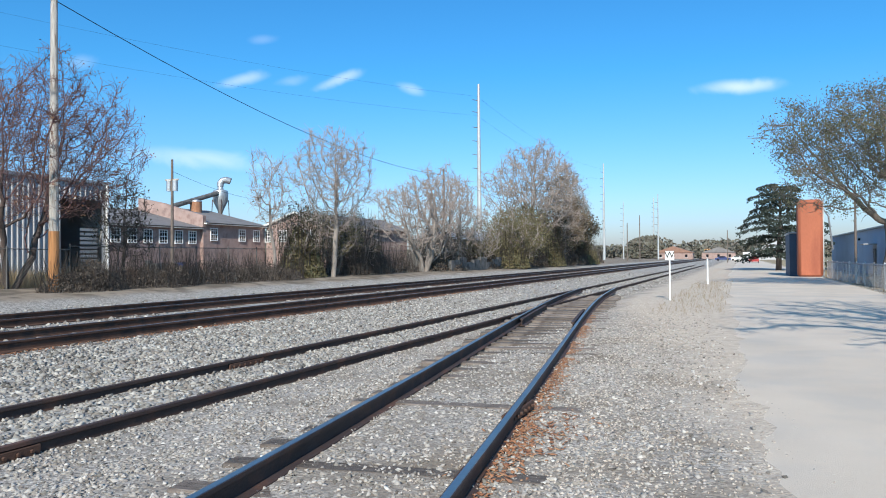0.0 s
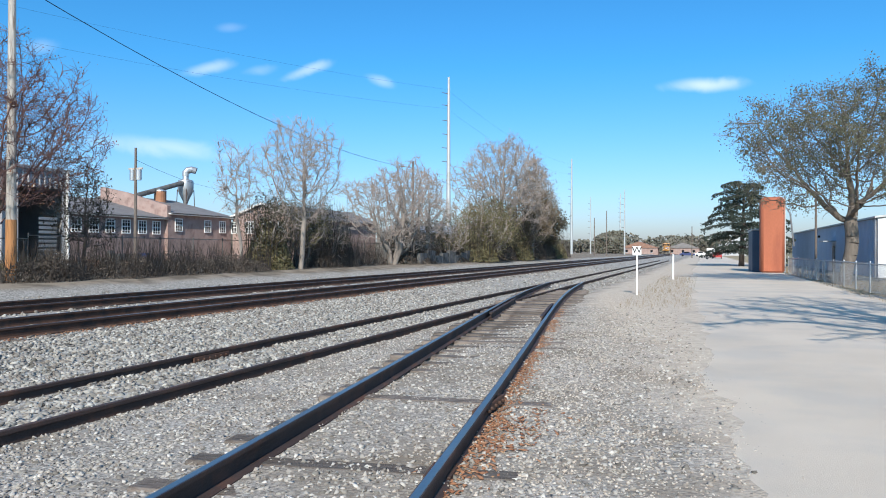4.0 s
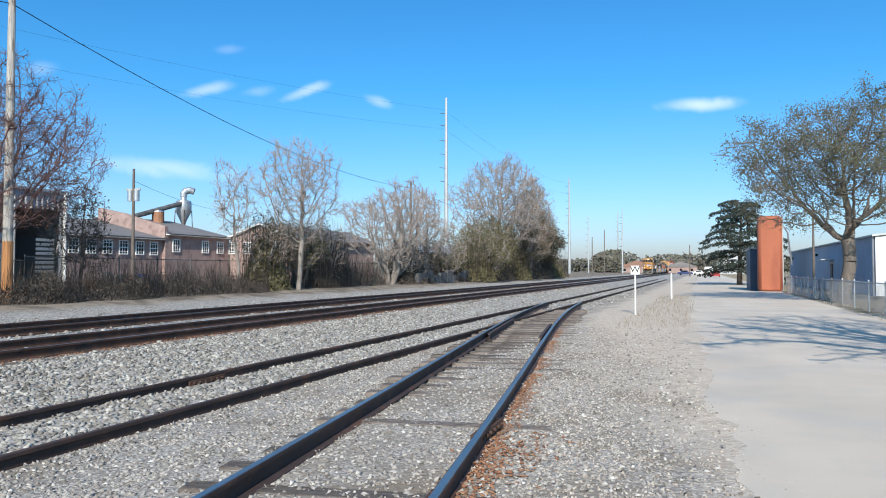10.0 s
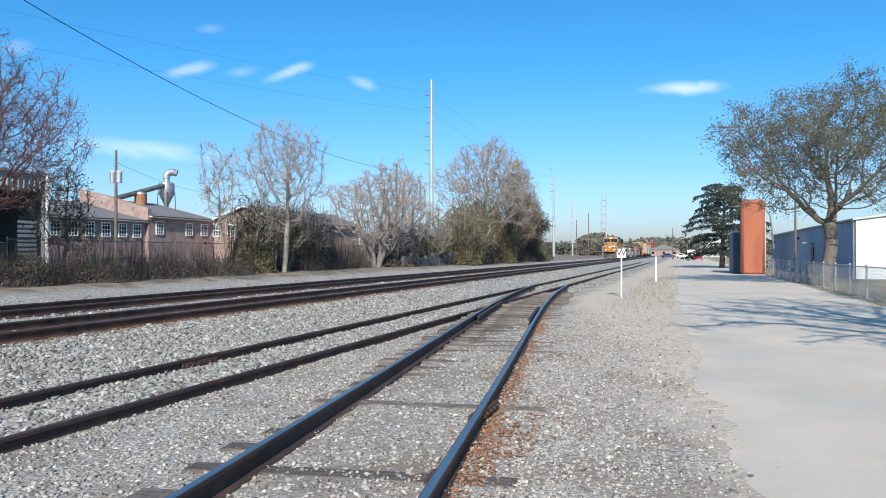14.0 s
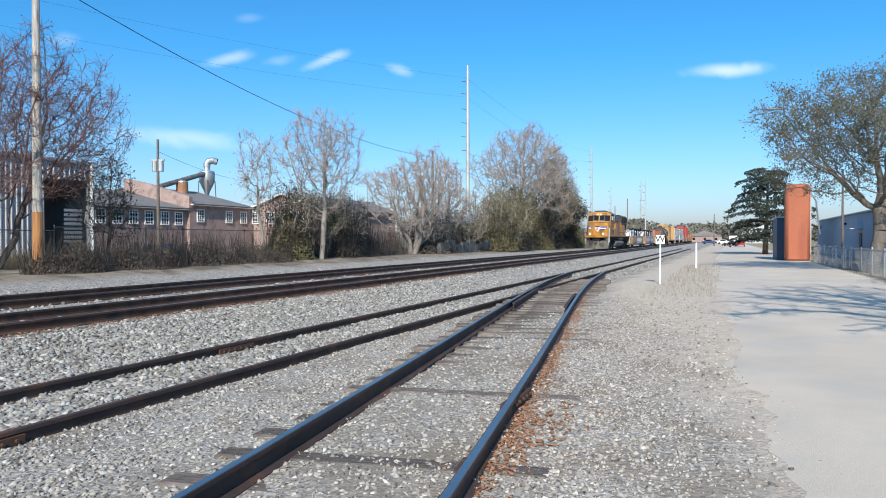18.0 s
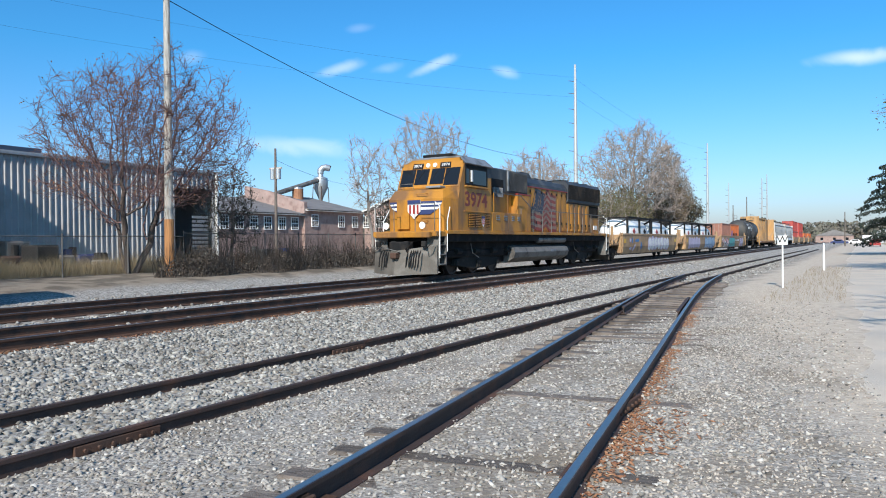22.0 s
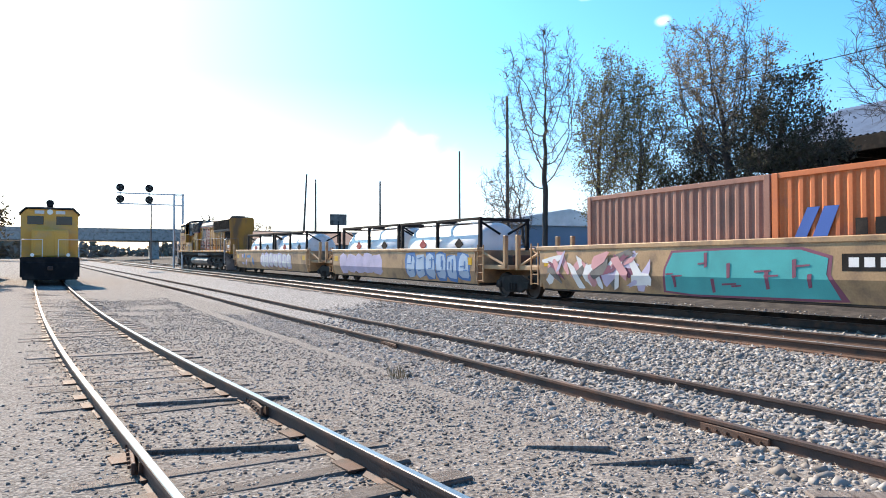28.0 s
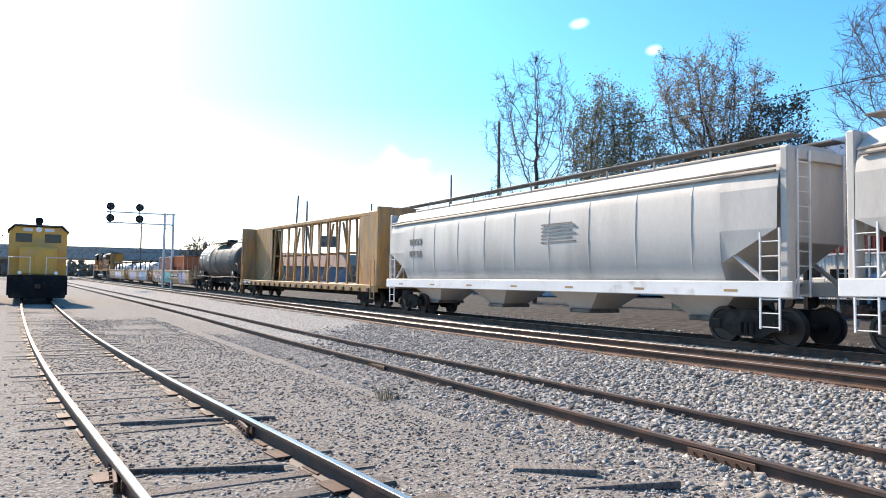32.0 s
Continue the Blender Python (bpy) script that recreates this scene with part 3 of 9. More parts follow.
def track(name, line, z, y0, y1, side, label, tie_ys, sink, long=True):
    t = thing(name, (0, 0, 0), label, "railway track")
    t["kind"] = "structure"
    ys = ladder(y0, y1, long)
    for s in (-1, 1):
        r = part("rail", swept(lambda y: line(y) + s * GAUGE, ys, RAILP, z), side, t)
        part("rail_head", swept(lambda y: line(y) + s * GAUGE, ys, HEADP, z), RAILTOP if name != "siding_track" else DARKRAIL, r, "worn bright running surface" if name != "siding_track" else "")
    rng = random.Random(len(name))
    for y in tie_ys:
        d = (line(y + 0.2) - line(y - 0.2)) / 0.4
        o = part("tie", rng.choice(TIEMESH), None, t)
        o.matrix_basis = pose(line(y) + rng.uniform(-0.07, 0.07), y + rng.uniform(-0.04, 0.04), z + rise(y) - 0.182 - sink + rng.uniform(-0.012, 0.012) - ((0.016 + rng.uniform(-0.012, 0.03)) if name == "spur_track" and y > 1 else 0), rng.uniform(-1, 1), rng.uniform(-0.6, 0.6), -math.degrees(math.atan(d)) + rng.uniform(-1.2, 1.2))
        if name == "spur_track" and y < 6:
            for s in (-1, 1):
                q = part("tie_plate", PLATEMESH, None, o)
                q.matrix_basis = pose(s * GAUGE, 0, 0.002)
    return t


track("main_track_near", lambda y: MAIN_A + bend(y), HEAD_A, -220, 600, RUST, "main line track of rusty rails on dark wooden ties", np.arange(-55, 75, 0.55), 0.0)
track("main_track_far", lambda y: MAIN_B + bend(y), HEAD_B, -220, 600, RUST, "main line track of rusty rails that carries the freight train", np.arange(-55, 75, 0.55), 0.0)
track("siding_track", lambda y: SIDING + bend(y), HEAD_S, -160, 130, DARKRAIL, "rusty siding track sunk in ballast", np.arange(-30, 40, 1.7), 0.035)
track("spur_track", spur, HEAD_N, -66, 33, DARKRAIL, "old spur track of dark rails on weathered ties", np.arange(-44, 30, 0.62), -0.03, False)


def joint_bar(line, z, y, side, lab):
    t = thing("joint_bar", (line(y) + side * GAUGE, y, z), lab, "rail joint", "rail joints")
    for s in (-1, 1):
        part("bar", G().bbox(s * 0.012, -0.42, -0.135, s * 0.042, 0.42, -0.045, 0.006), RUST, t)
        for k in (-0.33, -0.2, -0.07, 0.07, 0.2, 0.33):
            part("bolt", G().cyl((s * 0.04, k, -0.09), (s * 0.066, k, -0.09), 0.017, n=6), RUST, t)


def side_line(y):
    return SIDING + bend(y)


for y, s in ((4.2, 1), (9.4, -1), (-5.3, 1), (-14, 1)):
    joint_bar(side_line, HEAD_S, y, s, "rusty bolted joint bar on the siding rail")
for y, s in ((-8.2, -1), (3.2, -1), (7.0, 1), (-6.5, 1)):
    joint_bar(spur, HEAD_N, y, s, "rusty bolted joint bar on the spur rail")

# switch parts where the spur leaves the siding
sw = thing("switch_frog", (0, 0, 0), "steel switch frog and guard rails where the spur joins", "railway switch")
part("wing_rail", swept(lambda y: spur(y) - GAUGE + 0.12, list(np.arange(16.5, 22, 0.5)), RAILP, HEAD_N - 0.02), DARKRAIL, sw)
part("guard_rail", swept(lambda y: spur(y) + GAUGE - 0.13, list(np.arange(16, 20.5, 0.5)), RAILP, HEAD_N - 0.02), DARKRAIL, sw)

# ---- loose wood, leaves and weeds between the tracks ----
DRYLEAF = stones_mat("dry_leaves", [(0.20, 0.085, 0.05), (0.32, 0.16, 0.09), (0.25, 0.12, 0.07), (0.40, 0.25, 0.15)])
rng = np.random.default_rng(8)
spots = []
for y in rng.uniform(2.5, 20, 1700):
    x = spur(y) + GAUGE + abs(rng.normal(0.0, 0.10)) + 0.05
    if noise.noise(Vector((3.1, y * 0.9, 0))) > -0.25 - 0.4 * (abs(y - 6) < 2):
        spots.append((x, y, ground_z(x, y) + 0.012))
for k in range(260):
    x, y = rng.normal(-1.75, 0.16), rng.normal(6.3, 0.5)
    spots.append((x, y, ground_z(x, y) + 0.014))
for y in rng.uniform(-30, 30, 2600):
    x = MAIN_A + bend(y) + GAUGE + abs(rng.normal(0.12, 0.12)) + 0.06
    spots.append((x, y, ground_z(x, y) + 0.02))
scatter("fallen_leaves", spots, (0.014, 0.034), DRYLEAF, "rust-brown fallen leaves along the rails", 0.25, 9)


def plank(x, y, length, turn, lab, w=0.16):
    t = thing("wood_scrap", (x, y, ground_z(x, y)), lab, "wood scrap", "wood scraps", turn)
    part("board", G().bbox(-w / 2, -length / 2, -0.02, w / 2, length / 2, 0.045, 0.012), TIE, t)


for a in ((-3.9, -5.55, 0.75, 62, "split dark tie fragment lying on gravel"), (-4.2, -4.9, 0.95, 78, "weathered narrow board lying on gravel"), (-5.15, -3.6, 0.8, 60, "broken tie stub half sunk in gravel"),
          (-5.05, -2.4, 0.45, 75, "short splintered tie piece on gravel"), (-1.3, -8.9, 1.7, 80, "thin grey board across the spur ties"), (-1.0, -6.6, 1.4, 74, "dark bent strip of wood on gravel")):
    plank(*a[:4], a[4], 0.07 if "narrow" in a[4] or "thin" in a[4] or "strip" in a[4] else 0.17)

WEED = mat("dry_weeds", (0.22, 0.17, 0.10), 0.9, 0, 10, 0.4, 0.1, 20)


def weeds(name, n, place, reach, height, m, label, seed, category="weeds"):
    """Thin upright blades."""
    r = random.Random(seed)
    g = G()
    for _ in range(n):
        x, y = r.uniform(-reach[0], reach[0]), r.uniform(-reach[1], reach[1])
        z = ground_z(place[0] + x, place[1] + y) - place[2]
        h, a, w = height * r.uniform(0.25, 1.0) * (0.75 + 0.5 * noise.noise(Vector((x * 0.9, y * 0.9, seed)))), r.uniform(0, 6.28), 0.004 + 0.003 * height
        dx, dy = r.uniform(-0.6, 0.6) * h, r.uniform(-0.6, 0.6) * h
        c, s = math.cos(a) * w, math.sin(a) * w
        g.add([(x - c, y - s, z - 0.02), (x + c, y + s, z - 0.02), (x + dx * 0.4 + c * 0.7, y + dy * 0.4 + s * 0.7, z + h * 0.6), (x + dx * 0.4 - c * 0.7, y + dy * 0.4 - s * 0.7, z + h * 0.6), (x + dx, y + dy, z + h)], [(0, 1, 2, 3), (3, 2, 4)])
    me = bpy.data.meshes.new(name)
    me.from_pydata(g.v, [], g.f)
    me.materials.append(m)
    ob = new(name, me)
    ob.location = place
    return tagged(ob, label, category, "", "stuff")


weeds("grass_tuft", 60, (-4.04, -10.0, ground_z(-4.04, -10)), (0.15, 0.15), 0.32, WEED, "dry grass tuft growing out of the gravel", 3)
weeds("grass_tuft", 40, (-2.05, -3.7, ground_z(-2.05, -3.7)), (0.1, 0.12), 0.3, WEED, "dry grass tuft beside the spur rail", 4)
weeds("verge_weeds", 1500, (-1.5, 34, 0), (1.0, 13), 0.22, WEED, "patchy dry weeds on the verge near the whistle post", 5)
weeds("fence_weeds", 1800, (6.0, 40, 0), (0.8, 24), 0.22, WEED, "dry weeds along the chain link fence", 6)
weeds("grass_bank", 15000, (-28.6, 17, 0.4), (1.9, 8), 1.05, mat("golden_grass", (0.25, 0.19, 0.105), 0.9, 0, 10, 0.4, 0.1, 20), "tall golden dry grass in front of the metal shed", 7)

# ---- the train ----
DARKDIRT = mat("oily_dark_steel", (0.022, 0.021, 0.02), 0.8, 0.0, 5, 0.4, 0.2, 40, spec=0.15, stain=(0.055, 0.048, 0.042), stain_at=0.62)
TRAIN = []
WHEEL = G().lathe([(0.02, -0.07), (0.42, -0.07), (0.42, -0.05), (0.5, -0.05), (0.52, -0.06), (0.52, -0.075), (0.535, -0.075), (0.535, -0.045), (0.5, 0.07), (0.42, 0.07), (0.40, 0.03), (0.16, 0.03), (0.15, 0.09), (0.02, 0.09)], "x", 26).mesh("wheel", mat("wheel_steel", (0.05, 0.04, 0.035), 0.55, 0.5, 4, 0.3, 0.1, 30), True)


def wheelset(t, y, r=0.46, half=GAUGE):
    for s in (-1, 1):
        o = part("wheel", WHEEL, None, t)
        o.matrix_basis = Matrix.LocRotScale((s * half, y, r), Euler((0, 0, 0 if s > 0 else math.pi)), (1, r / 0.5, r / 0.5))
    part("axle", G().cyl((-0.7, y, r), (0.7, y, r), 0.08, n=8), BLACK, t)


def bogie(t, y, n=2, gap=1.78, r=0.46):
    """A freight bogie: wheels, cast side frames with springs, a cross beam."""
    b = part("bogie", G().bbox(-1.0, y - 0.2, 0.42, 1.0, y + 0.2, 0.72, 0.03), BLACK, t)
    for k in range(n):
        wheelset(t, y + (k - (n - 1) / 2) * gap, r)
    L = gap * (n - 1) / 2
    for s in (-1, 1):
        x0, x1 = (0.93, 1.07) if s > 0 else (-1.07, -0.93)
        part("side_frame", G().prism([(y - L - 0.25, 0.38), (y - L - 0.2, 0.62), (y - 0.5, 0.86), (y + 0.5, 0.86), (y + L + 0.2, 0.62), (y + L + 0.25, 0.38), (y + L - 0.2, 0.36), (y + 0.45, 0.22), (y - 0.45, 0.22), (y - L + 0.2, 0.36)], "x", x0, x1), DARKDIRT, b)
        for q in (-0.16, 0, 0.16):
            part("spring", G().cyl((s * 1.1, y + q, 0.28), (s * 1.1, y + q, 0.56), 0.055, n=8), DARKDIRT, b)
        for k in range(n):
            part("axle_box", G().bbox(s * 1.05 - 0.09, y + (k - (n - 1) / 2) * gap - 0.14, 0.36, s * 1.05 + 0.09, y + (k - (n - 1) / 2) * gap + 0.14, 0.62, 0.03), DARKDIRT, b)


def coupler(t, y, d):
    part("coupler", G().bbox(-0.14, min(y, y + 0.55 * d), 0.74, 0.14, max(y, y + 0.55 * d), 0.98, 0.04), RUST, t)


def ladder_part(t, x, y, z0, z1, w, m, out=1, name="ladder", axis="y"):
    g = G()
    for s in (-w / 2, w / 2):
        g.box(x - 0.02, y + s - 0.02, z0, x + 0.02, y + s + 0.02, z1) if axis == "y" else g.box(x + s - 0.02, y - 0.02, z0, x + s + 0.02, y + 0.02, z1)
    z = z0 + 0.05
    while z < z1:
        g.cyl((x, y - w / 2, z), (x, y + w / 2, z), 0.014, n=5) if axis == "y" else g.cyl((x - w / 2, y, z), (x + w / 2, y, z), 0.014, n=5)
        z += 0.32
    part(name, g, m, t)


def vehicle(name, a, b, label, category, group=""):
    t = thing(name, (0, 0, 0), label, category, group)
    TRAIN.append((t, (a + b) / 2))
    return t, (b - a) / 2


def raise_part(t, z0, k):
    """Stretches what stands above z0."""
    done = set()
    for o in t.children_recursive:
        if o.matrix_basis != Matrix():
            if o.location.z > z0:
                o.location.z = z0 + (o.location.z - z0) * k
        elif o.data.name not in done:
            done.add(o.data.name)
            for q in o.data.vertices:
                if q.co.z > z0:
                    q.co.z = z0 + (q.co.z - z0) * k


def locomotive():
    t, h = vehicle("locomotive", 0, 22.1, "grimy yellow and grey diesel locomotive with a painted flag", "locomotive")
    f = -h  # the nose end
    def S(s):
        return f + float(np.interp(s, [-5, 0, 2.15, 2.62, 5.05, 6.6, 8.2, 8.95, 15.35, 15.6, 20.45, 20.6, 21.4, 30], [-5, 0, 1.85, 2.30, 4.75, 6.5, 8.0, 9.55, 15.45, 15.6, 21.2, 21.35, 22.1, 30.7]))
    # frame, sills and platforms
    part("underframe", G().bbox(-1.42, S(0.35), 1.38, 1.42, S(21.1), 1.72, 0.03), BLACK, t)
    part("side_sill", G().bbox(-1.56, S(0.9), 1.70, 1.56, S(20.5), 1.84, 0.015), YELLOW, t)
    for y0, y1 in ((0.0, 1.0), (20.4, 21.4)):
        part("end_platform", G().bbox(-1.5, S(y0), 1.60, 1.5, S(y1), 1.80, 0.02), YELLOW, t)
    # nose: broad face, long cut-back cheeks, sloping top
    nose = G()
    ring = []
    for s0, z0, w0, s1, w1 in ((0.86, 1.84, 1.30, 1.72, 1.52), (0.80, 3.02, 1.30, 1.72, 1.52), (1.02, 3.36, 1.16, 1.78, 1.44), (1.80, 3.48, 1.20, 1.86, 1.40)):
        ring.append([(-1.52, f + 1.86, z0), (-w1, f + s1, z0), (-w0, f + s0 + 0.08, z0), (0, f + s0, z0), (w0, f + s0 + 0.08, z0), (w1, f + s1, z0), (1.52, f + 1.86, z0)])
    nose.v = [q for row in ring for q in row]
    nose.f = [(j * 7 + i, j * 7 + i + 1, j * 7 + 8 + i, j * 7 + 7 + i) for j in range(3) for i in range(6)] + [tuple(range(21, 28))]
    nb = part("nose", nose, YELLOW, t, "sunlit yellow short hood")
    part("sand_hatch", G().bbox(0.25, f + 1.25, 3.44, 0.95, f + 1.7, 3.52, 0.02), LGREY, nb)
    part("top_grab", G().tube([(-0.9, f + 1.2, 3.42), (-0.9, f + 1.15, 3.62), (-0.3, f + 1.15, 3.62), (-0.3, f + 1.2, 3.42)], 0.015), GREYDIRT, nb)
    part("nose_door", G().bbox(-0.85, f + 0.77, 1.9, -0.25, f + 0.83, 3.0, 0.01), YELLOW, nb)
    for x, z in ((0.0, 3.2), (0.0, 2.2)):
        part("grab_iron", G().tube([(x + 0.1, f + 0.84, z), (x + 0.1, f + 0.74, z), (x + 0.6, f + 0.74, z), (x + 0.6, f + 0.86, z)], 0.016), YELLOW, nb)
    # wing emblem in plain shapes, on both halves of the face
    def wing(x0, x1, z0, z1, tip, lift, m, name):
        g = G()
        for sg in (-1, 1):
            q = [(x0, z0), (x1, z0), (x1 + tip, z1), (x0, z1)]
            yy = lambda x: f + 0.80 + 0.08 * x / 1.3 - lift
            g.add([(sg * x, yy(x), z) for x, z in q] + [(sg * x, yy(x) + 0.02, z) for x, z in q], [(0, 1, 2, 3), (7, 6, 5, 4), (0, 4, 5, 1), (1, 5, 6, 2), (2, 6, 7, 3), (3, 7, 4, 0)])
        return part(name, g, m, nb)
    wing(0.0, 1.24, 2.86, 2.93, 0.04, 0.012, BLUEP, "wing_stripe")
    wing(0.0, 1.20, 2.79, 2.86, 0.04, 0.012, WHITEP, "wing_stripe")
    wing(0.0, 1.15, 2.71, 2.79, 0.05, 0.012, BLUEP, "wing_stripe")
    wing(0.0, 1.05, 2.62, 2.71, 0.10, 0.012, WHITEP, "wing_stripe")
    wing(0.0, 0.72, 2.44, 2.62, 0.30, 0.012, BLUEP, "wing_stripe")
    part("shield", G().prism([(-0.3, 2.98), (0.3, 2.98), (0.3, 2.56), (0.0, 2.28), (-0.3, 2.56)], "y", f + 0.755, f + 0.80), WHITEP, nb)
    part("shield_band", G().prism([(-0.3, 2.98), (0.3, 2.98), (0.3, 2.82), (-0.3, 2.82)], "y", f + 0.745, f + 0.758), BLUEP, nb)
    for x in (-0.18, 0, 0.18):
        part("shield_stripe", G().box(x - 0.045, f + 0.747, 2.46, x + 0.045, f + 0.758, 2.80), REDP, nb)
    # cab
    cab = G()
    a = [(2.15, 1.84), (2.15, 3.5), (2.62, 4.5), (2.8, 4.66), (5.05, 4.66), (5.05, 1.84)]
    vs = []
    for s, z in a:
        w = {4.5: 1.3, 4.66: 1.16}.get(z, 1.52)
        vs += [(-w, S(s), z), (w, S(s), z)]
    cab.add(vs, [(0, 1, 3, 2), (2, 3, 5, 4), (4, 5, 7, 6), (6, 7, 9, 8), (8, 9, 11, 10), (10, 11, 1, 0)])
    cab.add([(1.52, S(2.15), 1.84), (1.52, S(5.05), 1.84), (1.52, S(5.05), 4.36), (1.52, S(2.55), 4.36), (1.52, S(2.15), 3.5), (1.16, S(5.05), 4.66), (1.16, S(2.8), 4.66), (1.3, S(2.62), 4.5)], [(0, 1, 2, 3, 4), (3, 2, 5, 6, 7), (4, 3, 7)])
    cab.add([(-1.52, S(2.15), 1.84), (-1.52, S(5.05), 1.84), (-1.52, S(5.05), 4.36), (-1.52, S(2.55), 4.36), (-1.52, S(2.15), 3.5), (-1.16, S(5.05), 4.66), (-1.16, S(2.8), 4.66), (-1.3, S(2.62), 4.5)], [(4, 3, 2, 1, 0), (7, 6, 5, 2, 3), (7, 3, 4)])
    cb = part("cab", cab, YELLOW, t)
    part("cab_roof", G().add([(1.18, S(2.86), 4.67), (1.18, S(5.1), 4.67), (1.58, S(5.1), 4.38), (1.58, S(2.55), 4.38), (1.2, S(2.86), 4.73), (1.2, S(5.1), 4.73), (1.62, S(5.1), 4.41), (1.62, S(2.5), 4.41)], [(0, 1, 2, 3), (7, 6, 5, 4), (0, 4, 5, 1), (1, 5, 6, 2), (2, 6, 7, 3), (3, 7, 4, 0)]).add([(-1.18, S(2.86), 4.67), (-1.18, S(5.1), 4.67), (-1.58, S(5.1), 4.38), (-1.58, S(2.55), 4.38), (-1.2, S(2.86), 4.73), (-1.2, S(5.1), 4.73), (-1.62, S(5.1), 4.41), (-1.62, S(2.5), 4.41)], [(3, 2, 1, 0), (4, 5, 6, 7), (1, 5, 4, 0), (2, 6, 5, 1), (3, 7, 6, 2), (0, 4, 7, 3)]).box(-1.2, S(2.84), 4.67, 1.2, S(5.1), 4.74), LGREY, cb, "light grey cab roof with rain lips")
    for y0, y1 in ((2.9, 4.0), (4.3, 5.2)):
        part("roof_unit", G().bbox(-0.7, S(y0), 4.74, 0.7, S(y1), 4.86, 0.03), BLACK, cb)
    # cab front: surround, panes, number boards, headlights
    def slope(u):
        return 2.15 + u * 0.47, 3.5 + u * 1.0
    def face(x0, x1, u0, u1, lift, m, name, lab="", par=cb):
        (s0, z0), (s1, z1) = slope(u0), slope(u1)
        n = Vector((0, -1.0, 0.45)).normalized() * lift
        q = G()
        c = [(x0, S(s0), z0), (x1, S(s0), z0), (x1 * (0.97 if u1 > 0.8 else 1), S(s1), z1), (x0 * (0.97 if u1 > 0.8 else 1), S(s1), z1)]
        q.add([tuple(Vector(p) + n) for p in c] + [tuple(Vector(p) - n * 0.5) for p in c], [(0, 1, 2, 3), (7, 6, 5, 4), (0, 4, 5, 1), (1, 5, 6, 2), (2, 6, 7, 3), (3, 7, 4, 0)])
        return part(name, q, m, par, lab)
    face(-1.5, 1.5, 0.0, 1.0, 0.022, YELLOW, "cab_front", "yellow window surround")
    for x0, x1 in ((-1.42, -0.74), (-0.7, -0.06), (0.06, 0.7), (0.74, 1.42)):
        face(x0, x1, 0.06 if abs(x0 + x1) > 1.5 else 0.12, 0.74, 0.04, GLASS, "windshield")
    for x in (-0.3, 0.35, 0.95):
        (s0, z0), (s1, z1) = slope(0.7), slope(0.3)
        part("wiper", G().cyl((x, S(s0) - 0.05, z0), (x - 0.25, S(s1) - 0.05, z1), 0.012, n=5), BLACK, cb)
    for x0 in (-0.95, 0.42):
        bd = face(x0, x0 + 0.52, 0.76, 0.97, 0.05, BLACK, "number_board")
        (s0, z0) = slope(0.865)
        words("digits", "3974", 0.2, WHITEP, bd, (x0 + 0.26, S(s0) - 0.056, z0 + 0.02), (66, 0, 0))
    for x in (-0.17, 0.17):
        (s0, z0) = slope(0.87)
        part("headlight", G().cyl((x, S(s0) - 0.08, z0 + 0.03), (x, S(s0) + 0.02, z0), 0.09, n=14), LAMP, cb, "round headlight")
    for x in (-0.85, 0.85):
        dl = part("ditch_light", G().cyl((x, S(0.0), 2.02), (x, S(0.16), 2.02), 0.13, 0.09, 14), LAMP, t, "round ditch light")
    # cab sides
    for s in (1, -1):
        w = part("side_window", G().bbox(s * 1.535 - 0.02, S(2.62), 3.58, s * 1.535 + 0.02, S(4.6), 4.38, 0.02), BLACK, cb)
        part("pane", G().box(s * 1.55 - 0.012, S(3.25), 3.64, s * 1.55 + 0.012, S(4.48), 4.2), GLASS, w)
        part("pane", G().box(s * 1.55 - 0.012, S(2.68), 3.64, s * 1.55 + 0.012, S(2.95), 4.2), GLASS, w)
        part("wind_deflector", G().box(s * 1.6 - 0.02, S(3.03), 3.72, s * 1.6 + 0.02, S(3.16), 4.16), WHITEP, w, "white wind deflector")
        part("window_band", G().box(s * 1.5225 - 0.004, S(2.62), 3.98, s * 1.5225 + 0.004, S(5.04), 4.37), DGREY, cb, "dark grey band round the side window")
        part("arm_rest", G().bbox(s * 1.56 - 0.06, S(2.6), 3.50, s * 1.56 + 0.06, S(4.6), 3.57, 0.02), YELLOW, cb)
        nr = words("road_number", "3974", 0.84, mat("dark_number_red", (0.17, 0.033, 0.022), 0.5, 0, 4, 0.2, 0.05, 30), cb, (s * 1.524, f + 3.3, 3.02), (90, 0, 90 * s), 0.006, "dark red road number", 0.018)
        nr.matrix_basis = nr.matrix_basis @ Matrix.Diagonal((1.24, 1.0, 1.0, 1.0))
        for y0, y1 in ((2.9, 3.42), (3.5, 4.0), (4.5, 4.82)):
            lv = part("louvre", G().box(s * 1.53 - 0.02, S(y0), 1.98, s * 1.53 + 0.02, S(y1), 2.5), BLACK, cb)
            for k in range(8):
                part("slat", G().bbox(s * 1.55 - 0.02, S(y0), 1.99 + k * 0.065, s * 1.55 + 0.02, S(y1), 2.025 + k * 0.065, 0.008), YELLOW, lv)
        part("belt_rail", G().bbox(s * 1.54 - 0.03, S(2.5), 2.55, s * 1.54 + 0.03, S(5.0), 2.60, 0.01), YELLOW, cb)
        em = part("emblem", G().prism([(S(4.1), 2.42), (S(4.38), 2.42), (S(4.38), 2.15), (S(4.24), 2.0), (S(4.1), 2.15)], "x", s * 1.52 - 0.015, s * 1.52 + 0.015), WHITEP, cb)
        part("emblem_band", G().box(s * 1.52 - 0.02, S(4.1), 2.33, s * 1.52 + 0.02, S(4.38), 2.42), BLUEP, em)
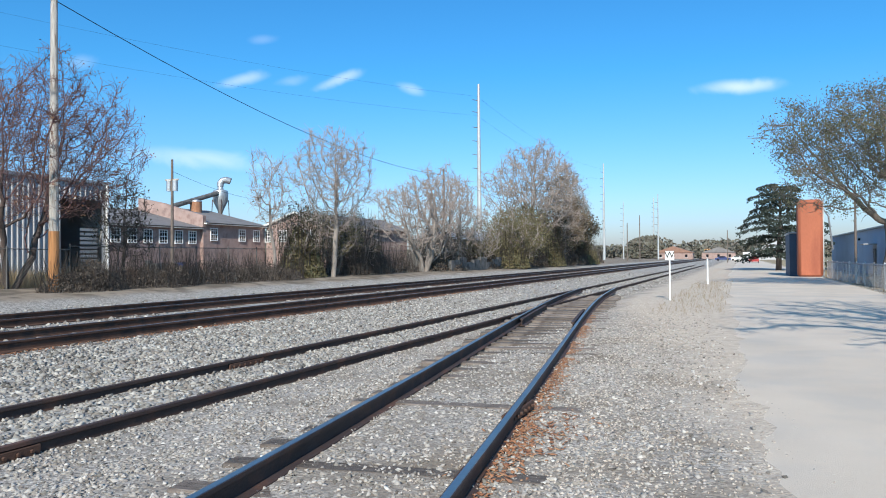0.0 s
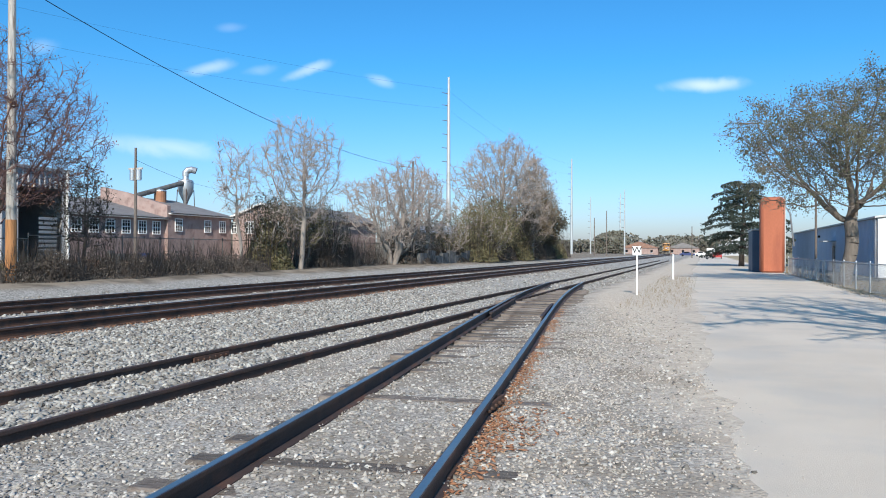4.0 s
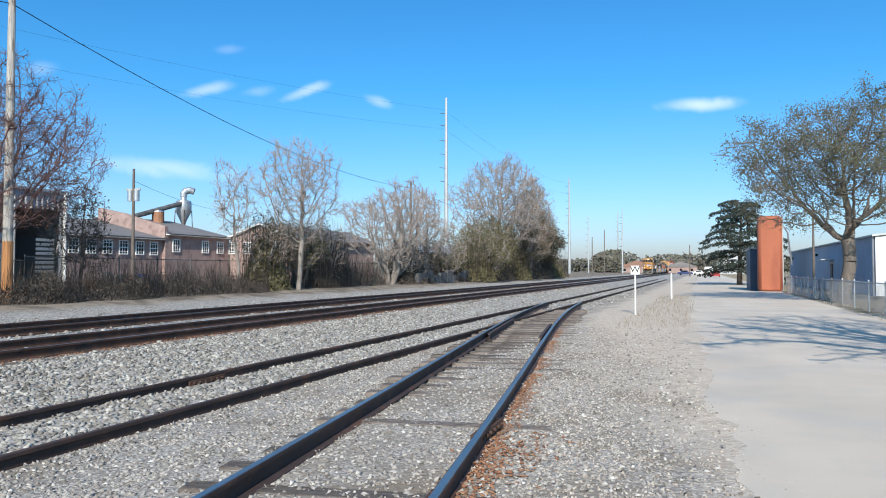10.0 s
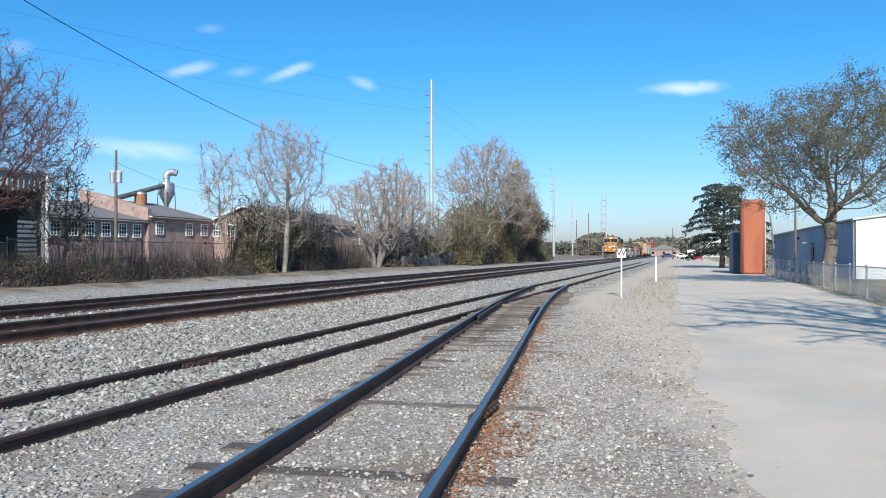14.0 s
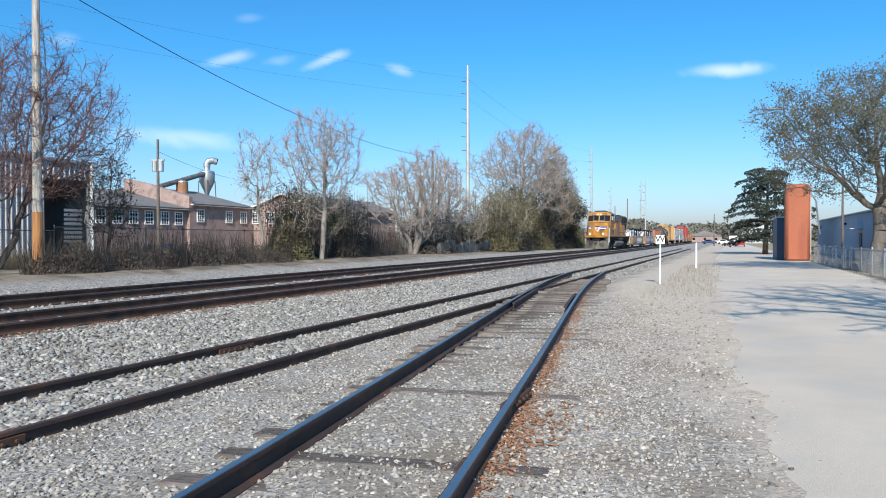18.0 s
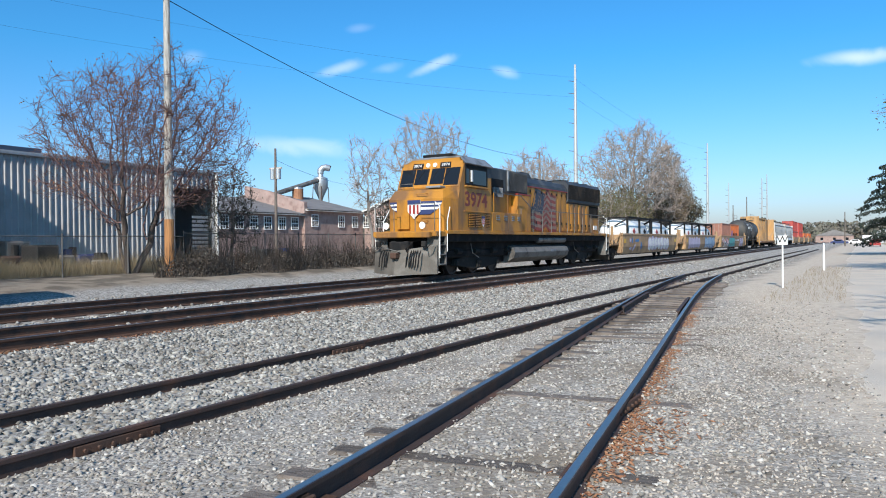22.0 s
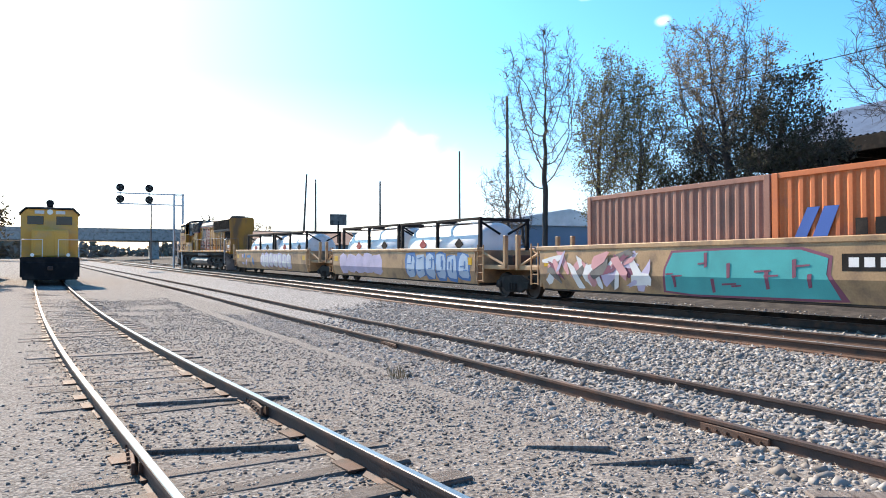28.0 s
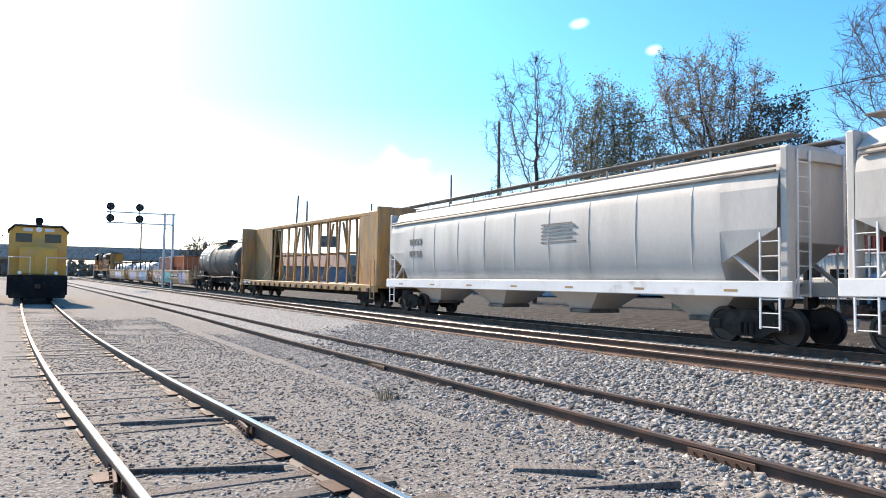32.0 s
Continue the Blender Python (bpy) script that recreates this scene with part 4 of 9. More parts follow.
        for q in (4.15, 4.24, 4.33):
            part("emblem_stripe", G().box(s * 1.52 - 0.02, S(q - 0.022), 2.1, s * 1.52 + 0.02, S(q + 0.022), 2.32), REDP, em)
        # raised walkway boxes with small vents
        for y0, y1 in ((5.1, 6.6), (6.62, 8.2)):
            bx = part("equipment_box", G().bbox(min(s * 0.9, s * 1.53), S(y0), 1.84, max(s * 0.9, s * 1.53), S(y1), 2.62, 0.02), YELLOW, t)
            for q in (0.35, 1.05):
                for k in range(3):
                    part("vent", G().bbox(s * 1.545 - 0.02, S(y0 + q), 2.3 + 0.075 * k, s * 1.545 + 0.02, S(y0 + q + 0.3), 2.345 + 0.075 * k, 0.01), LGREY, bx)
    # hood behind the cab
    hood = part("hood", G().bbox(-0.98, S(5.05), 1.84, 0.98, S(15.4), 4.10, 0.04), YELLOW, t, "yellow long hood with bulging doors")
    part("hood_roof", G().prism([(-1.07, 4.0), (-1.05, 4.15), (-0.86, 4.38), (-0.5, 4.47), (0.5, 4.47), (0.86, 4.38), (1.05, 4.15), (1.07, 4.0)], "y", S(8.3), S(15.4)), DGREY, t, "dark grey curved hood roof")
    part("inverter_cabinet", G().bbox(-1.2, S(5.08), 3.5, 1.2, f + 9.5, 4.52, 0.05), DGREY, t, "dark grey equipment cabinet")
    part("blower_box", G().bbox(-1.32, f + 8.02, 1.84, 1.32, f + 9.6, 3.5, 0.02), YELLOW, t, "yellow blower housing beside the hood")
    part("red_line", G().box(-1.335, f + 8.0, 3.5, 1.335, f + 9.62, 3.545).box(-1.085, S(8.95), 3.96, 1.085, S(15.38), 4.0), REDP, t, "thin red dividing line")
    part("dark_recess", G().box(-1.22, S(5.15), 3.40, 1.22, S(6.75), 4.05), BLACK, t)
    for s in (1, -1):
        gr = part("intake_grille", G().box(s * 1.21 - 0.02, f + 7.1, 3.62, s * 1.21 + 0.02, f + 9.4, 4.45), BLACK, t)
        part("grille_frame", G().bbox(s * 1.24 - 0.04, f + 7.04, 3.6, s * 1.24 + 0.04, f + 7.16, 4.47, 0.01), LGREY, gr)
        for k in range(22):
            part("grille_bar", G().box(s * 1.24 - 0.02, f + 7.2 + k * 0.1, 3.62, s * 1.24 + 0.02, f + 7.222 + k * 0.1, 4.45), DGREY, gr)
        for k in range(10):
            part("recess_bar", G().box(s * 1.24 - 0.015, S(5.7 + k * 0.1), 3.3, s * 1.24 + 0.015, S(5.73 + k * 0.1), 3.7), LGREY, gr)
        for k in range(8):
            y0 = 8.95 + 0.8 * k
            dr = part("engine_door", door_panel(s, S(y0), 0.72, 1.95, 4.02, 0.012), YELLOW, hood)
            for z in (2.25, 3.7):
                part("latch", G().bbox(s * 1.06 - 0.03, S(y0 + 0.62), z, s * 1.06 + 0.03, S(y0 + 0.7), z + 0.13, 0.01), BLACK, dr)
    part("exhaust_housing", G().prism([(S(8.95), 4.3), (S(9.0), 4.66), (S(10.2), 4.66), (S(10.6), 4.42)], "x", -0.75, 0.75), DGREY, t)
    for y in (11.5, 12.6, 13.7):
        part("roof_hatch", G().bbox(-0.5, S(y), 4.47, 0.5, S(y + 0.7), 4.54, 0.02), DGREY, t)
    # radiator section
    part("radiator_hood", G().prism([(-0.98, 1.84), (-0.98, 3.42), (-1.09, 3.5), (-1.13, 4.42), (-0.95, 4.56), (0.95, 4.56), (1.13, 4.42), (1.09, 3.5), (0.98, 3.42), (0.98, 1.84)], "y", S(15.42), S(20.55)), DGREY, t, "dark grey flared radiator section")
    part("rear_hood", G().bbox(-0.99, S(15.41), 1.84, 0.99, S(20.56), 3.44, 0.03), YELLOW, t)
    part("radiator_roof", G().prism([(-1.14, 4.40), (-0.97, 4.57), (0.97, 4.57), (1.14, 4.40), (0.95, 4.60), (-0.95, 4.60)], "y", S(15.4), S(20.57)), DGREY, t)
    part("end_plate", G().prism([(-0.99, 1.84), (-0.99, 3.42), (-1.08, 3.5), (-1.12, 4.38), (-0.94, 4.53), (0.94, 4.53), (1.12, 4.38), (1.08, 3.5), (0.99, 3.42), (0.99, 1.84)], "y", S(20.56), S(20.6)), YELLOW, t, "yellow rear hood end")
    for y in (16.6, 18.2, 19.6):
        part("fan", G().cyl((0, S(y), 4.56), (0, S(y), 4.72), 0.62, n=20), BLACK, t)
    for s in (1, -1):
        for y0, y1, z0, z1 in ((15.6, 17.95, 3.64, 4.4), (18.05, 20.45, 3.64, 4.4), (19.0, 20.45, 2.75, 3.4)):
            gx = 1.12 if z0 > 3 else 0.99
            gr = part("radiator_grille", G().box(s * gx - 0.02, S(y0), z0, s * gx + 0.02, S(y1), z1), BLACK, t)
            n = int((y1 - y0) / 0.11)
            part("grille", bars(s * (gx + 0.03), S(y0), S(y1), z0, z1, n), BLACK, gr)
        for k in range(6):
            dr = part("engine_door", door_panel(s, S(15.5 + 0.58 * k), 0.52, 1.95, 3.38), YELLOW, t)
            part("latch", G().bbox(s * 1.06 - 0.03, S(15.88 + 0.58 * k), 2.2, s * 1.06 + 0.03, S(15.95 + 0.58 * k), 2.33, 0.01), BLACK, dr)
        part("data_plate", G().box(s * 1.0 - 0.02, S(19.7), 2.05, s * 1.0 + 0.02, S(20.3), 2.3), WHITEP, t)
        # handrails
        for y in (5.3, 6.6, 8.2, 8.9, 10.2, 11.5, 12.8, 14.1, 15.4, 16.7, 18.0, 19.3, 20.3):
            z0, z1 = (2.62, 3.42) if y < 8.0 else (1.84, 2.86)
            part("stanchion", G().cyl((s * 1.5, S(y), z0), (s * 1.5, S(y), z1), 0.02, n=6), YELLOW if y < 8 else GREYDIRT, t)
        part("handrail", G().tube([(s * 1.5, S(5.3), 3.42), (s * 1.5, S(8.2), 3.42), (s * 1.5, S(8.9), 2.86), (s * 1.5, S(20.3), 2.86), (s * 1.5, S(20.6), 2.6), (s * 1.5, S(20.75), 1.2)], 0.019), GREYDIRT, t)
        # steps at both corners
        for y0, d in ((0.25, 1), (20.55, 1)):
            st = part("step_well", G().bbox(min(s * 0.95, s * 1.5), S(y0), 0.45, max(s * 0.95, s * 1.5), S(y0 + 0.06), 1.62, 0.01).bbox(min(s * 0.95, s * 1.5), S(y0 + 0.6), 0.45, max(s * 0.95, s * 1.5), S(y0 + 0.68), 1.62, 0.01), GREYDIRT, t, "dusty grey step well")
            for z in (0.48, 0.86, 1.24):
                part("step", G().bbox(min(s * 1.1, s * 1.52), S(y0 + 0.05), z, max(s * 1.1, s * 1.52), S(y0 + 0.62), z + 0.045, 0.01), GREYDIRT, st)
            part("grab_rail", G().tube([(s * 1.52, S(y0 + 0.0), 0.75), (s * 1.54, S(y0 + 0.0), 2.7), (s * 1.3, S(y0 + 0.05), 2.85)], 0.022), WHITEP, t, "white corner grab rail")
            part("grab_rail", G().tube([(s * 1.52, S(y0 + 0.68), 1.0), (s * 1.54, S(y0 + 0.68), 2.2), (s * 1.45, S(y0 + 1.1), 2.7)], 0.02), WHITEP if y0 < 5 else GREYDIRT, t)
    # end rails
    for y in (0.06, 21.34):
        for s in (-1, 1):
            part("end_rail", G().tube([(s * 1.4, S(y), 1.8), (s * 1.4, S(y), 2.8), (s * 0.5, S(y), 2.8), (s * 0.5, S(y), 1.8)], 0.018), GREYDIRT, t)
    # plow, couplers, hoses
    for y, d in ((0.0, -1), (21.4, 1)):
        p = G()
        yy = S(y)
        p.add([(-1.45, yy - d * 0.1, 1.25), (0, yy + d * 0.55, 1.05), (1.45, yy - d * 0.1, 1.25), (1.5, yy - d * 0.05, 0.14), (0, yy + d * 0.75, 0.10), (-1.5, yy - d * 0.05, 0.14),
               (-1.45, yy - d * 0.18, 1.25), (0, yy + d * 0.47, 1.05), (1.45, yy - d * 0.18, 1.25), (1.5, yy - d * 0.13, 0.14), (0, yy + d * 0.67, 0.10), (-1.5, yy - d * 0.13, 0.14)],
              [(0, 1, 4, 5), (1, 2, 3, 4), (6, 11, 10, 7), (7, 10, 9, 8), (0, 6, 7, 1), (1, 7, 8, 2), (5, 4, 10, 11), (4, 3, 9, 10), (0, 5, 11, 6), (2, 8, 9, 3)])
        pl = part("plow", p, mat("muddy_plow_steel", (0.12, 0.105, 0.09), 0.75, 0.1, 4, 0.4, 0.2, 30, stain=(0.20, 0.18, 0.16)), t, "dusty grey snow plow")
        part("lift_lever", G().tube([(-1.4, yy + d * 0.25, 1.2), (-0.5, yy + d * 0.4, 1.12), (0.2, yy + d * 0.6, 1.0)], 0.022), GREYDIRT, pl)
        for x in (-1.05, -0.3, 0.3, 1.1):
            part("hose_bracket", G().bbox(x - 0.1, min(yy + d * 0.2, yy + d * 0.34), 1.2, x + 0.1, max(yy + d * 0.2, yy + d * 0.34), 1.42, 0.02), DARKDIRT, pl)
        for x in (-1.1, 0.25, 1.15):
            part("cable_loop", G().tube([(x, yy + d * 0.25, 1.4), (x + 0.15, yy + d * 0.5, 1.1), (x + 0.3, yy + d * 0.45, 1.25), (x + 0.34, yy + d * 0.25, 1.4)], 0.02), BLACK, pl)
        for x in (0.42, 0.55, 0.65, 0.75, 0.85, 0.98, -0.5, -0.6, -0.72, -0.85):
            part("air_hose", G().tube([(x, yy + d * 0.3, 1.05), (x + 0.02, yy + d * 0.5, 0.75), (x - 0.03, yy + d * 0.48, 0.4)], 0.025), BLACK, pl)
        part("anticlimber", G().bbox(-1.3, min(yy, yy + d * 0.22), 1.55, 1.3, max(yy, yy + d * 0.22), 1.78, 0.03), YELLOW, t)
        coupler(t, yy + d * 0.1, d * 1.3)
        part("drawbar_gear", G().bbox(-0.45, min(yy, yy + d * 0.4), 0.95, 0.45, max(yy, yy + d * 0.4), 1.4, 0.04), BLACK, t)
    # trucks
    for y in (4.6, 16.9):
        bogie(t, S(y), 3, 1.9, 0.52)
        for s in (1, -1):
            for q in (-2.2, -0.6, 1.0, 2.4):
                part("brake_cylinder", G().cyl((s * 1.18, S(y + q), 0.98), (s * 1.18, S(y + q + 0.42), 0.98), 0.12, n=10), DARKDIRT, t)
            part("truck_frame", G().bbox(s * 1.02 - 0.1, S(y - 2.9), 0.72, s * 1.02 + 0.1, S(y + 2.9), 1.05, 0.05), BLACK, t)
            part("sand_hose", G().tube([(s * 1.25, S(y - 1.0), 1.3), (s * 1.28, S(y - 0.9), 0.9), (s * 1.26, S(y - 0.3), 0.7)], 0.02), GREYDIRT, t)
    # tank
    part("fuel_tank", G().prism([(-1.1, 1.2), (-1.38, 1.08), (-1.5, 0.85), (-1.42, 0.6), (-1.0, 0.36), (1.0, 0.36), (1.42, 0.6), (1.5, 0.85), (1.38, 1.08), (1.1, 1.2)], "y", f + 7.3, f + 14.5), GREYDIRT, t, "dusty dark fuel tank", True)
    part("tank_scrawl", G().bbox(1.49, S(11.4), 0.82, 1.512, S(12.2), 0.95, 0.01), LGREY, t)
    for s in (1, -1):
        part("air_reservoir", G().lathe([(0.02, S(9.8)), (0.13, S(9.82)), (0.16, S(9.9)), (0.16, S(14.0)), (0.13, S(14.08)), (0.02, S(14.1))], "y", 14, (s * 1.3, 0, 1.45)), GREYDIRT, t, "", True)
    # flag: slanted hoist, dark canton, stripes that wave along the doors
    flag = part("flag_canton", G().add(*wave_strip(0.0, 0.44, 0.44, 1.0, S)), FLAGBLUE, t, "painted dark blue flag canton")
    for k in range(13):
        v0, v1 = k / 13, (k + 1) / 13
        part("flag_stripe", G().add(*wave_strip(0.44 if k > 5 else 0.0, 1.0, v0, v1, S)), FLAGRED if k % 2 == 0 else FLAGWHITE, flag, "painted waving stripe")
    part("flag_pole", G().add(*wave_strip(-0.035, 0.0, -0.06, 1.04, S)), DGREY, flag, "painted flag pole")
    for k in range(30):
        u, v = 0.045 + (k % 6) * 0.066 + 0.03 * (k // 6 % 2), 0.51 + (k // 6) * 0.105
        part("flag_star", G().add(*wave_strip(u, u + 0.022, v, v + 0.035, S, 0.004)), FLAGWHITE, flag)
    # black filler blocks added to stand in for the darkness under the frame
    for y in (4.6, 16.9):
        part("truck_core", G().bbox(-0.88, S(y - 2.9), 0.42, 0.88, S(y + 2.9), 1.4, 0.05), BLACK, t)
    part("equipment_core", G().bbox(-1.1, S(1.0), 1.05, 1.1, S(20.4), 1.4, 0.03), BLACK, t)
    raise_part(t, 1.84, 1.09)
    return t


def bars(x, y0, y1, z0, z1, n):
    g = G()
    for k in range(n):
        y = y0 + (k + 0.5) * (y1 - y0) / n
        g.box(x - 0.015, y - 0.018, z0, x + 0.015, y + 0.018, z1)
    return g


def door_panel(s, y, w, z0, z1, bulge=0.03):
    """A tall hood door with a bulged face."""
    rows = [(y + 0.02, 0.975), (y + 0.05, 1.03), (y + w * 0.3, 1.03 + bulge), (y + w * 0.6, 1.035 + bulge), (y + w - 0.06, 1.035), (y + w - 0.02, 0.975)]
    return G().add([(s * x, q, z) for z in (z0, z1) for q, x in rows], [(i, i + 1, 7 + i, 6 + i) for i in range(5)] + [(5, 4, 3, 2, 1, 0), (6, 7, 8, 9, 10, 11), (0, 6, 11, 5)])


def wave_strip(u0, u1, v0, v1, S, proud=0.0):
    """A thin painted strip of the flag, laid on the bulged doors; u along, v up, both 0 to 1."""
    n = max(2, int(56 * (u1 - u0)))
    vs = []

    def at(u, v):
        y = 9.38 + 1.05 * v + (4.07 - 1.05 * v) * u
        z = 2.02 + 1.88 * v + (0.10 * math.sin(u * 12.0 + 0.6) + 0.05 * math.sin(u * 23.0 + v)) * min(1, u * 3) - 0.10 * u
        q = ((y - 8.95) % 0.8) * 0.922
        x = float(np.interp(q, [0.0, 0.02, 0.05, 0.216, 0.432, 0.66, 0.70, 0.7376], [1.03, 1.03, 1.038, 1.05, 1.055, 1.045, 1.032, 1.03])) + proud
        return x, S(y), z
    for i in range(n + 1):
        u = u0 + (u1 - u0) * i / n
        for v in (v0, v1):
            x, y, z = at(u, v)
            vs += [(x - 0.01, y, z), (x, y, z)]
    fs = []
    for i in range(n):
        a, b = 4 * i, 4 * i + 4
        fs += [(a + 1, b + 1, b + 3, a + 3), (a + 2, b + 2, b, a), (a, b, b + 1, a + 1), (a + 3, b + 3, b + 2, a + 2)]
    return vs, fs


locomotive()

TANBROWN = mat("well_car_tan", (0.40, 0.25, 0.13), 0.6, 0, 4, 0.3, 0.1, 20, stain=(0.24, 0.15, 0.09), stain_at=0.55)
ORANGE = mat("container_orange", (0.52, 0.13, 0.035), 0.55, 0, 3, 0.2, 0.05, 20, stain=(0.38, 0.10, 0.04))
BROWNBOX = mat("container_brown", (0.30, 0.135, 0.095), 0.6, 0, 3, 0.25, 0.05, 20, stain=(0.22, 0.11, 0.08))
REDBOX = mat("container_red", (0.42, 0.06, 0.045), 0.55, 0, 3, 0.2, 0.05, 20, stain=(0.3, 0.05, 0.04))
SCRAWL = [mat("spray_teal", (0.02, 0.33, 0.33), 0.5, 0, 5, 0.2, 0), mat("spray_lilac", (0.48, 0.42, 0.55), 0.5, 0, 5, 0.2, 0), mat("spray_blue", (0.05, 0.16, 0.36), 0.5, 0, 5, 0.2, 0), mat("spray_white", (0.68, 0.68, 0.66), 0.5, 0, 5, 0.2, 0), mat("spray_plum", (0.20, 0.06, 0.10), 0.5, 0, 5, 0.2, 0), mat("spray_pink", (0.62, 0.30, 0.30), 0.5, 0, 5, 0.2, 0)]


FOLD = 0.95


def sill_x(z):
    """Outside of a well car's side: upright above the fold, leaning in below it."""
    return 1.50 if z >= FOLD else 1.50 - (FOLD - z) * 0.28


def clip(poly, keep_up):
    out = []
    for (y0, z0), (y1, z1) in zip(poly, poly[1:] + poly[:1]):
        a, b = (z0 >= FOLD) == keep_up, (z1 >= FOLD) == keep_up
        if a:
            out.append((y0, z0))
        if a != b:
            k = (FOLD - z0) / (z1 - z0)
            out.append((y0 + (y1 - y0) * k, FOLD))
    return out


def spray(t, name, poly, m, lift, label=""):
    """A patch of paint that follows the folded side."""
    g = G()
    for up in (True, False):
        q = clip(poly, up)
        if len(q) > 2:
            n = len(q)
            g.add([(sill_x(z) + lift, y, z) for y, z in q] + [(sill_x(z) + lift - 0.003, y, z) for y, z in q], [tuple(range(n)), tuple(range(2 * n - 1, n - 1, -1))] + [(i, n + i, n + (i + 1) % n, (i + 1) % n) for i in range(n)])
    return part(name, g, m, t, label)


def blob(r, y, z, w, h, n=9, rough=0.16):
    return [(y + w / 2 * (1 + r.uniform(-rough, rough)) * math.copysign(abs(math.cos(a)) ** 0.55, math.cos(a)), z + h / 2 * (1 + r.uniform(-rough, rough)) * math.copysign(abs(math.sin(a)) ** 0.55, math.sin(a))) for a in [6.2832 * k / n + 0.2 for k in range(n)]]


def scrawl(t, y0, y1, z0, z1, seed, fill, edge, count, panel=False):
    """Bulging spray-painted shapes without letters."""
    r = random.Random(seed)
    w = (y1 - y0) / count
    zm, h = (z0 + z1) / 2, z1 - z0
    if panel:
        o = spray(t, "spray_panel", [(y0 - 0.1, z0 + 0.05), (y0 + w, z0 - 0.02), (y1, z0), (y1 + 0.5, z0 + 0.02), (y1 + 0.15, zm), (y1 + 0.2, z1 - 0.2), (y1 - 0.5, z1), ((y0 + y1) / 2, z1 + 0.03), (y0 + 0.3, z1 - 0.02), (y0 + 0.02, zm + 0.1)], edge, 0.004, "spray-painted panel")
        spray(o, "spray_fill", [(y0, z0 + 0.1), (y0 + w, z0 + 0.03), (y1 + 0.3, z0 + 0.06), (y1 + 0.05, zm), (y1 + 0.1, z1 - 0.25), (y1 - 0.55, z1 - 0.06), ((y0 + y1) / 2, z1 - 0.03), (y0 + 0.36, z1 - 0.08), (y0 + 0.1, zm + 0.1)], fill, 0.008)
    for k in range(count):
        y = y0 + (k + 0.5) * w
        if not panel:
            o = spray(t, "spray_block", blob(r, y, zm + r.uniform(-0.04, 0.04), w * 1.12, h * r.uniform(0.9, 1.0)), edge, 0.004 + 0.0006 * k, "spray-painted block")
            spray(o, "spray_fill", blob(r, y, zm, w * 0.84, h * 0.84), fill, 0.009 + 0.0006 * k)
        for _ in range(3):
            c, d = y + w * r.uniform(-0.28, 0.28), zm + h * r.uniform(-0.3, 0.3)
            u, v = (w * r.uniform(0.25, 0.5), 0.07) if r.random() < 0.55 else (0.09, h * r.uniform(0.25, 0.45))
            spray(o, "spray_mark", [(c - u / 2, d - v / 2), (c + u / 2, d - v / 2 + 0.03), (c + u / 2 + 0.02, d + v / 2), (c - u / 2, d + v / 2 - 0.02)], edge, 0.016 + 0.0006 * k)


def tangle(t, y0, y1, z0, z1, seed, cols, count):
    """Overlapping strokes and patches of several colours."""
    r = random.Random(seed)
    for k in range(count):
        y, z = r.uniform(y0, y1), r.uniform(z0 + 0.2, z1 - 0.2)
        q = blob(r, 0, 0, r.uniform(0.4, 1.1), r.uniform(0.12, 0.4), 8, 0.4)
        a = r.uniform(-1.2, 1.2)
        q = [(y + u * math.cos(a) - v * math.sin(a), min(max(z + u * math.sin(a) + v * math.cos(a), z0), z1)) for u, v in q]
        spray(t, "spray_patch", q, cols[k % len(cols)], 0.004 + 0.0007 * k, "spray-painted patch")


CONTBLUE = mat("container_mark_blue", (0.025, 0.10, 0.36), 0.5, 0, 4, 0.2, 0)


def ribs_sheet(rows, z0, z1):
    """A folded sheet standing between two heights."""
    n = len(rows)
    return G().add([(x, y, z) for z in (z0, z1) for x, y in rows], [(i, i + 1, n + i + 1, n + i) for i in range(n - 1)])


def corrugated(y0, y1, x, z0, z1, pitch=0.28, depth=0.036):
    n = int((y1 - y0) / pitch)
    p = (y1 - y0) / n
    d = depth if x > 0 else -depth
    rows = []
    for k in range(n):
        a = y0 + k * p
        rows += [(x, a), (x, a + p * 0.3), (x - d, a + p * 0.5), (x - d, a + p * 0.8)]
    return ribs_sheet(rows + [(x, y1)], z0, z1)


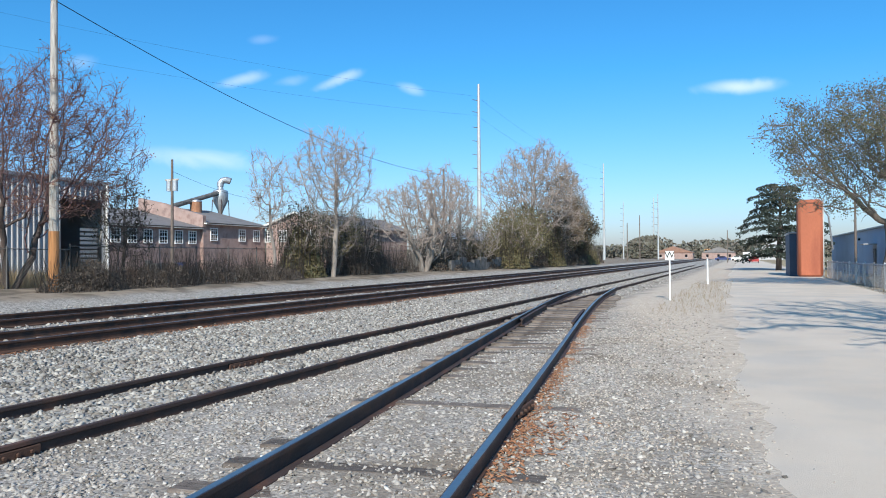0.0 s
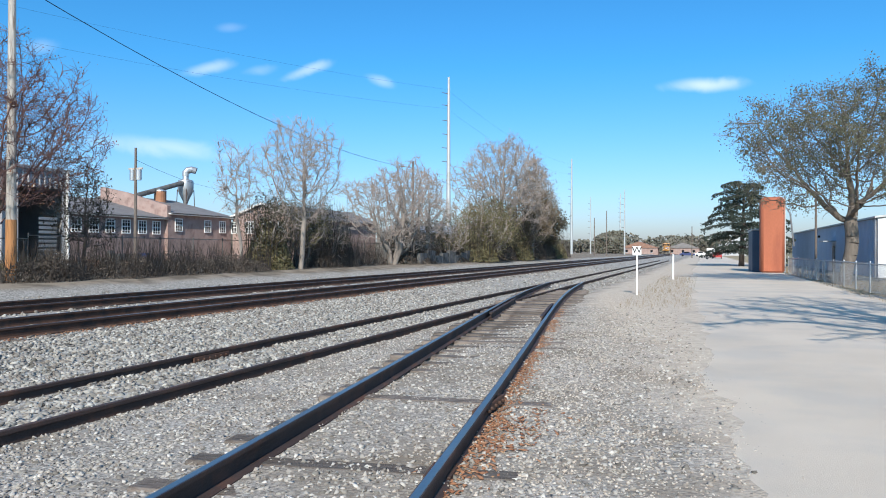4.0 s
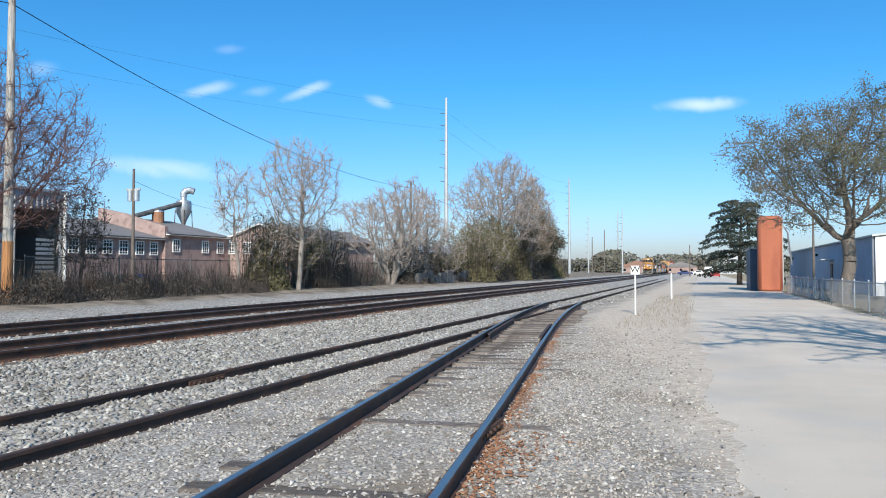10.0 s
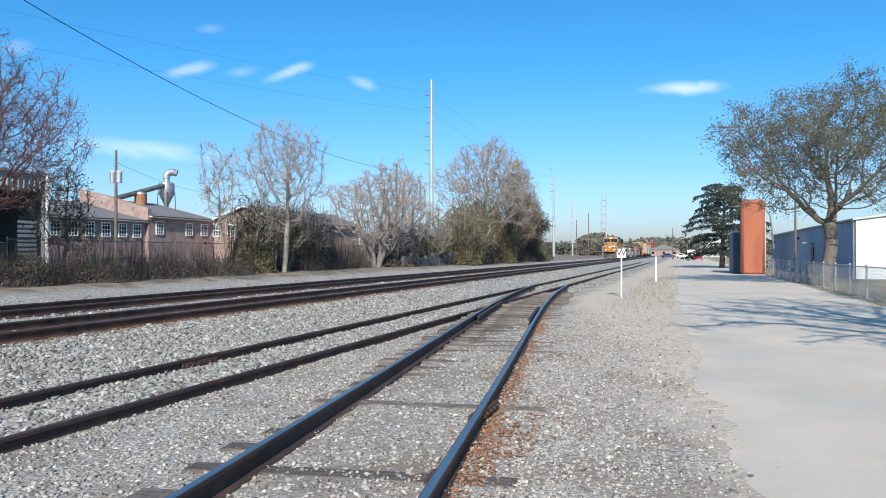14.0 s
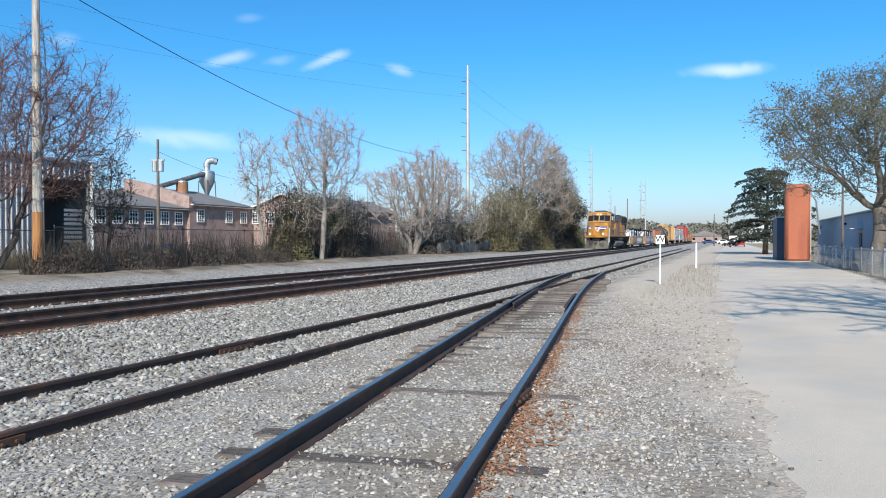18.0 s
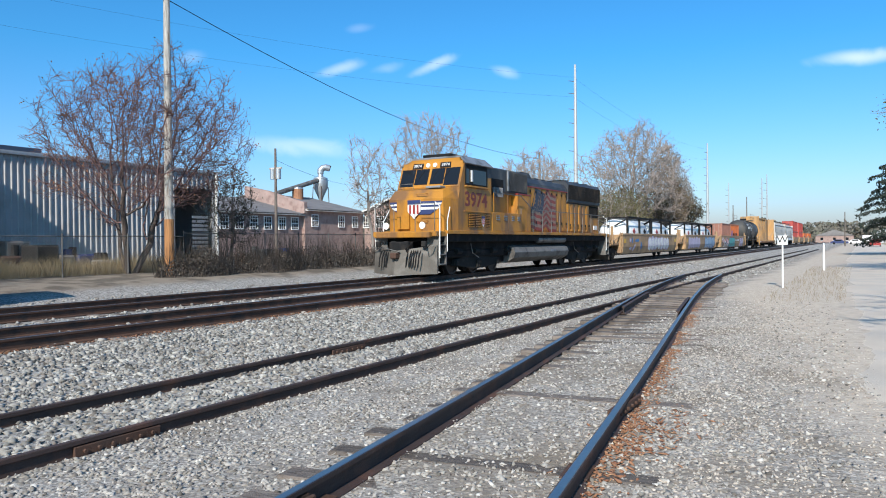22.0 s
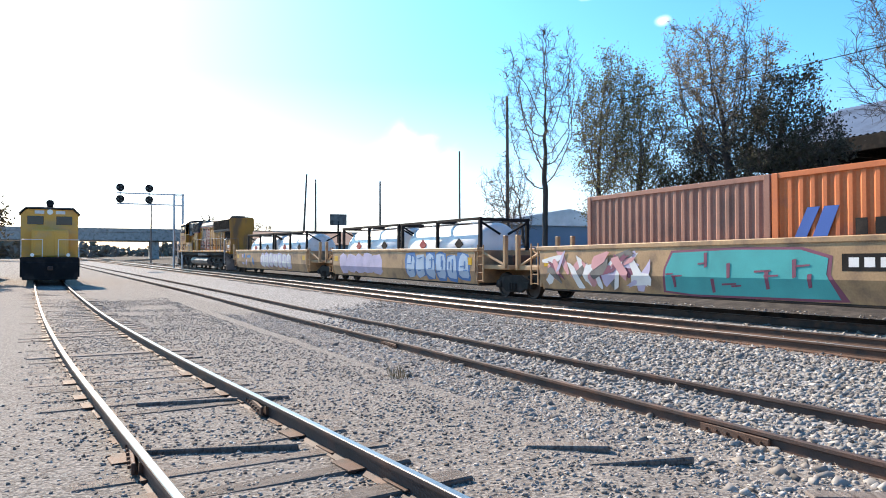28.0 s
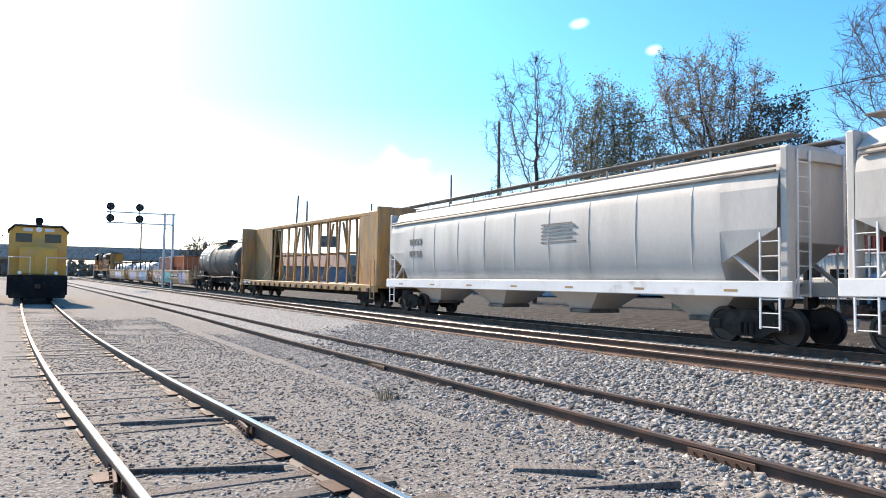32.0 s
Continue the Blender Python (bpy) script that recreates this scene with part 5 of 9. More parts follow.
def box_container(a, b, z, m, label, h=2.6, mid=None):
    t, L = vehicle("shipping_container", a, b, label, "container", "containers")
    for s in (-1, 1):
        part("side_wall", corrugated(-L + 0.12, L - 0.12, s * 1.20, z + 0.15, z + h - 0.12), m, t)
        part("top_rail", G().bbox(min(s * 1.15, s * 1.225), -L, z + h - 0.13, max(s * 1.15, s * 1.225), L, z + h, 0.01), m, t)
        part("bottom_rail", G().bbox(min(s * 1.15, s * 1.225), -L, z, max(s * 1.15, s * 1.225), L, z + 0.16, 0.01), m, t)
        for y in (-L + 0.08, L - 0.08) + ((mid,) if mid is not None else ()):
            part("corner_post", G().bbox(s * 1.16 - 0.08, y - 0.09, z, s * 1.16 + 0.08, y + 0.09, z + h, 0.015), m, t)
    part("roof", G().box(-1.2, -L + 0.05, z + h - 0.06, 1.2, L - 0.05, z + h - 0.02), m, t)
    part("floor", G().box(-1.2, -L + 0.05, z + 0.02, 1.2, L - 0.05, z + 0.12), BLACK, t)
    for y in (-L + 0.03, L - 0.03):
        e = part("end_door", G().bbox(-1.16, y - 0.03, z + 0.1, 1.16, y + 0.03, z + h - 0.1, 0.01), m, t)
        for x in (-0.85, -0.3, 0.3, 0.85):
            part("lock_rod", G().cyl((x, y + (0.05 if y > 0 else -0.05), z + 0.12), (x, y + (0.05 if y > 0 else -0.05), z + h - 0.12), 0.018, n=6), STEEL, e)
    if m is ORANGE:
        mk = part("side_mark", G().prism([(-L + 0.55, z + 1.3), (-L + 0.85, z + 1.3), (-L + 1.2, z + 2.0), (-L + 0.9, z + 2.0)], "x", 1.204, 1.214), CONTBLUE, t, "plain painted mark")
        part("side_mark", G().prism([(-L + 1.0, z + 1.3), (-L + 1.35, z + 1.3), (-L + 1.65, z + 2.0), (-L + 1.3, z + 2.0)], "x", 1.204, 1.214), CONTBLUE, t, "plain painted mark")
        for k in range(9):
            if k != 4:
                part("text_bar", G().box(1.204, -L + 2.0 + k * 0.42, z + 1.35, 1.212, -L + 2.26 + k * 0.42, z + 1.7), BLACK, t)
    return t


def tank_container(a, b, z, flip=1):
    """A white drum in a dark frame."""
    t, L = vehicle("tank_container", a, b, "white cylindrical tank container in a dark steel frame", "tank container", "tank containers")
    part("drum", G().lathe([(0.02, -L + 0.2), (0.6, -L + 0.24), (1.0, -L + 0.42), (1.12, -L + 0.62), (1.12, L - 0.62), (1.0, L - 0.42), (0.6, L - 0.24), (0.02, L - 0.2)], "y", 30, (0, 0, z + 1.28)), WHITEP, t, "", True)
    for y in (-L + 0.1, L - 0.1, 0):
        for s in (-1, 1):
            part("frame_post", G().bbox(s * 1.15 - 0.07, y - 0.07, z, s * 1.15 + 0.07, y + 0.07, z + 2.55, 0.015), BLACK, t)
            if y:
                part("frame_brace", G().cyl((s * 1.15, y, z + 2.4), (s * 0.2, y, z + 1.9), 0.05, n=6), BLACK, t)
        part("frame_beam", G().bbox(-1.2, y - 0.06, z + 2.42, 1.2, y + 0.06, z + 2.55, 0.015), BLACK, t)
    for s in (-1, 1):
        for zz in (z + 0.02, z + 2.46):
            part("frame_rail", G().bbox(s * 1.17 - 0.05, -L, zz, s * 1.17 + 0.05, L, zz + 0.11, 0.01), BLACK, t)
    part("walkway", G().bbox(-0.3, -L + 0.7, z + 2.43, 0.3, L - 0.7, z + 2.48, 0.01), STEEL, t)
    for y in (-L * 0.55, L * 0.45):
        part("manhole", G().cyl((0, y, z + 2.35), (0, y, z + 2.52), 0.3, n=14), STEEL, t)
    for k, m in enumerate((REDP, BLACK)):
        part("side_mark", G().prism([(-L * 0.5 + k * L * 0.9, z + 1.5), (-L * 0.5 + 0.35 + k * L * 0.9, z + 1.75), (-L * 0.5 + 0.7 + k * L * 0.9, z + 1.5), (-L * 0.5 + 0.35 + k * L * 0.9, z + 1.25)], "x", 1.10, 1.128), m, t, "plain painted diamond")
    for y in (-L * 0.3, L * 0.2):
        part("placard", G().box(1.09, y, z + 0.95, 1.115, y + 0.8, z + 1.05), GREYDIRT, t)


def well_unit(a, b, first, last, seed):
    t, L = vehicle("well_car", a, b, "tan well car unit covered with spray paint and road dirt", "well car", "well cars")
    for s in (-1, 1):
        sd = part("side_sill", G().prism([(s * 1.25, 0.42), (s * 1.355, 0.43), (s * 1.50, 0.95), (s * 1.50, 1.74), (s * 1.44, 1.78), (s * 1.25, 1.78)], "y", -L + 2.1, L - 2.1), TANBROWN, t)
        part("top_chord", G().bbox(min(s * 1.28, s * 1.53), -L + 1.9, 1.74, max(s * 1.28, s * 1.53), L - 1.9, 1.88, 0.02), TANBROWN, t)
        for k in range(10):
            y = -L + 2.4 + k * (2 * L - 4.8) / 9
            part("rib", G().bbox(s * 1.3 - 0.05, y - 0.05, 0.45, s * 1.3 + 0.05, y + 0.05, 1.76, 0.01), TANBROWN, t)
        part("lower_shadow_plate", G().prism([(s * 1.1, 0.38), (s * 1.36, 0.40), (s * 1.36, 0.5), (s * 1.2, 0.5)], "y", -L + 2.2, L - 2.2), BLACK, t)
    part("well_floor", G().bbox(-1.3, -L + 2.0, 0.38, 1.3, L - 2.0, 0.5, 0.02), BLACK, t)
    for d in (-1, 1):
        y = d * (L - 1.1)
        part("end_platform", G().bbox(-1.25, y - 0.95, 1.05, 1.25, y + 0.95, 1.22, 0.02), TANBROWN, t)
        part("bulkhead", G().bbox(-1.45, d * (L - 2.05) - 0.06, 0.5, 1.45, d * (L - 2.05) + 0.06, 1.8, 0.02), TANBROWN, t)
        for s in (-1, 1):
            ladder_part(t, s * 1.48, d * (L - (1.75 if d < 0 or not last else 1.0)), 0.55, 2.0, 0.42, TANBROWN, name="ladder")
            part("end_post", G().bbox(s * 1.25 - 0.08, d * (L - 0.35) - 0.08, 1.1, s * 1.25 + 0.08, d * (L - 0.35) + 0.08, 2.35, 0.02), TANBROWN, t)
            part("brace", G().cyl((s * 1.3, d * (L - 2.0), 1.75), (s * 1.2, d * (L - 0.4), 1.2), 0.05, n=6), TANBROWN, t)
        part("brake_gear", G().bbox(-0.5, y - 0.4, 1.22, 0.5, y + 0.2, 1.6, 0.04), RUST, t)
        part("reflector", G().box(1.50, d * (L - 2.6) - 0.25, 1.2, 1.508, d * (L - 2.6) + 0.25, 1.5), mat("reflector_yellow", (0.6, 0.34, 0.02), 0.4, 0, 3, 0.1, 0), t)
    if first:
        bogie(t, -L + 0.9)
        coupler(t, -L, -1)
    bogie(t, L - (0.9 if last else 0.1))
    if last:
        coupler(t, L, 1)
    return t, L


def number_plate(t, y0, y1, n, skip):
    part("number_plate", G().box(1.501, y0, 1.14, 1.505, y1, 1.5), BLACK, t)
    w = (y1 - y0 - 0.3) / n
    for k in range(n):
        if k != skip:
            part("number_bar", G().box(1.505, y0 + 0.15 + k * w, 1.22, 1.509, y0 + 0.15 + k * w + w * 0.66, 1.42), WHITEP, t)


TEAL, LILAC, SBLUE, SWHITE, PLUM, PINK = SCRAWL
t, L = well_unit(23.1, 43.9, True, False, 1)
scrawl(t, 32.0 - 33.45, 38.8 - 33.45, 0.6, 1.66, 3, SWHITE, LILAC, 7)
tangle(t, -7.5, -3, 0.6, 1.6, 8, [LILAC, TANBROWN, SBLUE], 9)
t, L = well_unit(44.0, 63.8, False, False, 2)
scrawl(t, 47.2 - 53.9, 52.8 - 53.9, 0.55, 1.7, 4, LILAC, LILAC, 5)
scrawl(t, 55.6 - 53.9, 61.3 - 53.9, 0.5, 1.72, 5, mat("spray_pale_blue", (0.36, 0.47, 0.58), 0.5, 0, 5, 0.2, 0), SBLUE, 6)
t, L = well_unit(63.9, 87.8, False, True, 3)
tangle(t, 66.6 - 75.85, 71.5 - 75.85, 0.5, 1.72, 6, [SWHITE, PINK, LILAC, SWHITE, PLUM, GREYDIRT, PINK], 44)
scrawl(t, 71.8 - 75.85, 76.5 - 75.85, 0.46, 1.66, 7, TEAL, PLUM, 5, True)
number_plate(t, 76.9 - 75.85, 80.5 - 75.85, 10, 4)
scrawl(t, 80.8 - 75.85, 84.0 - 75.85, 0.5, 1.74, 9, LILAC, PLUM, 2)
tangle(t, 80.7 - 75.85, 84.1 - 75.85, 0.5, 1.0, 10, [LILAC, SWHITE, PINK], 8)
tank_container(27.4, 34.1, 0.55)
tank_container(34.3, 41.0, 0.55)
tank_container(46.9, 54.2, 0.55)
tank_container(54.4, 61.7, 0.55)
box_container(68.3, 74.95, 0.55, BROWNBOX, "rusty brown corrugated shipping container resting in a well car", 2.85)
box_container(75.02, 81.9, 0.55, ORANGE, "orange corrugated shipping container resting in a well car", 2.85)

TANKBLACK = mat("tank_car_black", (0.045, 0.044, 0.043), 0.62, 0, 2, 0.35, 0.05, 20, stain=(0.085, 0.075, 0.065), stain_at=0.58, stretch=(1, 1, 0.3))


def tank_car():
    t, L = vehicle("tank_car", 88.3, 103.1, "black cylindrical tank car with worn white marks", "tank car")
    r, z = 1.5, 2.78
    part("tank", G().lathe([(0.02, -L + 0.55), (0.7, -L + 0.62), (1.2, -L + 0.9), (1.44, -L + 1.25), (r, -L + 1.6), (r, L - 1.6), (1.44, L - 1.25), (1.2, L - 0.9), (0.7, L - 0.62), (0.02, L - 0.55)], "y", 40, (0, 0, z)), TANKBLACK, t, "", True)
    for y in (-1.9, 0.0, 1.9, -4.6, 4.6):
        part("band", G().lathe([(r + 0.004, y - 0.05), (r + 0.02, y - 0.05), (r + 0.02, y + 0.05), (r + 0.004, y + 0.05)], "y", 40, (0, 0, z)), TANKBLACK, t)
    part("sill", G().bbox(-0.35, -L + 0.2, 0.85, 0.35, L - 0.2, 1.2, 0.03), BLACK, t)
    for s in (-1, 1):
        part("running_board", G().bbox(s * 1.3 - 0.14, -L + 0.6, 1.32, s * 1.3 + 0.14, L - 0.6, 1.37, 0.01), GREYDIRT, t)
        bow = [(s * 1.6, 0.55), (s * 1.6, z)] + [(s * (r + 0.09) * math.cos(a), z + (r + 0.09) * math.sin(a)) for a in (0.2, 0.45, 0.7, 0.95, 1.2)]
        lad = part("ladder", G().tube([(x, -1.62, q) for x, q in bow], 0.02).tube([(x, -1.18, q) for x, q in bow], 0.02), GREYDIRT, t, "bent side ladder")
        for k in range(13):
            f = k / 12 * (len(bow) - 1.001)
            i = int(f)
            x, q = bow[i][0] + (bow[i + 1][0] - bow[i][0]) * (f - i), bow[i][1] + (bow[i + 1][1] - bow[i][1]) * (f - i)
            part("rung", G().cyl((x, -1.62, q), (x, -1.18, q), 0.014, n=5), GREYDIRT, lad)
        part("side_platform", G().bbox(s * 0.85 - 0.45, -1.7, 4.28, s * 0.85 + 0.45, 2.8, 4.32, 0.01), GREYDIRT, t)
        part("platform_rail", G().tube([(s * 1.25, -1.7, 4.3), (s * 1.25, -1.7, 5.2), (s * 1.25, 2.8, 5.2), (s * 1.25, 2.8, 4.3)], 0.024).tube([(s * 1.25, -1.7, 4.75), (s * 1.25, 2.8, 4.75)], 0.018).tube([(s * 1.25, 0.5, 4.3), (s * 1.25, 0.5, 5.2)], 0.02), GREYDIRT, t)
        for d in (-1, 1):
            part("saddle", G().bbox(s * 1.0 - 0.35, d * (L - 2.3) - 0.5, 1.0, s * 1.0 + 0.35, d * (L - 2.3) + 0.5, 1.75, 0.04), BLACK, t)
            part("grab_rail", G().tube([(s * 1.45, d * (L - 0.5), 0.5), (s * 1.45, d * (L - 0.5), 2.3), (s * 1.45, d * (L - 1.1), 2.5)], 0.02), GREYDIRT, t)
            part("placard", G().prism([(d * (L - 1.9), 1.55), (d * (L - 1.9) + 0.16, 1.72), (d * (L - 1.9), 1.89), (d * (L - 1.9) - 0.16, 1.72)], "x", s * 1.46 - 0.01, s * 1.46 + 0.01), WHITEP, t)
    part("dome", G().cyl((0, 0, z + r - 0.1), (0, 0, z + r + 0.35), 0.45, n=20), BLACK, t)
    part("top_walk", G().bbox(-0.25, -L + 2.2, z + r + 0.02, 0.25, L - 2.2, z + r + 0.06, 0.01), GREYDIRT, t)
    # maker's mark and number as bars, following the drum
    def bar(y0, y1, z0, z1, m, nm):
        g = G()
        x = lambda q: math.sqrt(r * r - (q - z) ** 2) + 0.004
        g.add([(x(z0), y0, z0), (x(z0), y1, z0), (x(z1), y1, z1), (x(z1), y0, z1), (x(z0) - 0.03, y0, z0), (x(z0) - 0.03, y1, z0), (x(z1) - 0.03, y1, z1), (x(z1) - 0.03, y0, z1)], [(0, 1, 2, 3), (0, 4, 5, 1), (2, 6, 7, 3), (1, 5, 6, 2), (0, 3, 7, 4)])
        part(nm, g, m, t)
    for k in range(6):
        bar(-5.7 + k * 0.42, -5.36 + k * 0.42, 3.35, 3.62, WHITEP, "mark_bar")
    for k in range(9):
        if k != 4:
            bar(-5.7 + k * 0.2, -5.56 + k * 0.2, 2.98, 3.18, WHITEP, "number_bar")
    for k in range(6):
        bar(-2.9, -2.2 - 0.1 * (k % 2), 2.75 + 0.11 * k, 2.80 + 0.11 * k, WHITEP, "data_line")
        bar(3.9, 4.9 - 0.12 * (k % 3), 2.75 + 0.11 * k, 2.80 + 0.11 * k, GREYDIRT, "data_line")
    for d in (-1, 1):
        bogie(t, d * (L - 2.3))
        coupler(t, d * L, d)


tank_car()
BEAMY = mat("centerbeam_yellow", (0.43, 0.235, 0.085), 0.65, 0, 7, 0.3, 0.1, 20, stain=(0.27, 0.185, 0.115), stain_at=0.53, stretch=(1, 1, 0.25))


def centerbeam():
    t, L = vehicle("centerbeam_flatcar", 103.1, 127.6, "empty dirty yellow centerbeam flatcar with open posts", "flatcar")
    part("deck", G().bbox(-1.42, -L + 0.3, 1.02, 1.42, L - 0.3, 1.16, 0.02), BEAMY, t)
    for s in (-1, 1):
        part("side_sill", G().bbox(s * 1.40 - 0.06, -L + 0.3, 0.82, s * 1.40 + 0.06, L - 0.3, 1.18, 0.02), BEAMY, t)
        for k in range(22):
            part("winch", G().bbox(s * 1.47 - 0.06, -L + 1.2 + k * (2 * L - 2.4) / 21 - 0.12, 0.84, s * 1.47 + 0.06, -L + 1.2 + k * (2 * L - 2.4) / 21 + 0.12, 1.04, 0.02), RUST, t)
    part("top_chord", G().bbox(-0.32, -L + 0.4, 4.52, 0.32, L - 0.4, 4.72, 0.03), BEAMY, t)
    part("center_sill", G().bbox(-0.35, -L + 0.2, 0.55, 0.35, L - 0.2, 1.0, 0.04), BLACK, t)
    n = 10
    for k in range(n + 1):
        y = -L + 4.9 + k * (2 * L - 9.8) / n
        for s in (-1, 1):
            part("post", G().prism([(s * 0.34 - 0.05, 1.16), (s * 0.34 + 0.05, 1.16), (s * 0.22 + 0.05, 4.52), (s * 0.22 - 0.05, 4.52)], "y", y - 0.075, y + 0.075), BEAMY, t)
        if k < n and k % 2 == 0:
            y2 = y + (2 * L - 9.8) / n
            part("diagonal", G().cyl((0.0, y, 1.3 if k % 4 else 4.4), (0.0, y2, 4.4 if k % 4 else 1.3), 0.075, n=6), BEAMY, t)
        part("cross_tie", G().bbox(-0.3, y - 0.05, 2.7, 0.3, y + 0.05, 2.82, 0.01), BEAMY, t)
    for d in (-1, 1):
        y = d * (L - 0.42)
        part("end_bulkhead", G().bbox(-1.42, y - 0.09, 1.16, 1.42, y + 0.09, 4.7, 0.03), BEAMY, t)
        for x in (-1.3, -0.5, 0.5, 1.3):
            part("bulkhead_rib", G().bbox(x - 0.08, y + d * 0.09 - 0.08, 1.16, x + 0.08, y + d * 0.09 + 0.08, 4.65, 0.02), BEAMY, t)
        for s in (-1, 1):
            part("end_panel", G().prism([(d * (L - 0.5), 1.16), (d * (L - 4.6), 1.16), (d * (L - 4.6), 4.5), (d * (L - 0.5), 4.6)], "x", s * 0.36 - 0.03, s * 0.36 + 0.03), BEAMY, t)
            ladder_part(t, s * 1.47, d * (L - 0.75), 0.45, 2.3, 0.42, BEAMY)
        bogie(t, d * (L - 2.2))
        coupler(t, d * L, d)
    for k in range(7):
        part("slack_strap", G().tube([(1.4, -7 + k * 2.2, 1.15), (0.6, -6.6 + k * 2.2, 2.2), (0.3, -6.4 + k * 2.2, 4.4)], 0.012, 4), GREYDIRT, t)
    part("number_plate", G().box(1.462, -L + 1.0, 0.9, 1.466, -L + 3.4, 1.12), BLACK, t)
    for k in range(8):
        part("number_bar", G().box(1.466, -L + 1.2 + k * 0.26, 0.94, 1.47, -L + 1.38 + k * 0.26, 1.08), WHITEP, t)
    raise_part(t, 1.2, 1.14)


centerbeam()
HOPGREY = mat("hopper_pale_grey", (0.50, 0.47, 0.43), 0.55, 0, 2, 0.14, 0.05, 20, stain=(0.40, 0.375, 0.34), stain_at=0.57, stretch=(1, 1, 0.3))


def hopper(a, b):
    t, L = vehicle("covered_hopper", a, b, "long pale grey covered hopper car with roof hatches", "hopper car", "hopper cars")
    prof = [(1.32, 1.55), (1.50, 1.95), (1.55, 2.7), (1.52, 3.6), (1.40, 4.1), (1.05, 4.45), (0.6, 4.58)]
    full = prof + [(-x, z) for x, z in reversed(prof)]
    part("body", G().prism(full, "y", -L + 2.3, L - 2.3), HOPGREY, t, "", True)
    for d in (-1, 1):
        part("end_slope", G().add([(x, d * (L - 2.3), z) for x, z in full] + [(x * 0.98, d * (L - 0.75) if z > 2.6 else d * (L - 2.35), z) for x, z in full], [(i, (i + 1) % 14, 14 + (i + 1) % 14, 14 + i) for i in range(14)] + [tuple(range(14, 28))]), HOPGREY, t)
        part("end_post", G().bbox(-1.45, d * (L - 0.62) - 0.1, 1.15, -1.15, d * (L - 0.62) + 0.1, 4.45, 0.03).bbox(1.15, d * (L - 0.62) - 0.1, 1.15, 1.45, d * (L - 0.62) + 0.1, 4.45, 0.03).bbox(-1.3, d * (L - 0.6) - 0.06, 4.2, 1.3, d * (L - 0.6) + 0.06, 4.45, 0.02), HOPGREY, t)
        part("end_sheet", G().bbox(-1.2, d * (L - 0.75) - 0.04, 2.4, 1.2, d * (L - 0.75) + 0.04, 4.4, 0.02), HOPGREY, t)
        for s in (-1, 1):
            ladder_part(t, s * 1.5, d * (L - 0.95), 0.45, 2.7, 0.5, WHITEP)
            ladder_part(t, s * 0.9, d * (L - 0.5), 1.2, 4.4, 0.45, WHITEP, axis="x")
            part("end_brace", G().cyl((s * 1.35, d * (L - 0.7), 1.2), (s * 1.4, d * (L - 2.2), 2.3), 0.06, n=6), HOPGREY, t)
        bogie(t, d * (L - 1.9))
        coupler(t, d * L, d)
    for s in (-1, 1):
        part("side_sill", G().bbox(s * 1.46 - 0.07, -L + 0.35, 1.18, s * 1.46 + 0.07, L - 0.35, 1.56, 0.02), WHITEP, t, "white side sill")
        for zz in (3.92, 4.02):
            part("eave_rib", G().bbox(s * 1.47 - 0.03, -L + 0.8, zz, s * 1.47 + 0.03, L - 0.8, zz + 0.05, 0.01), GREYDIRT, t)
        for k in range(9):
            y = -L + 3.2 + k * (2 * L - 6.4) / 8
            part("panel_seam", G().prism([(s * 1.33, 1.58), (s * 1.515, 1.95), (s * 1.563, 2.7), (s * 1.533, 3.6), (s * 1.45, 3.9), (s * 1.4, 3.9), (s * 1.5, 2.7), (s * 1.3, 1.6)], "y", y - 0.02, y + 0.02), HOPGREY, t)
            part("roof_post", G().box(s * 0.8 - 0.02, y - 0.02, 4.45, s * 0.8 + 0.02, y + 0.02, 4.78), WHITEP, t)
        part("roof_walk", G().bbox(s * 0.8 - 0.28, -L + 0.7, 4.76, s * 0.8 + 0.28, L - 0.7, 4.80, 0.01), GREYDIRT, t)
        for k in range(7):
            part("reflector", G().box(s * 1.53 - 0.003, -L + 2 + k * (2 * L - 4) / 6 - 0.2, 1.3, s * 1.53 + 0.003, -L + 2 + k * (2 * L - 4) / 6 + 0.2, 1.36), BEAMY, t)
    for k in range(4):
        y = -L + 3.6 + k * (2 * L - 7.2) / 3
        part("bay", G().add([(-1.2, y - 1.7, 1.5), (1.2, y - 1.7, 1.5), (1.2, y + 1.7, 1.5), (-1.2, y + 1.7, 1.5), (-0.55, y - 0.45, 0.62), (0.55, y - 0.45, 0.62), (0.55, y + 0.45, 0.62), (-0.55, y + 0.45, 0.62)], [(0, 3, 2, 1), (4, 5, 6, 7), (0, 1, 5, 4), (1, 2, 6, 5), (2, 3, 7, 6), (3, 0, 4, 7)]), HOPGREY, t)
        part("gate", G().bbox(-0.65, y - 0.5, 0.5, 0.65, y + 0.5, 0.64, 0.02), GREYDIRT, t)
    part("hatch", G().bbox(-0.42, -L + 1.2, 4.58, 0.42, L - 1.2, 4.68, 0.03), HOPGREY, t)
    for k in range(4):
        part("mark_bar", G().box(1.545, -L + 2.9 + k * 0.3, 3.0, 1.562, -L + 3.12 + k * 0.3, 3.24), GREYDIRT, t)
        part("mark_bar", G().box(1.548, -L + 2.9 + k * 0.3, 2.5, 1.565, -L + 3.12 + k * 0.3, 2.74), GREYDIRT, t)
    for k in range(6):
        part("data_line", G().box(1.545, 1.6, 2.7 + 0.11 * k, 1.562, 3.4 - 0.2 * (k % 2), 2.74 + 0.11 * k), GREYDIRT, t)
    raise_part(t, 1.6, 1.07)


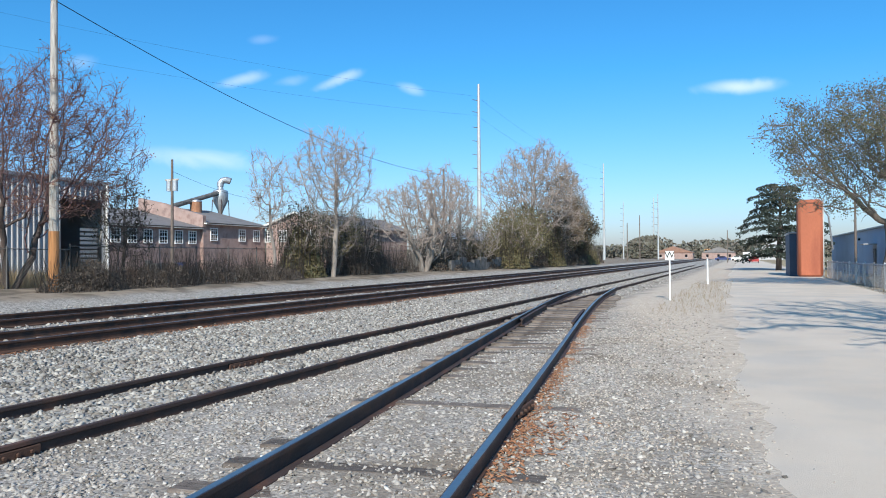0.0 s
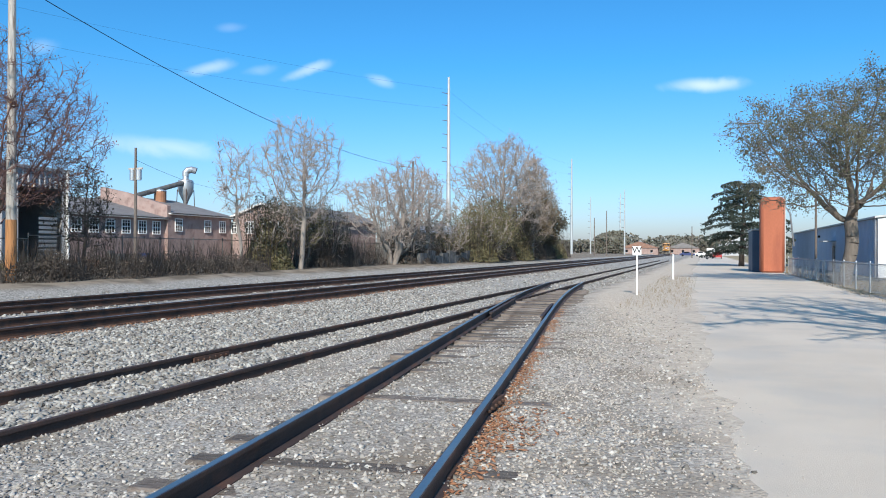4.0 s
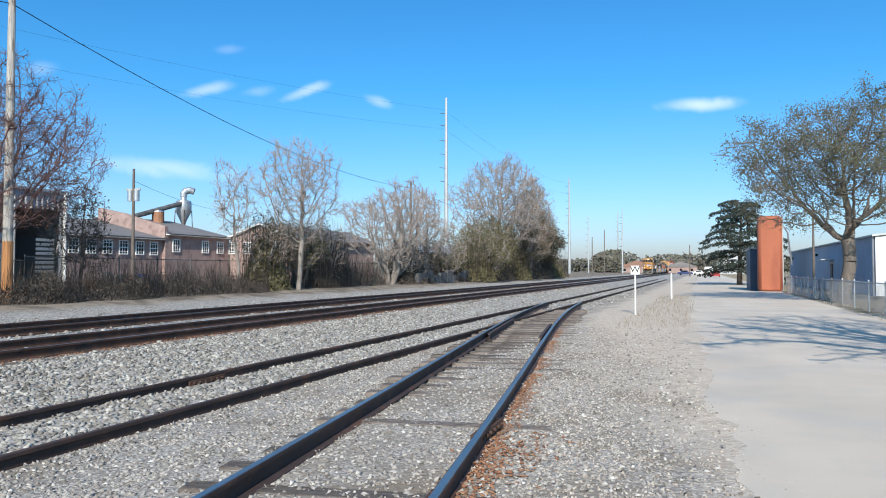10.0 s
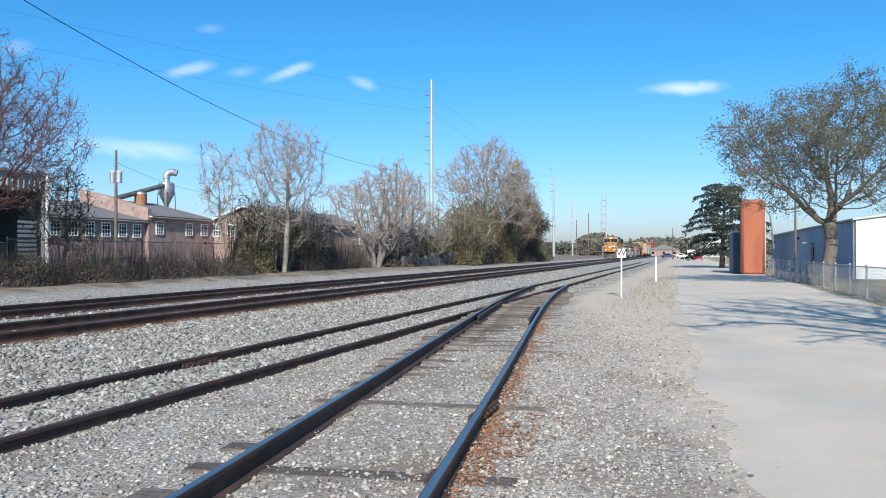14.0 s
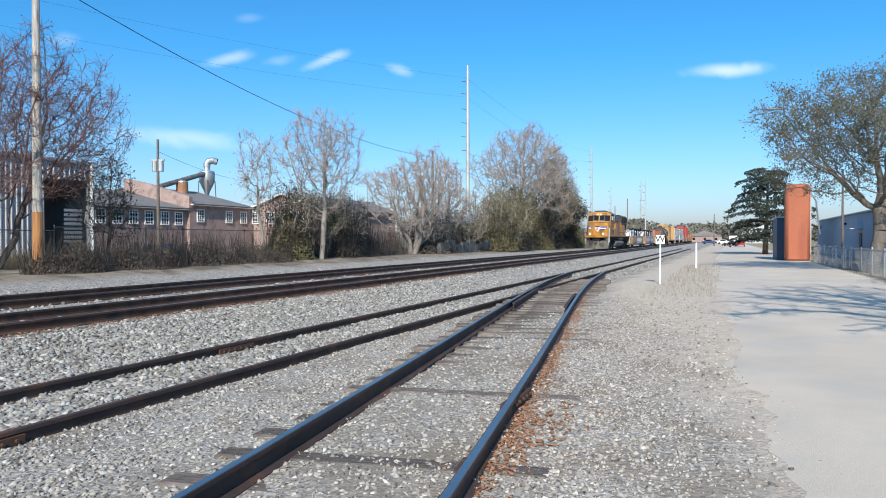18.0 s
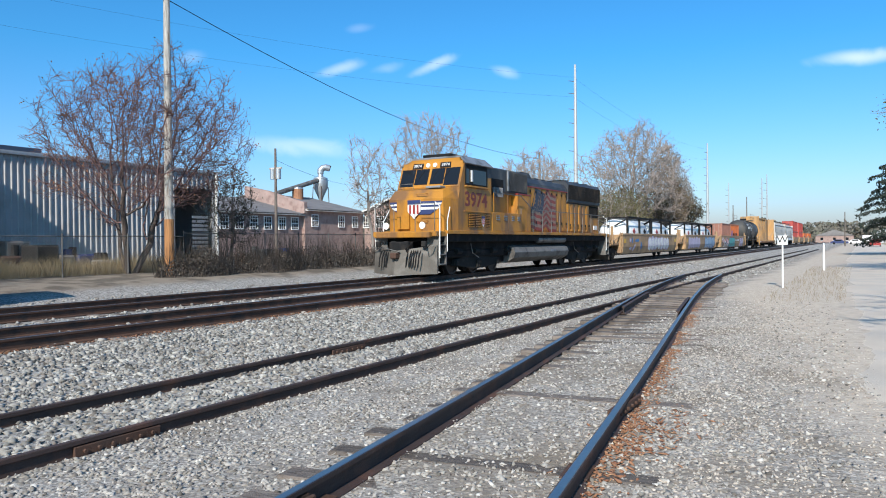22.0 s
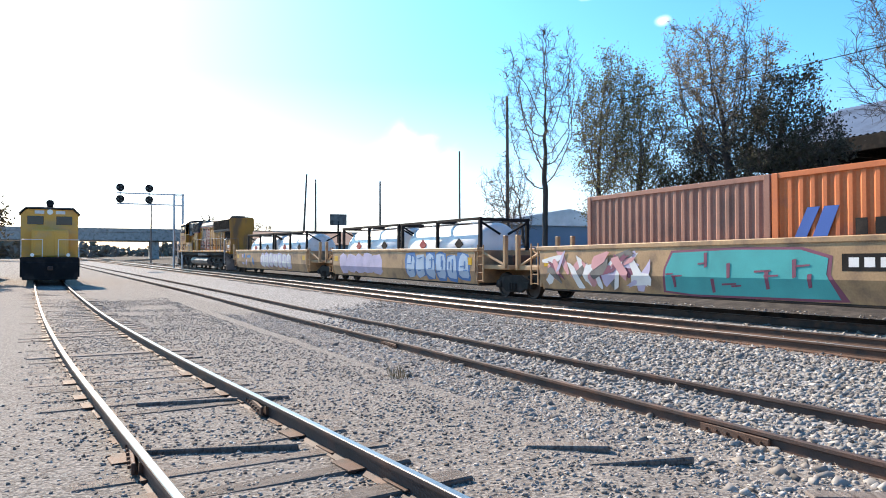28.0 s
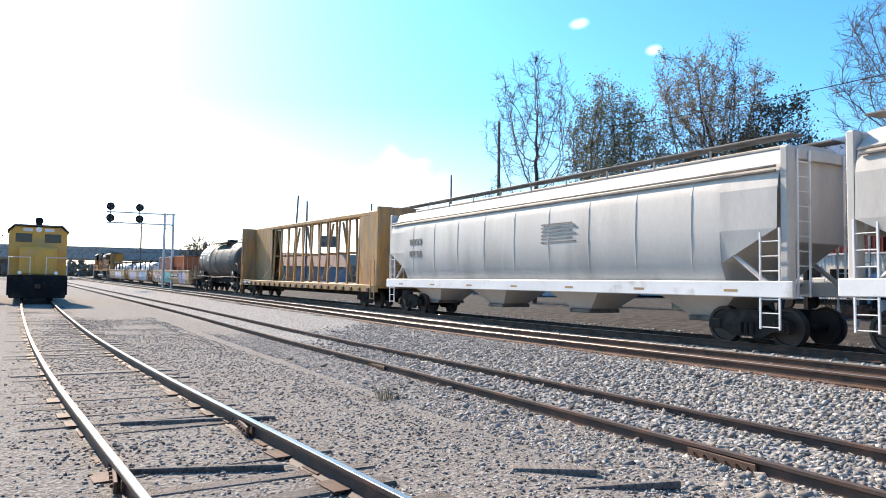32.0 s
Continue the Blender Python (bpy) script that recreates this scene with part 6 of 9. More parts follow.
hopper(128.3, 150.6)
hopper(151.0, 172.6)
for a in (173.0, 194.0):
    well_unit(a, a + 20.0, True, True, 4)
    box_container(a + 2.6, a + 17.4, 0.55, REDBOX, "red corrugated shipping container resting in a well car", 2.7)
    box_container(a + 2.6, a + 17.4, 3.27, REDBOX, "red corrugated shipping container stacked on another", 2.7)
for a in (215.0, 236.0):
    well_unit(a, a + 20.0, True, True, 5)
    box_container(a + 2.6, a + 17.4, 0.55, ORANGE, "orange corrugated shipping container resting in a well car", 2.7)

# ---- trees ----
LEAF_RUST = stones_mat("dry_oak_leaves", [(0.24, 0.10, 0.06), (0.34, 0.17, 0.09), (0.20, 0.10, 0.07), (0.38, 0.24, 0.14)], thin=0.3)
LEAF_OLIVE = stones_mat("olive_leaves", [(0.15, 0.135, 0.07), (0.235, 0.21, 0.11), (0.19, 0.165, 0.09), (0.30, 0.25, 0.15)], thin=0.4)
LEAF_DARK = stones_mat("dark_evergreen_leaves", [(0.06, 0.058, 0.038), (0.105, 0.10, 0.065), (0.08, 0.074, 0.05), (0.15, 0.125, 0.09)], thin=0.3)
LEAF_TAN = stones_mat("tan_dry_leaves", [(0.26, 0.20, 0.13), (0.36, 0.28, 0.19), (0.22, 0.165, 0.11), (0.31, 0.25, 0.15)], thin=0.5)
LEAF_OAK = stones_mat("oak_leaves", [(0.135, 0.135, 0.082), (0.20, 0.195, 0.125), (0.165, 0.16, 0.10), (0.255, 0.23, 0.16)], thin=0.4)
NEEDLES = stones_mat("cedar_needles", [(0.03, 0.042, 0.034), (0.055, 0.07, 0.055), (0.04, 0.05, 0.042), (0.075, 0.09, 0.07)], thin=0.2)


def leaf_mesh(name, spots, size, m, seed):
    """Small folded leaves, each its own island."""
    r = np.random.default_rng(seed)
    n = len(spots)
    a = r.normal(0, 1, (n, 3))
    a /= np.linalg.norm(a, axis=1)[:, None]
    b = r.normal(0, 1, (n, 3))
    b -= a * (a * b).sum(1)[:, None]
    b /= np.linalg.norm(b, axis=1)[:, None]
    s = r.uniform(size[0], size[1], n)[:, None]
    c = np.asarray(spots)
    up = np.cross(a, b) * s * 0.25
    v = np.stack([c - a * s, c + b * s * 0.55 + up, c + a * s, c - b * s * 0.55 + up], 1)
    me = bpy.data.meshes.new(name)
    me.from_pydata(v.reshape(-1, 3).tolist(), [], [(4 * i, 4 * i + 1, 4 * i + 2, 4 * i + 3) for i in range(n)])
    me.materials.append(m)
    return me


def tapered_mesh(name, p0, p1, r0, r1, n, m):
    """Many tapered round pieces of wood in one mesh."""
    d = p1 - p0
    d = d / np.maximum(np.linalg.norm(d, axis=1), 1e-6)[:, None]
    ref = np.where(np.abs(d[:, 2:3]) < 0.9, np.array([[0.0, 0.0, 1.0]]), np.array([[1.0, 0.0, 0.0]]))
    u = np.cross(d, ref)
    u /= np.linalg.norm(u, axis=1)[:, None]
    w = np.cross(d, u)
    a = np.arange(n) * 2 * np.pi / n
    ring = u[:, None, :] * np.cos(a)[None, :, None] + w[:, None, :] * np.sin(a)[None, :, None]
    v = np.concatenate([p0[:, None, :] + ring * r0[:, None, None], p1[:, None, :] + ring * r1[:, None, None]], 1)
    i = np.arange(n)
    quad = np.stack([i, (i + 1) % n, n + (i + 1) % n, n + i], 1)
    k = len(p0)
    f = (quad[None] + (np.arange(k) * 2 * n)[:, None, None]).reshape(-1)
    me = bpy.data.meshes.new(name)
    me.vertices.add(k * 2 * n)
    me.vertices.foreach_set("co", v.reshape(-1).astype(np.float32))
    me.loops.add(len(f))
    me.loops.foreach_set("vertex_index", f.astype(np.int32))
    me.polygons.add(k * n)
    me.polygons.foreach_set("loop_start", np.arange(0, k * n * 4, 4, dtype=np.int32))
    me.polygons.foreach_set("loop_total", np.full(k * n, 4, np.int32))
    me.polygons.foreach_set("use_smooth", np.ones(k * n, dtype=bool))
    me.update()
    me.materials.append(m)
    return me


def grow(seed, top, low, wide, r0, twig, points=700, step=0.34, stems=1, shift=(0, 0), fork=None, egg=0.25, hollow=2.3, twigs=4, twig_len=0.55):
    """Limbs that reach for places spread through a crown: ends, starts and radii of all pieces, and the tips."""
    r = np.random.default_rng(seed)
    points = int(points * 1.5)
    u = r.normal(size=(points, 3))
    u /= np.linalg.norm(u, axis=1)[:, None]
    lump = np.array([0.86 + 0.34 * noise.noise(Vector((q[0] * 1.9, q[1] * 1.9, q[2] * 1.9 + seed))) for q in u])
    rad = r.random(points) ** (1 / hollow) * lump
    mid, half = (top + low) / 2, (top - low) / 2
    h = u[:, 2] * rad
    aim = np.stack([shift[0] + u[:, 0] * rad * wide * (1 - egg * h), shift[1] + u[:, 1] * rad * wide * (1 - egg * h), mid + h * half], 1)
    fork = low + 0.12 * (top - low) if fork is None else fork
    pos, par = [], []
    for k in range(stems):
        a = 6.283 * k / stems + 0.6 + seed
        q = np.array([0.16 * math.cos(a), 0.16 * math.sin(a), -0.2]) if stems > 1 else np.array([0.0, 0.0, -0.2])
        way = np.array([0.3 * math.cos(a), 0.3 * math.sin(a), 1.0]) if stems > 1 else np.array([shift[0] * 0.06, shift[1] * 0.06, 1.0])
        last = -1
        while q[2] < fork:
            pos.append(q.copy())
            par.append(last)
            last = len(pos) - 1
            way = way + r.normal(0, 0.05, 3)
            way[2] = max(way[2], 0.6)
            q = q + way / np.linalg.norm(way) * step
    ground_n = len(pos)
    pos = np.array(pos)
    near = np.full(len(aim), 1e9)
    who = np.zeros(len(aim), int)
    for j, p in enumerate(pos):
        d = np.linalg.norm(aim - p, axis=1)
        b = d < near
        near[b], who[b] = d[b], j
    alive = np.ones(len(aim), bool)
    for _ in range(160):
        alive &= near > step * 1.5
        if not alive.any():
            break
        w, ways = who[alive], aim[alive] - pos[who[alive]]
        ways /= np.linalg.norm(ways, axis=1)[:, None]
        base = np.unique(w)
        total = np.zeros((len(pos), 3))
        np.add.at(total, w, ways)
        d = total[base]
        d /= np.maximum(np.linalg.norm(d, axis=1), 1e-6)[:, None]
        d += r.normal(0, 0.13, d.shape) + np.array([0, 0, 0.05])
        d /= np.linalg.norm(d, axis=1)[:, None]
        fresh = pos[base] + d * step
        start = len(pos)
        pos = np.concatenate([pos, fresh])
        par += base.tolist()
        idx = np.nonzero(alive)[0]
        dm = np.linalg.norm(aim[idx][:, None, :] - fresh[None], axis=2)
        j = dm.argmin(1)
        dj = dm[np.arange(len(idx)), j]
        b = dj < near[idx]
        near[idx[b]], who[idx[b]] = dj[b], start + j[b]
        if len(pos) > 9000:
            break
    par = np.array(par)
    kids = np.bincount(par[par >= 0], minlength=len(pos))
    tips = max(int((kids == 0).sum()), 2)
    e = math.log(tips / max(stems, 1)) / math.log(max(r0 / (twig * 1.15), 1.5))
    area = np.where(kids == 0, (twig * 1.15) ** e, 0.0)
    for j in range(len(pos) - 1, -1, -1):
        if par[j] >= 0:
            area[par[j]] += area[j]
    rad = np.maximum(area, 1e-12) ** (1 / e)
    has = par >= 0
    a, b = pos[par[has]], pos[has]
    rb = rad[has]
    ra = np.minimum(rad[par[has]], rb * 1.35)
    thick = rb > max(0.3 * r0, 0.045)
    # fine twigs off every thin piece
    thin = np.nonzero(rb < max(0.028, 2.4 * twig))[0]
    pick = np.repeat(thin, twigs)
    f = r.random((len(pick), 1))
    root = a[pick] + (b[pick] - a[pick]) * f
    d = (b[pick] - a[pick]) / step * 0.7 + r.normal(0, 0.55, (len(pick), 3)) + np.array([0, 0, 0.22])
    d /= np.linalg.norm(d, axis=1)[:, None]
    length = twig_len * r.uniform(0.45, 1.25, (len(pick), 1))
    knee = root + d * length * 0.5
    d2 = d + r.normal(0, 0.3, d.shape)
    end = knee + d2 / np.linalg.norm(d2, axis=1)[:, None] * length * 0.6
    return (a, b, ra, rb, thick), (root, knee, end, twig), np.concatenate([knee, end, b[rb < 0.02]]), pos[:ground_n]


def quick(name, g, m, parent, label=""):
    me = bpy.data.meshes.new(name)
    me.from_pydata(g.v, [], g.f)
    me.materials.append(m)
    for q in me.polygons:
        q.use_smooth = True
    return part(name, me, None, parent, label)


BARK_RED = mat("reddish_bark", (0.10, 0.075, 0.065), 0.95, 0, 10, 0.35, 0.6, 40, stretch=(3, 3, 0.7))
BARK_OAK = mat("oak_bark", (0.15, 0.125, 0.105), 0.95, 0, 10, 0.35, 0.6, 40, stretch=(3, 3, 0.7))
TWIGS = {BARK_OAK: mat("oak_twigs", (0.17, 0.14, 0.12), 0.95, 0, 10, 0.3, 0.1, 40), BARK: mat("brown_twigs", (0.115, 0.092, 0.08), 0.95, 0, 10, 0.3, 0.1, 40), BARK_LIGHT: mat("pale_twigs", (0.36, 0.30, 0.265), 0.95, 0, 10, 0.3, 0.1, 40), BARK_RED: mat("reddish_twigs", (0.16, 0.095, 0.09), 0.95, 0, 10, 0.3, 0.1, 40)}


def tree(x, y, top, low, wide, label, seed, r0=0.2, bark=BARK, leaves=None, n_leaf=0, leaf=(0.04, 0.09), clump=0.0, spread=0.14, category="tree", name="tree", coarse=0.0, **kw):
    t = thing(name, (x, y, ground_z(x, y)), label, category)
    far = math.hypot(x, y)
    twig = max(0.005, 0.00021 * far, coarse)
    kw.setdefault("step", max(0.27, 0.0048 * far) if top > 6 else 0.24)
    (a, b, ra, rb, thick), (root, knee, end, fine), tips, foot = grow(seed, top, low, wide, r0, twig, **kw)
    part("trunk", tapered_mesh("trunk", a[thick], b[thick], ra[thick], rb[thick], 9, bark), None, t)
    k = ~thick
    fine = max(0.006, 0.00026 * far, coarse)
    q = np.full(len(root), fine)
    br = part("branchwork", tapered_mesh("branchwork", np.concatenate([a[k], root, knee]), np.concatenate([b[k], knee, end]), np.concatenate([np.maximum(ra[k], fine), q, q * 0.85]), np.concatenate([np.maximum(rb[k], fine), q * 0.85, q * 0.6]), 3, TWIGS.get(bark, bark)), None, t)
    br["kind"] = "stuff"
    if leaves:
        r = np.random.default_rng(seed + 50)
        if clump:
            keep = np.array([noise.noise(Vector((p[0] * 0.75, p[1] * 0.75, p[2] * 0.75 + seed))) for p in tips]) > clump - 0.5
            tips = tips[keep] if keep.sum() > 50 else tips
        spots = tips[r.integers(0, len(tips), n_leaf)] + r.normal(0, spread, (n_leaf, 3))
        part("crown", leaf_mesh("crown", spots, leaf, leaves, seed), None, t)
    return t


tree(-26.9, 19.6, 9.9, 1.5, 4.9, "round bare tree with reddish twigs and few dry leaves", 11, 0.11, BARK_RED, LEAF_RUST, 4200, (0.03, 0.06), 0.4, points=1900, stems=3, shift=(0.7, 0.5), fork=1.3, step=0.27, egg=0.1, hollow=2.0)
tree(-26.4, 24.8, 5.6, 0.6, 1.6, "bare young tree standing near the metal shed", 12, 0.08, BARK, LEAF_DARK, 900, (0.04, 0.08), points=260)
tree(-25.0, 34.5, 8.0, 2.2, 1.5, "thin bare tree leaning over the chain link fence", 13, 0.09, BARK_LIGHT, LEAF_TAN, 60, (0.05, 0.1), points=170, shift=(0.0, -0.5), egg=-0.3, hollow=3)
tree(-24.1, 39.5, 10.2, 2.4, 3.1, "bare tree with pale trunk among dark vines", 14, 0.16, BARK_LIGHT, LEAF_TAN, 160, (0.04, 0.08), points=750, fork=3.4, egg=-0.1)
tree(-25.0, 55.6, 9.3, 0.6, 4.9, "many-stemmed bare tree with grey twigs", 15, 0.2, BARK_LIGHT, LEAF_TAN, 350, (0.04, 0.08), points=1100, stems=4, fork=1.2, egg=-0.25)
tree(-25.7, 63.7, 10.6, 1.2, 3.6, "many-stemmed bare tree with tan twigs", 16, 0.18, BARK_LIGHT, LEAF_TAN, 700, (0.05, 0.09), points=700, stems=3, fork=1.5)
tree(-25.0, 88.0, 17.3, 2.5, 7.4, "tall leafless oak with a broad brownish crown", 17, 0.36, BARK_LIGHT, LEAF_TAN, 3600, (0.06, 0.11), 0.4, points=1500, shift=(0.6, 0.8), fork=4.5, twigs=3, twig_len=1.0)
tree(-23.3, 101.0, 14.6, 1.0, 4.6, "tan-brown tree with dry leaves beside the main line", 18, 0.26, BARK_LIGHT, LEAF_TAN, 9000, (0.07, 0.14), 0.4, 0.3, points=700, fork=3.0, twig_len=0.9)
tree(-23.0, 108.0, 11.0, 0.8, 3.6, "dark ivy-grown tree beside the main line", 20, 0.22, BARK, LEAF_DARK, 6000, (0.10, 0.18), 0.4, 0.4, points=450, fork=2.0)
tree(-23.8, 78.0, 7.2, 0.3, 4.2, "bushy olive tree at the foot of an oak", 19, 0.16, BARK_LIGHT, LEAF_OLIVE, 9000, (0.06, 0.12), 0.35, 0.28, points=500, stems=3, fork=0.8)
for x, y, top, wide, sd, m, lab in ((-25.2, 37.2, 5.2, 1.9, 51, LEAF_DARK, "dark vine-grown shrub behind the chain link fence"), (-25.5, 41.8, 5.0, 2.4, 52, LEAF_OLIVE, "twiggy olive shrub round a bare tree"), (-25.3, 44.8, 4.6, 2.2, 53, LEAF_DARK, "dark arching shrub behind the chain link fence"), (-24.8, 58.5, 4.6, 2.4, 54, LEAF_DARK, "dark shrub under many-stemmed bare trees"), (-24.4, 67.5, 5.6, 2.8, 55, LEAF_OLIVE, "olive shrub under many-stemmed bare trees"), (-24.2, 84.0, 8.2, 4.0, 56, LEAF_OLIVE, "tall olive shrub at the foot of an oak"), (-23.6, 94.0, 7.4, 3.6, 57, LEAF_DARK, "dark evergreen shrub beside the main line")):
    tree(x, y, top, 0.2, wide, lab, sd, 0.09, BARK_LIGHT if y < 70 else BARK, m, int(1050 * wide), (0.045, 0.09) if y < 70 else (0.08, 0.15), 0.3, 0.22, category="shrub", name="shrub", points=320, stems=4, fork=0.6, egg=0.0, step=0.3 if y < 70 else 0.4, twigs=3)
tree(-25.6, -0.7, 12.0, 2.8, 5.4, "large bare tree with wide crooked limbs", 21, 0.16, BARK, None, 0, points=1300, stems=2, fork=2.2, step=0.3, hollow=2.6)
tree(-27.9, -14.5, 14.0, 4.4, 5.2, "large leafless tree with spreading fine twigs", 22, 0.19, BARK, None, 0, points=900, fork=4.6, egg=-0.15)
tree(-28.0, -26.5, 14.0, 4.6, 3.4, "tall half-leafless tree with a round brownish top", 23, 0.24, BARK, LEAF_TAN, 8500, (0.035, 0.08), 0.36, points=1000, fork=5.0, egg=-0.3)
tree(-26.2, -31.7, 13.3, 2.6, 3.3, "broadleaf evergreen tree with thin tan-green leaves", 24, 0.2, BARK, LEAF_OLIVE, 17000, (0.045, 0.09), 0.2, 0.25, points=800, stems=2, fork=3.0)
tree(-29.5, -29.0, 9.5, 1.0, 2.8, "dense dark evergreen tree in front of white sheds", 25, 0.18, BARK, LEAF_DARK, 13000, (0.05, 0.10), 0.3, 0.22, points=420, stems=2)
tree(-28.7, -23.2, 10.8, 2.5, 3.0, "dark evergreen tree overhanging the open shed", 26, 0.18, BARK, LEAF_DARK, 13000, (0.05, 0.10), 0.3, 0.2, points=460, stems=2, fork=2.8)
tree(-24.3, -36.8, 16.0, 5.0, 3.6, "tall thin bare tree with sparse pale twigs", 27, 0.17, BARK, LEAF_TAN, 700, (0.04, 0.08), points=650, fork=5.6, egg=-0.25, hollow=2.6, step=0.36)
tree(-24.4, -39.5, 8.5, 1.2, 2.2, "thin leaning bare tree with tangled twigs", 28, 0.12, BARK, LEAF_TAN, 300, (0.05, 0.09), points=300, stems=2, fork=1.8, shift=(0.8, -0.5))
tree(6.3, 39.5, 10.7, 3.0, 6.5, "large oak with thin olive brown leaves over a fence", 31, 0.30, BARK_OAK, LEAF_OAK, 36000, (0.035, 0.07), 0.40, 0.17, points=1300, fork=3.3, shift=(0.1, 0), egg=0.12, step=0.28, twigs=2)
tree(7.2, 7.2, 13.5, 4.6, 5.4, "tall bare roadside tree that throws its shadow on the road", 32, 0.5, BARK, LEAF_OLIVE, 1500, (0.05, 0.1), 0.4, points=480, fork=4.4, step=0.4, twigs=1, coarse=0.026)
tree(11.0, 16.0, 13.0, 4.4, 4.2, "bare roadside tree that throws its shadow on the road", 34, 0.3, BARK, LEAF_OLIVE, 1500, (0.05, 0.1), 0.4, points=300, fork=4.2, step=0.4, twigs=1, coarse=0.024)


def cedar(x, y, height):
    """Broad flat tiers of drooping boughs of uneven length."""
    t = thing("cedar_tree", (x, y, 0), "broad dark blue-green cedar with flat drooping tiers", "tree")
    r = random.Random(5)
    trunk, limb, spots = G(), G(), []
    trunk.cyl((0, 0, -0.1), (0.3, 0, height * 0.92), 0.3, 0.06, 8)
    for k in range(44):
        f = 0.14 + 0.84 * k / 44 + r.uniform(-0.02, 0.02)
        L = height * (0.5 - 0.2 * f ** 2.6) * r.uniform(0.55, 1.1)
        a = k * 2.4 + r.uniform(-0.4, 0.4)
        z = f * height
        p = [Vector((0.3 * f, 0, z))]
        for j in range(1, 5):
            q = j / 4
            p.append(Vector((0.3 * f + math.cos(a) * L * q, math.sin(a) * L * q, z + 0.22 * L * q - 0.34 * L * q * q)))
        limb.tube(p, 0.035, 4)
        for _ in range(int(40 + 60 * L)):
            q = r.uniform(0.15, 1.05)
            i = min(int(q * 4), 3)
            c = p[i].lerp(p[i + 1], min(q * 4 - i, 1))
            w = 0.34 * L * (1.15 - abs(q - 0.55))
            spots.append((c.x - math.sin(a) * r.uniform(-w, w), c.y + math.cos(a) * r.uniform(-w, w), c.z - abs(r.gauss(0, 0.16))))
    quick("trunk", trunk, BARK, t)
    quick("branchwork", limb, BARK, t)
    part("crown", leaf_mesh("crown", spots, (0.07, 0.19), NEEDLES, 5), None, t)


cedar(3.6, 82, 9.4)


def brush(name, x, y, rx, ry, h, m, n, label, seed, size=(0.07, 0.15), twig=mat("dark_stem", (0.06, 0.048, 0.04), 0.95)):
    """A thicket: a tangle of stems under many small leaves."""
    t = thing(name, (x, y, ground_z(x, y)), label, "brush", "roadside brush")
    r = random.Random(seed)
    g = G()
    spots = []
    for k in range(240):
        a, q = r.uniform(0, 6.28), math.sqrt(r.random())
        p = Vector((math.cos(a) * q * rx, math.sin(a) * q * ry, -0.1))
        top = p + Vector((r.uniform(-0.5, 0.5), r.uniform(-0.5, 0.5), h * r.uniform(0.5, 1.15)))
        g.cyl(p, top, 0.014, 0.006, 3, False)
    for k in range(n):
        a, q = r.uniform(0, 6.28), math.sqrt(r.random())
        u, v = math.cos(a) * q * rx, math.sin(a) * q * ry
        hh = h * (1 - q ** 3) * (0.65 + 0.5 * noise.noise(Vector((x + u, y + v, seed)) * 0.8))
        spots.append((u, v, max(0.0, hh * r.random() ** 0.5)))
    quick("thicket_core", g, twig, t)
    part("leaves", leaf_mesh("leaves", spots, size, m, seed), None, t)


VINE = stones_mat("dead_vines", [(0.06, 0.05, 0.043), (0.125, 0.103, 0.087), (0.09, 0.073, 0.061), (0.17, 0.14, 0.115)])
for k, (x, y, rx, ry, h) in enumerate(((-24.2, 24.5, 1.3, 2.6, 1.7), (-24.4, 29.0, 1.3, 2.8, 1.6), (-24.4, 33.5, 1.3, 2.6, 1.3), (-23.9, 20.6, 1.0, 2.0, 1.5), (-25.4, 44.0, 1.6, 3.6, 4.4), (-25.6, 46.5, 1.6, 3.0, 2.6), (-26.0, 52.0, 1.6, 3.4, 2.0), (-25.0, 60, 1.8, 4.5, 2.3), (-25.0, 70, 1.8, 5, 3.0), (-24.0, 84, 2.0, 8, 4.0), (-24, 108, 2.2, 10, 4.0), (-25.5, 128, 2.2, 12, 3.5), (-24.6, 4.2, 1.2, 2.6, 1.4), (-29.0, -66, 2.0, 5, 2.6), (-30.0, -76, 2.2, 6, 3.2), (-31.0, -88, 2.2, 6, 3.0), (-33.0, -4, 1.2, 3.5, 2.2), (-33.0, -12, 1.2, 4, 2.0), (-33.0, -20, 1.2, 4, 2.2))):
    brush("dead_vine_thicket", x, y, rx, ry, h, VINE, 6000, "thicket of dark dead vines along the railway", 60 + k, (0.02, 0.055) if y < 60 else (0.06, 0.13))
for k, (x, y, rx, ry, h) in enumerate(((-23.9, 76, 2.2, 4.5, 4.6), (-23.6, 93, 2.0, 6, 5.0), (-25.2, 37.6, 1.2, 2.0, 4.0), (-23.8, 118, 2.0, 8, 4.5))):
    brush("evergreen_shrub", x, y, rx, ry, h, LEAF_OLIVE, 5200, "olive green shrub growing along the railway", 90 + k, (0.08, 0.17))

# ---- poles and wires ----
def wire(name, pts, label, sag=0.5, r=0.02):
    t = thing(name, (0, 0, 0), label, "wire", "overhead wires")
    for a, b in zip(pts, pts[1:]):
        a, b = Vector(a), Vector(b)
        q = [a.lerp(b, k / 16) - Vector((0, 0, sag * 4 * (k / 16) * (1 - k / 16))) for k in range(17)]
        part("span", G().tube(q, r, 4), BLACK, t)


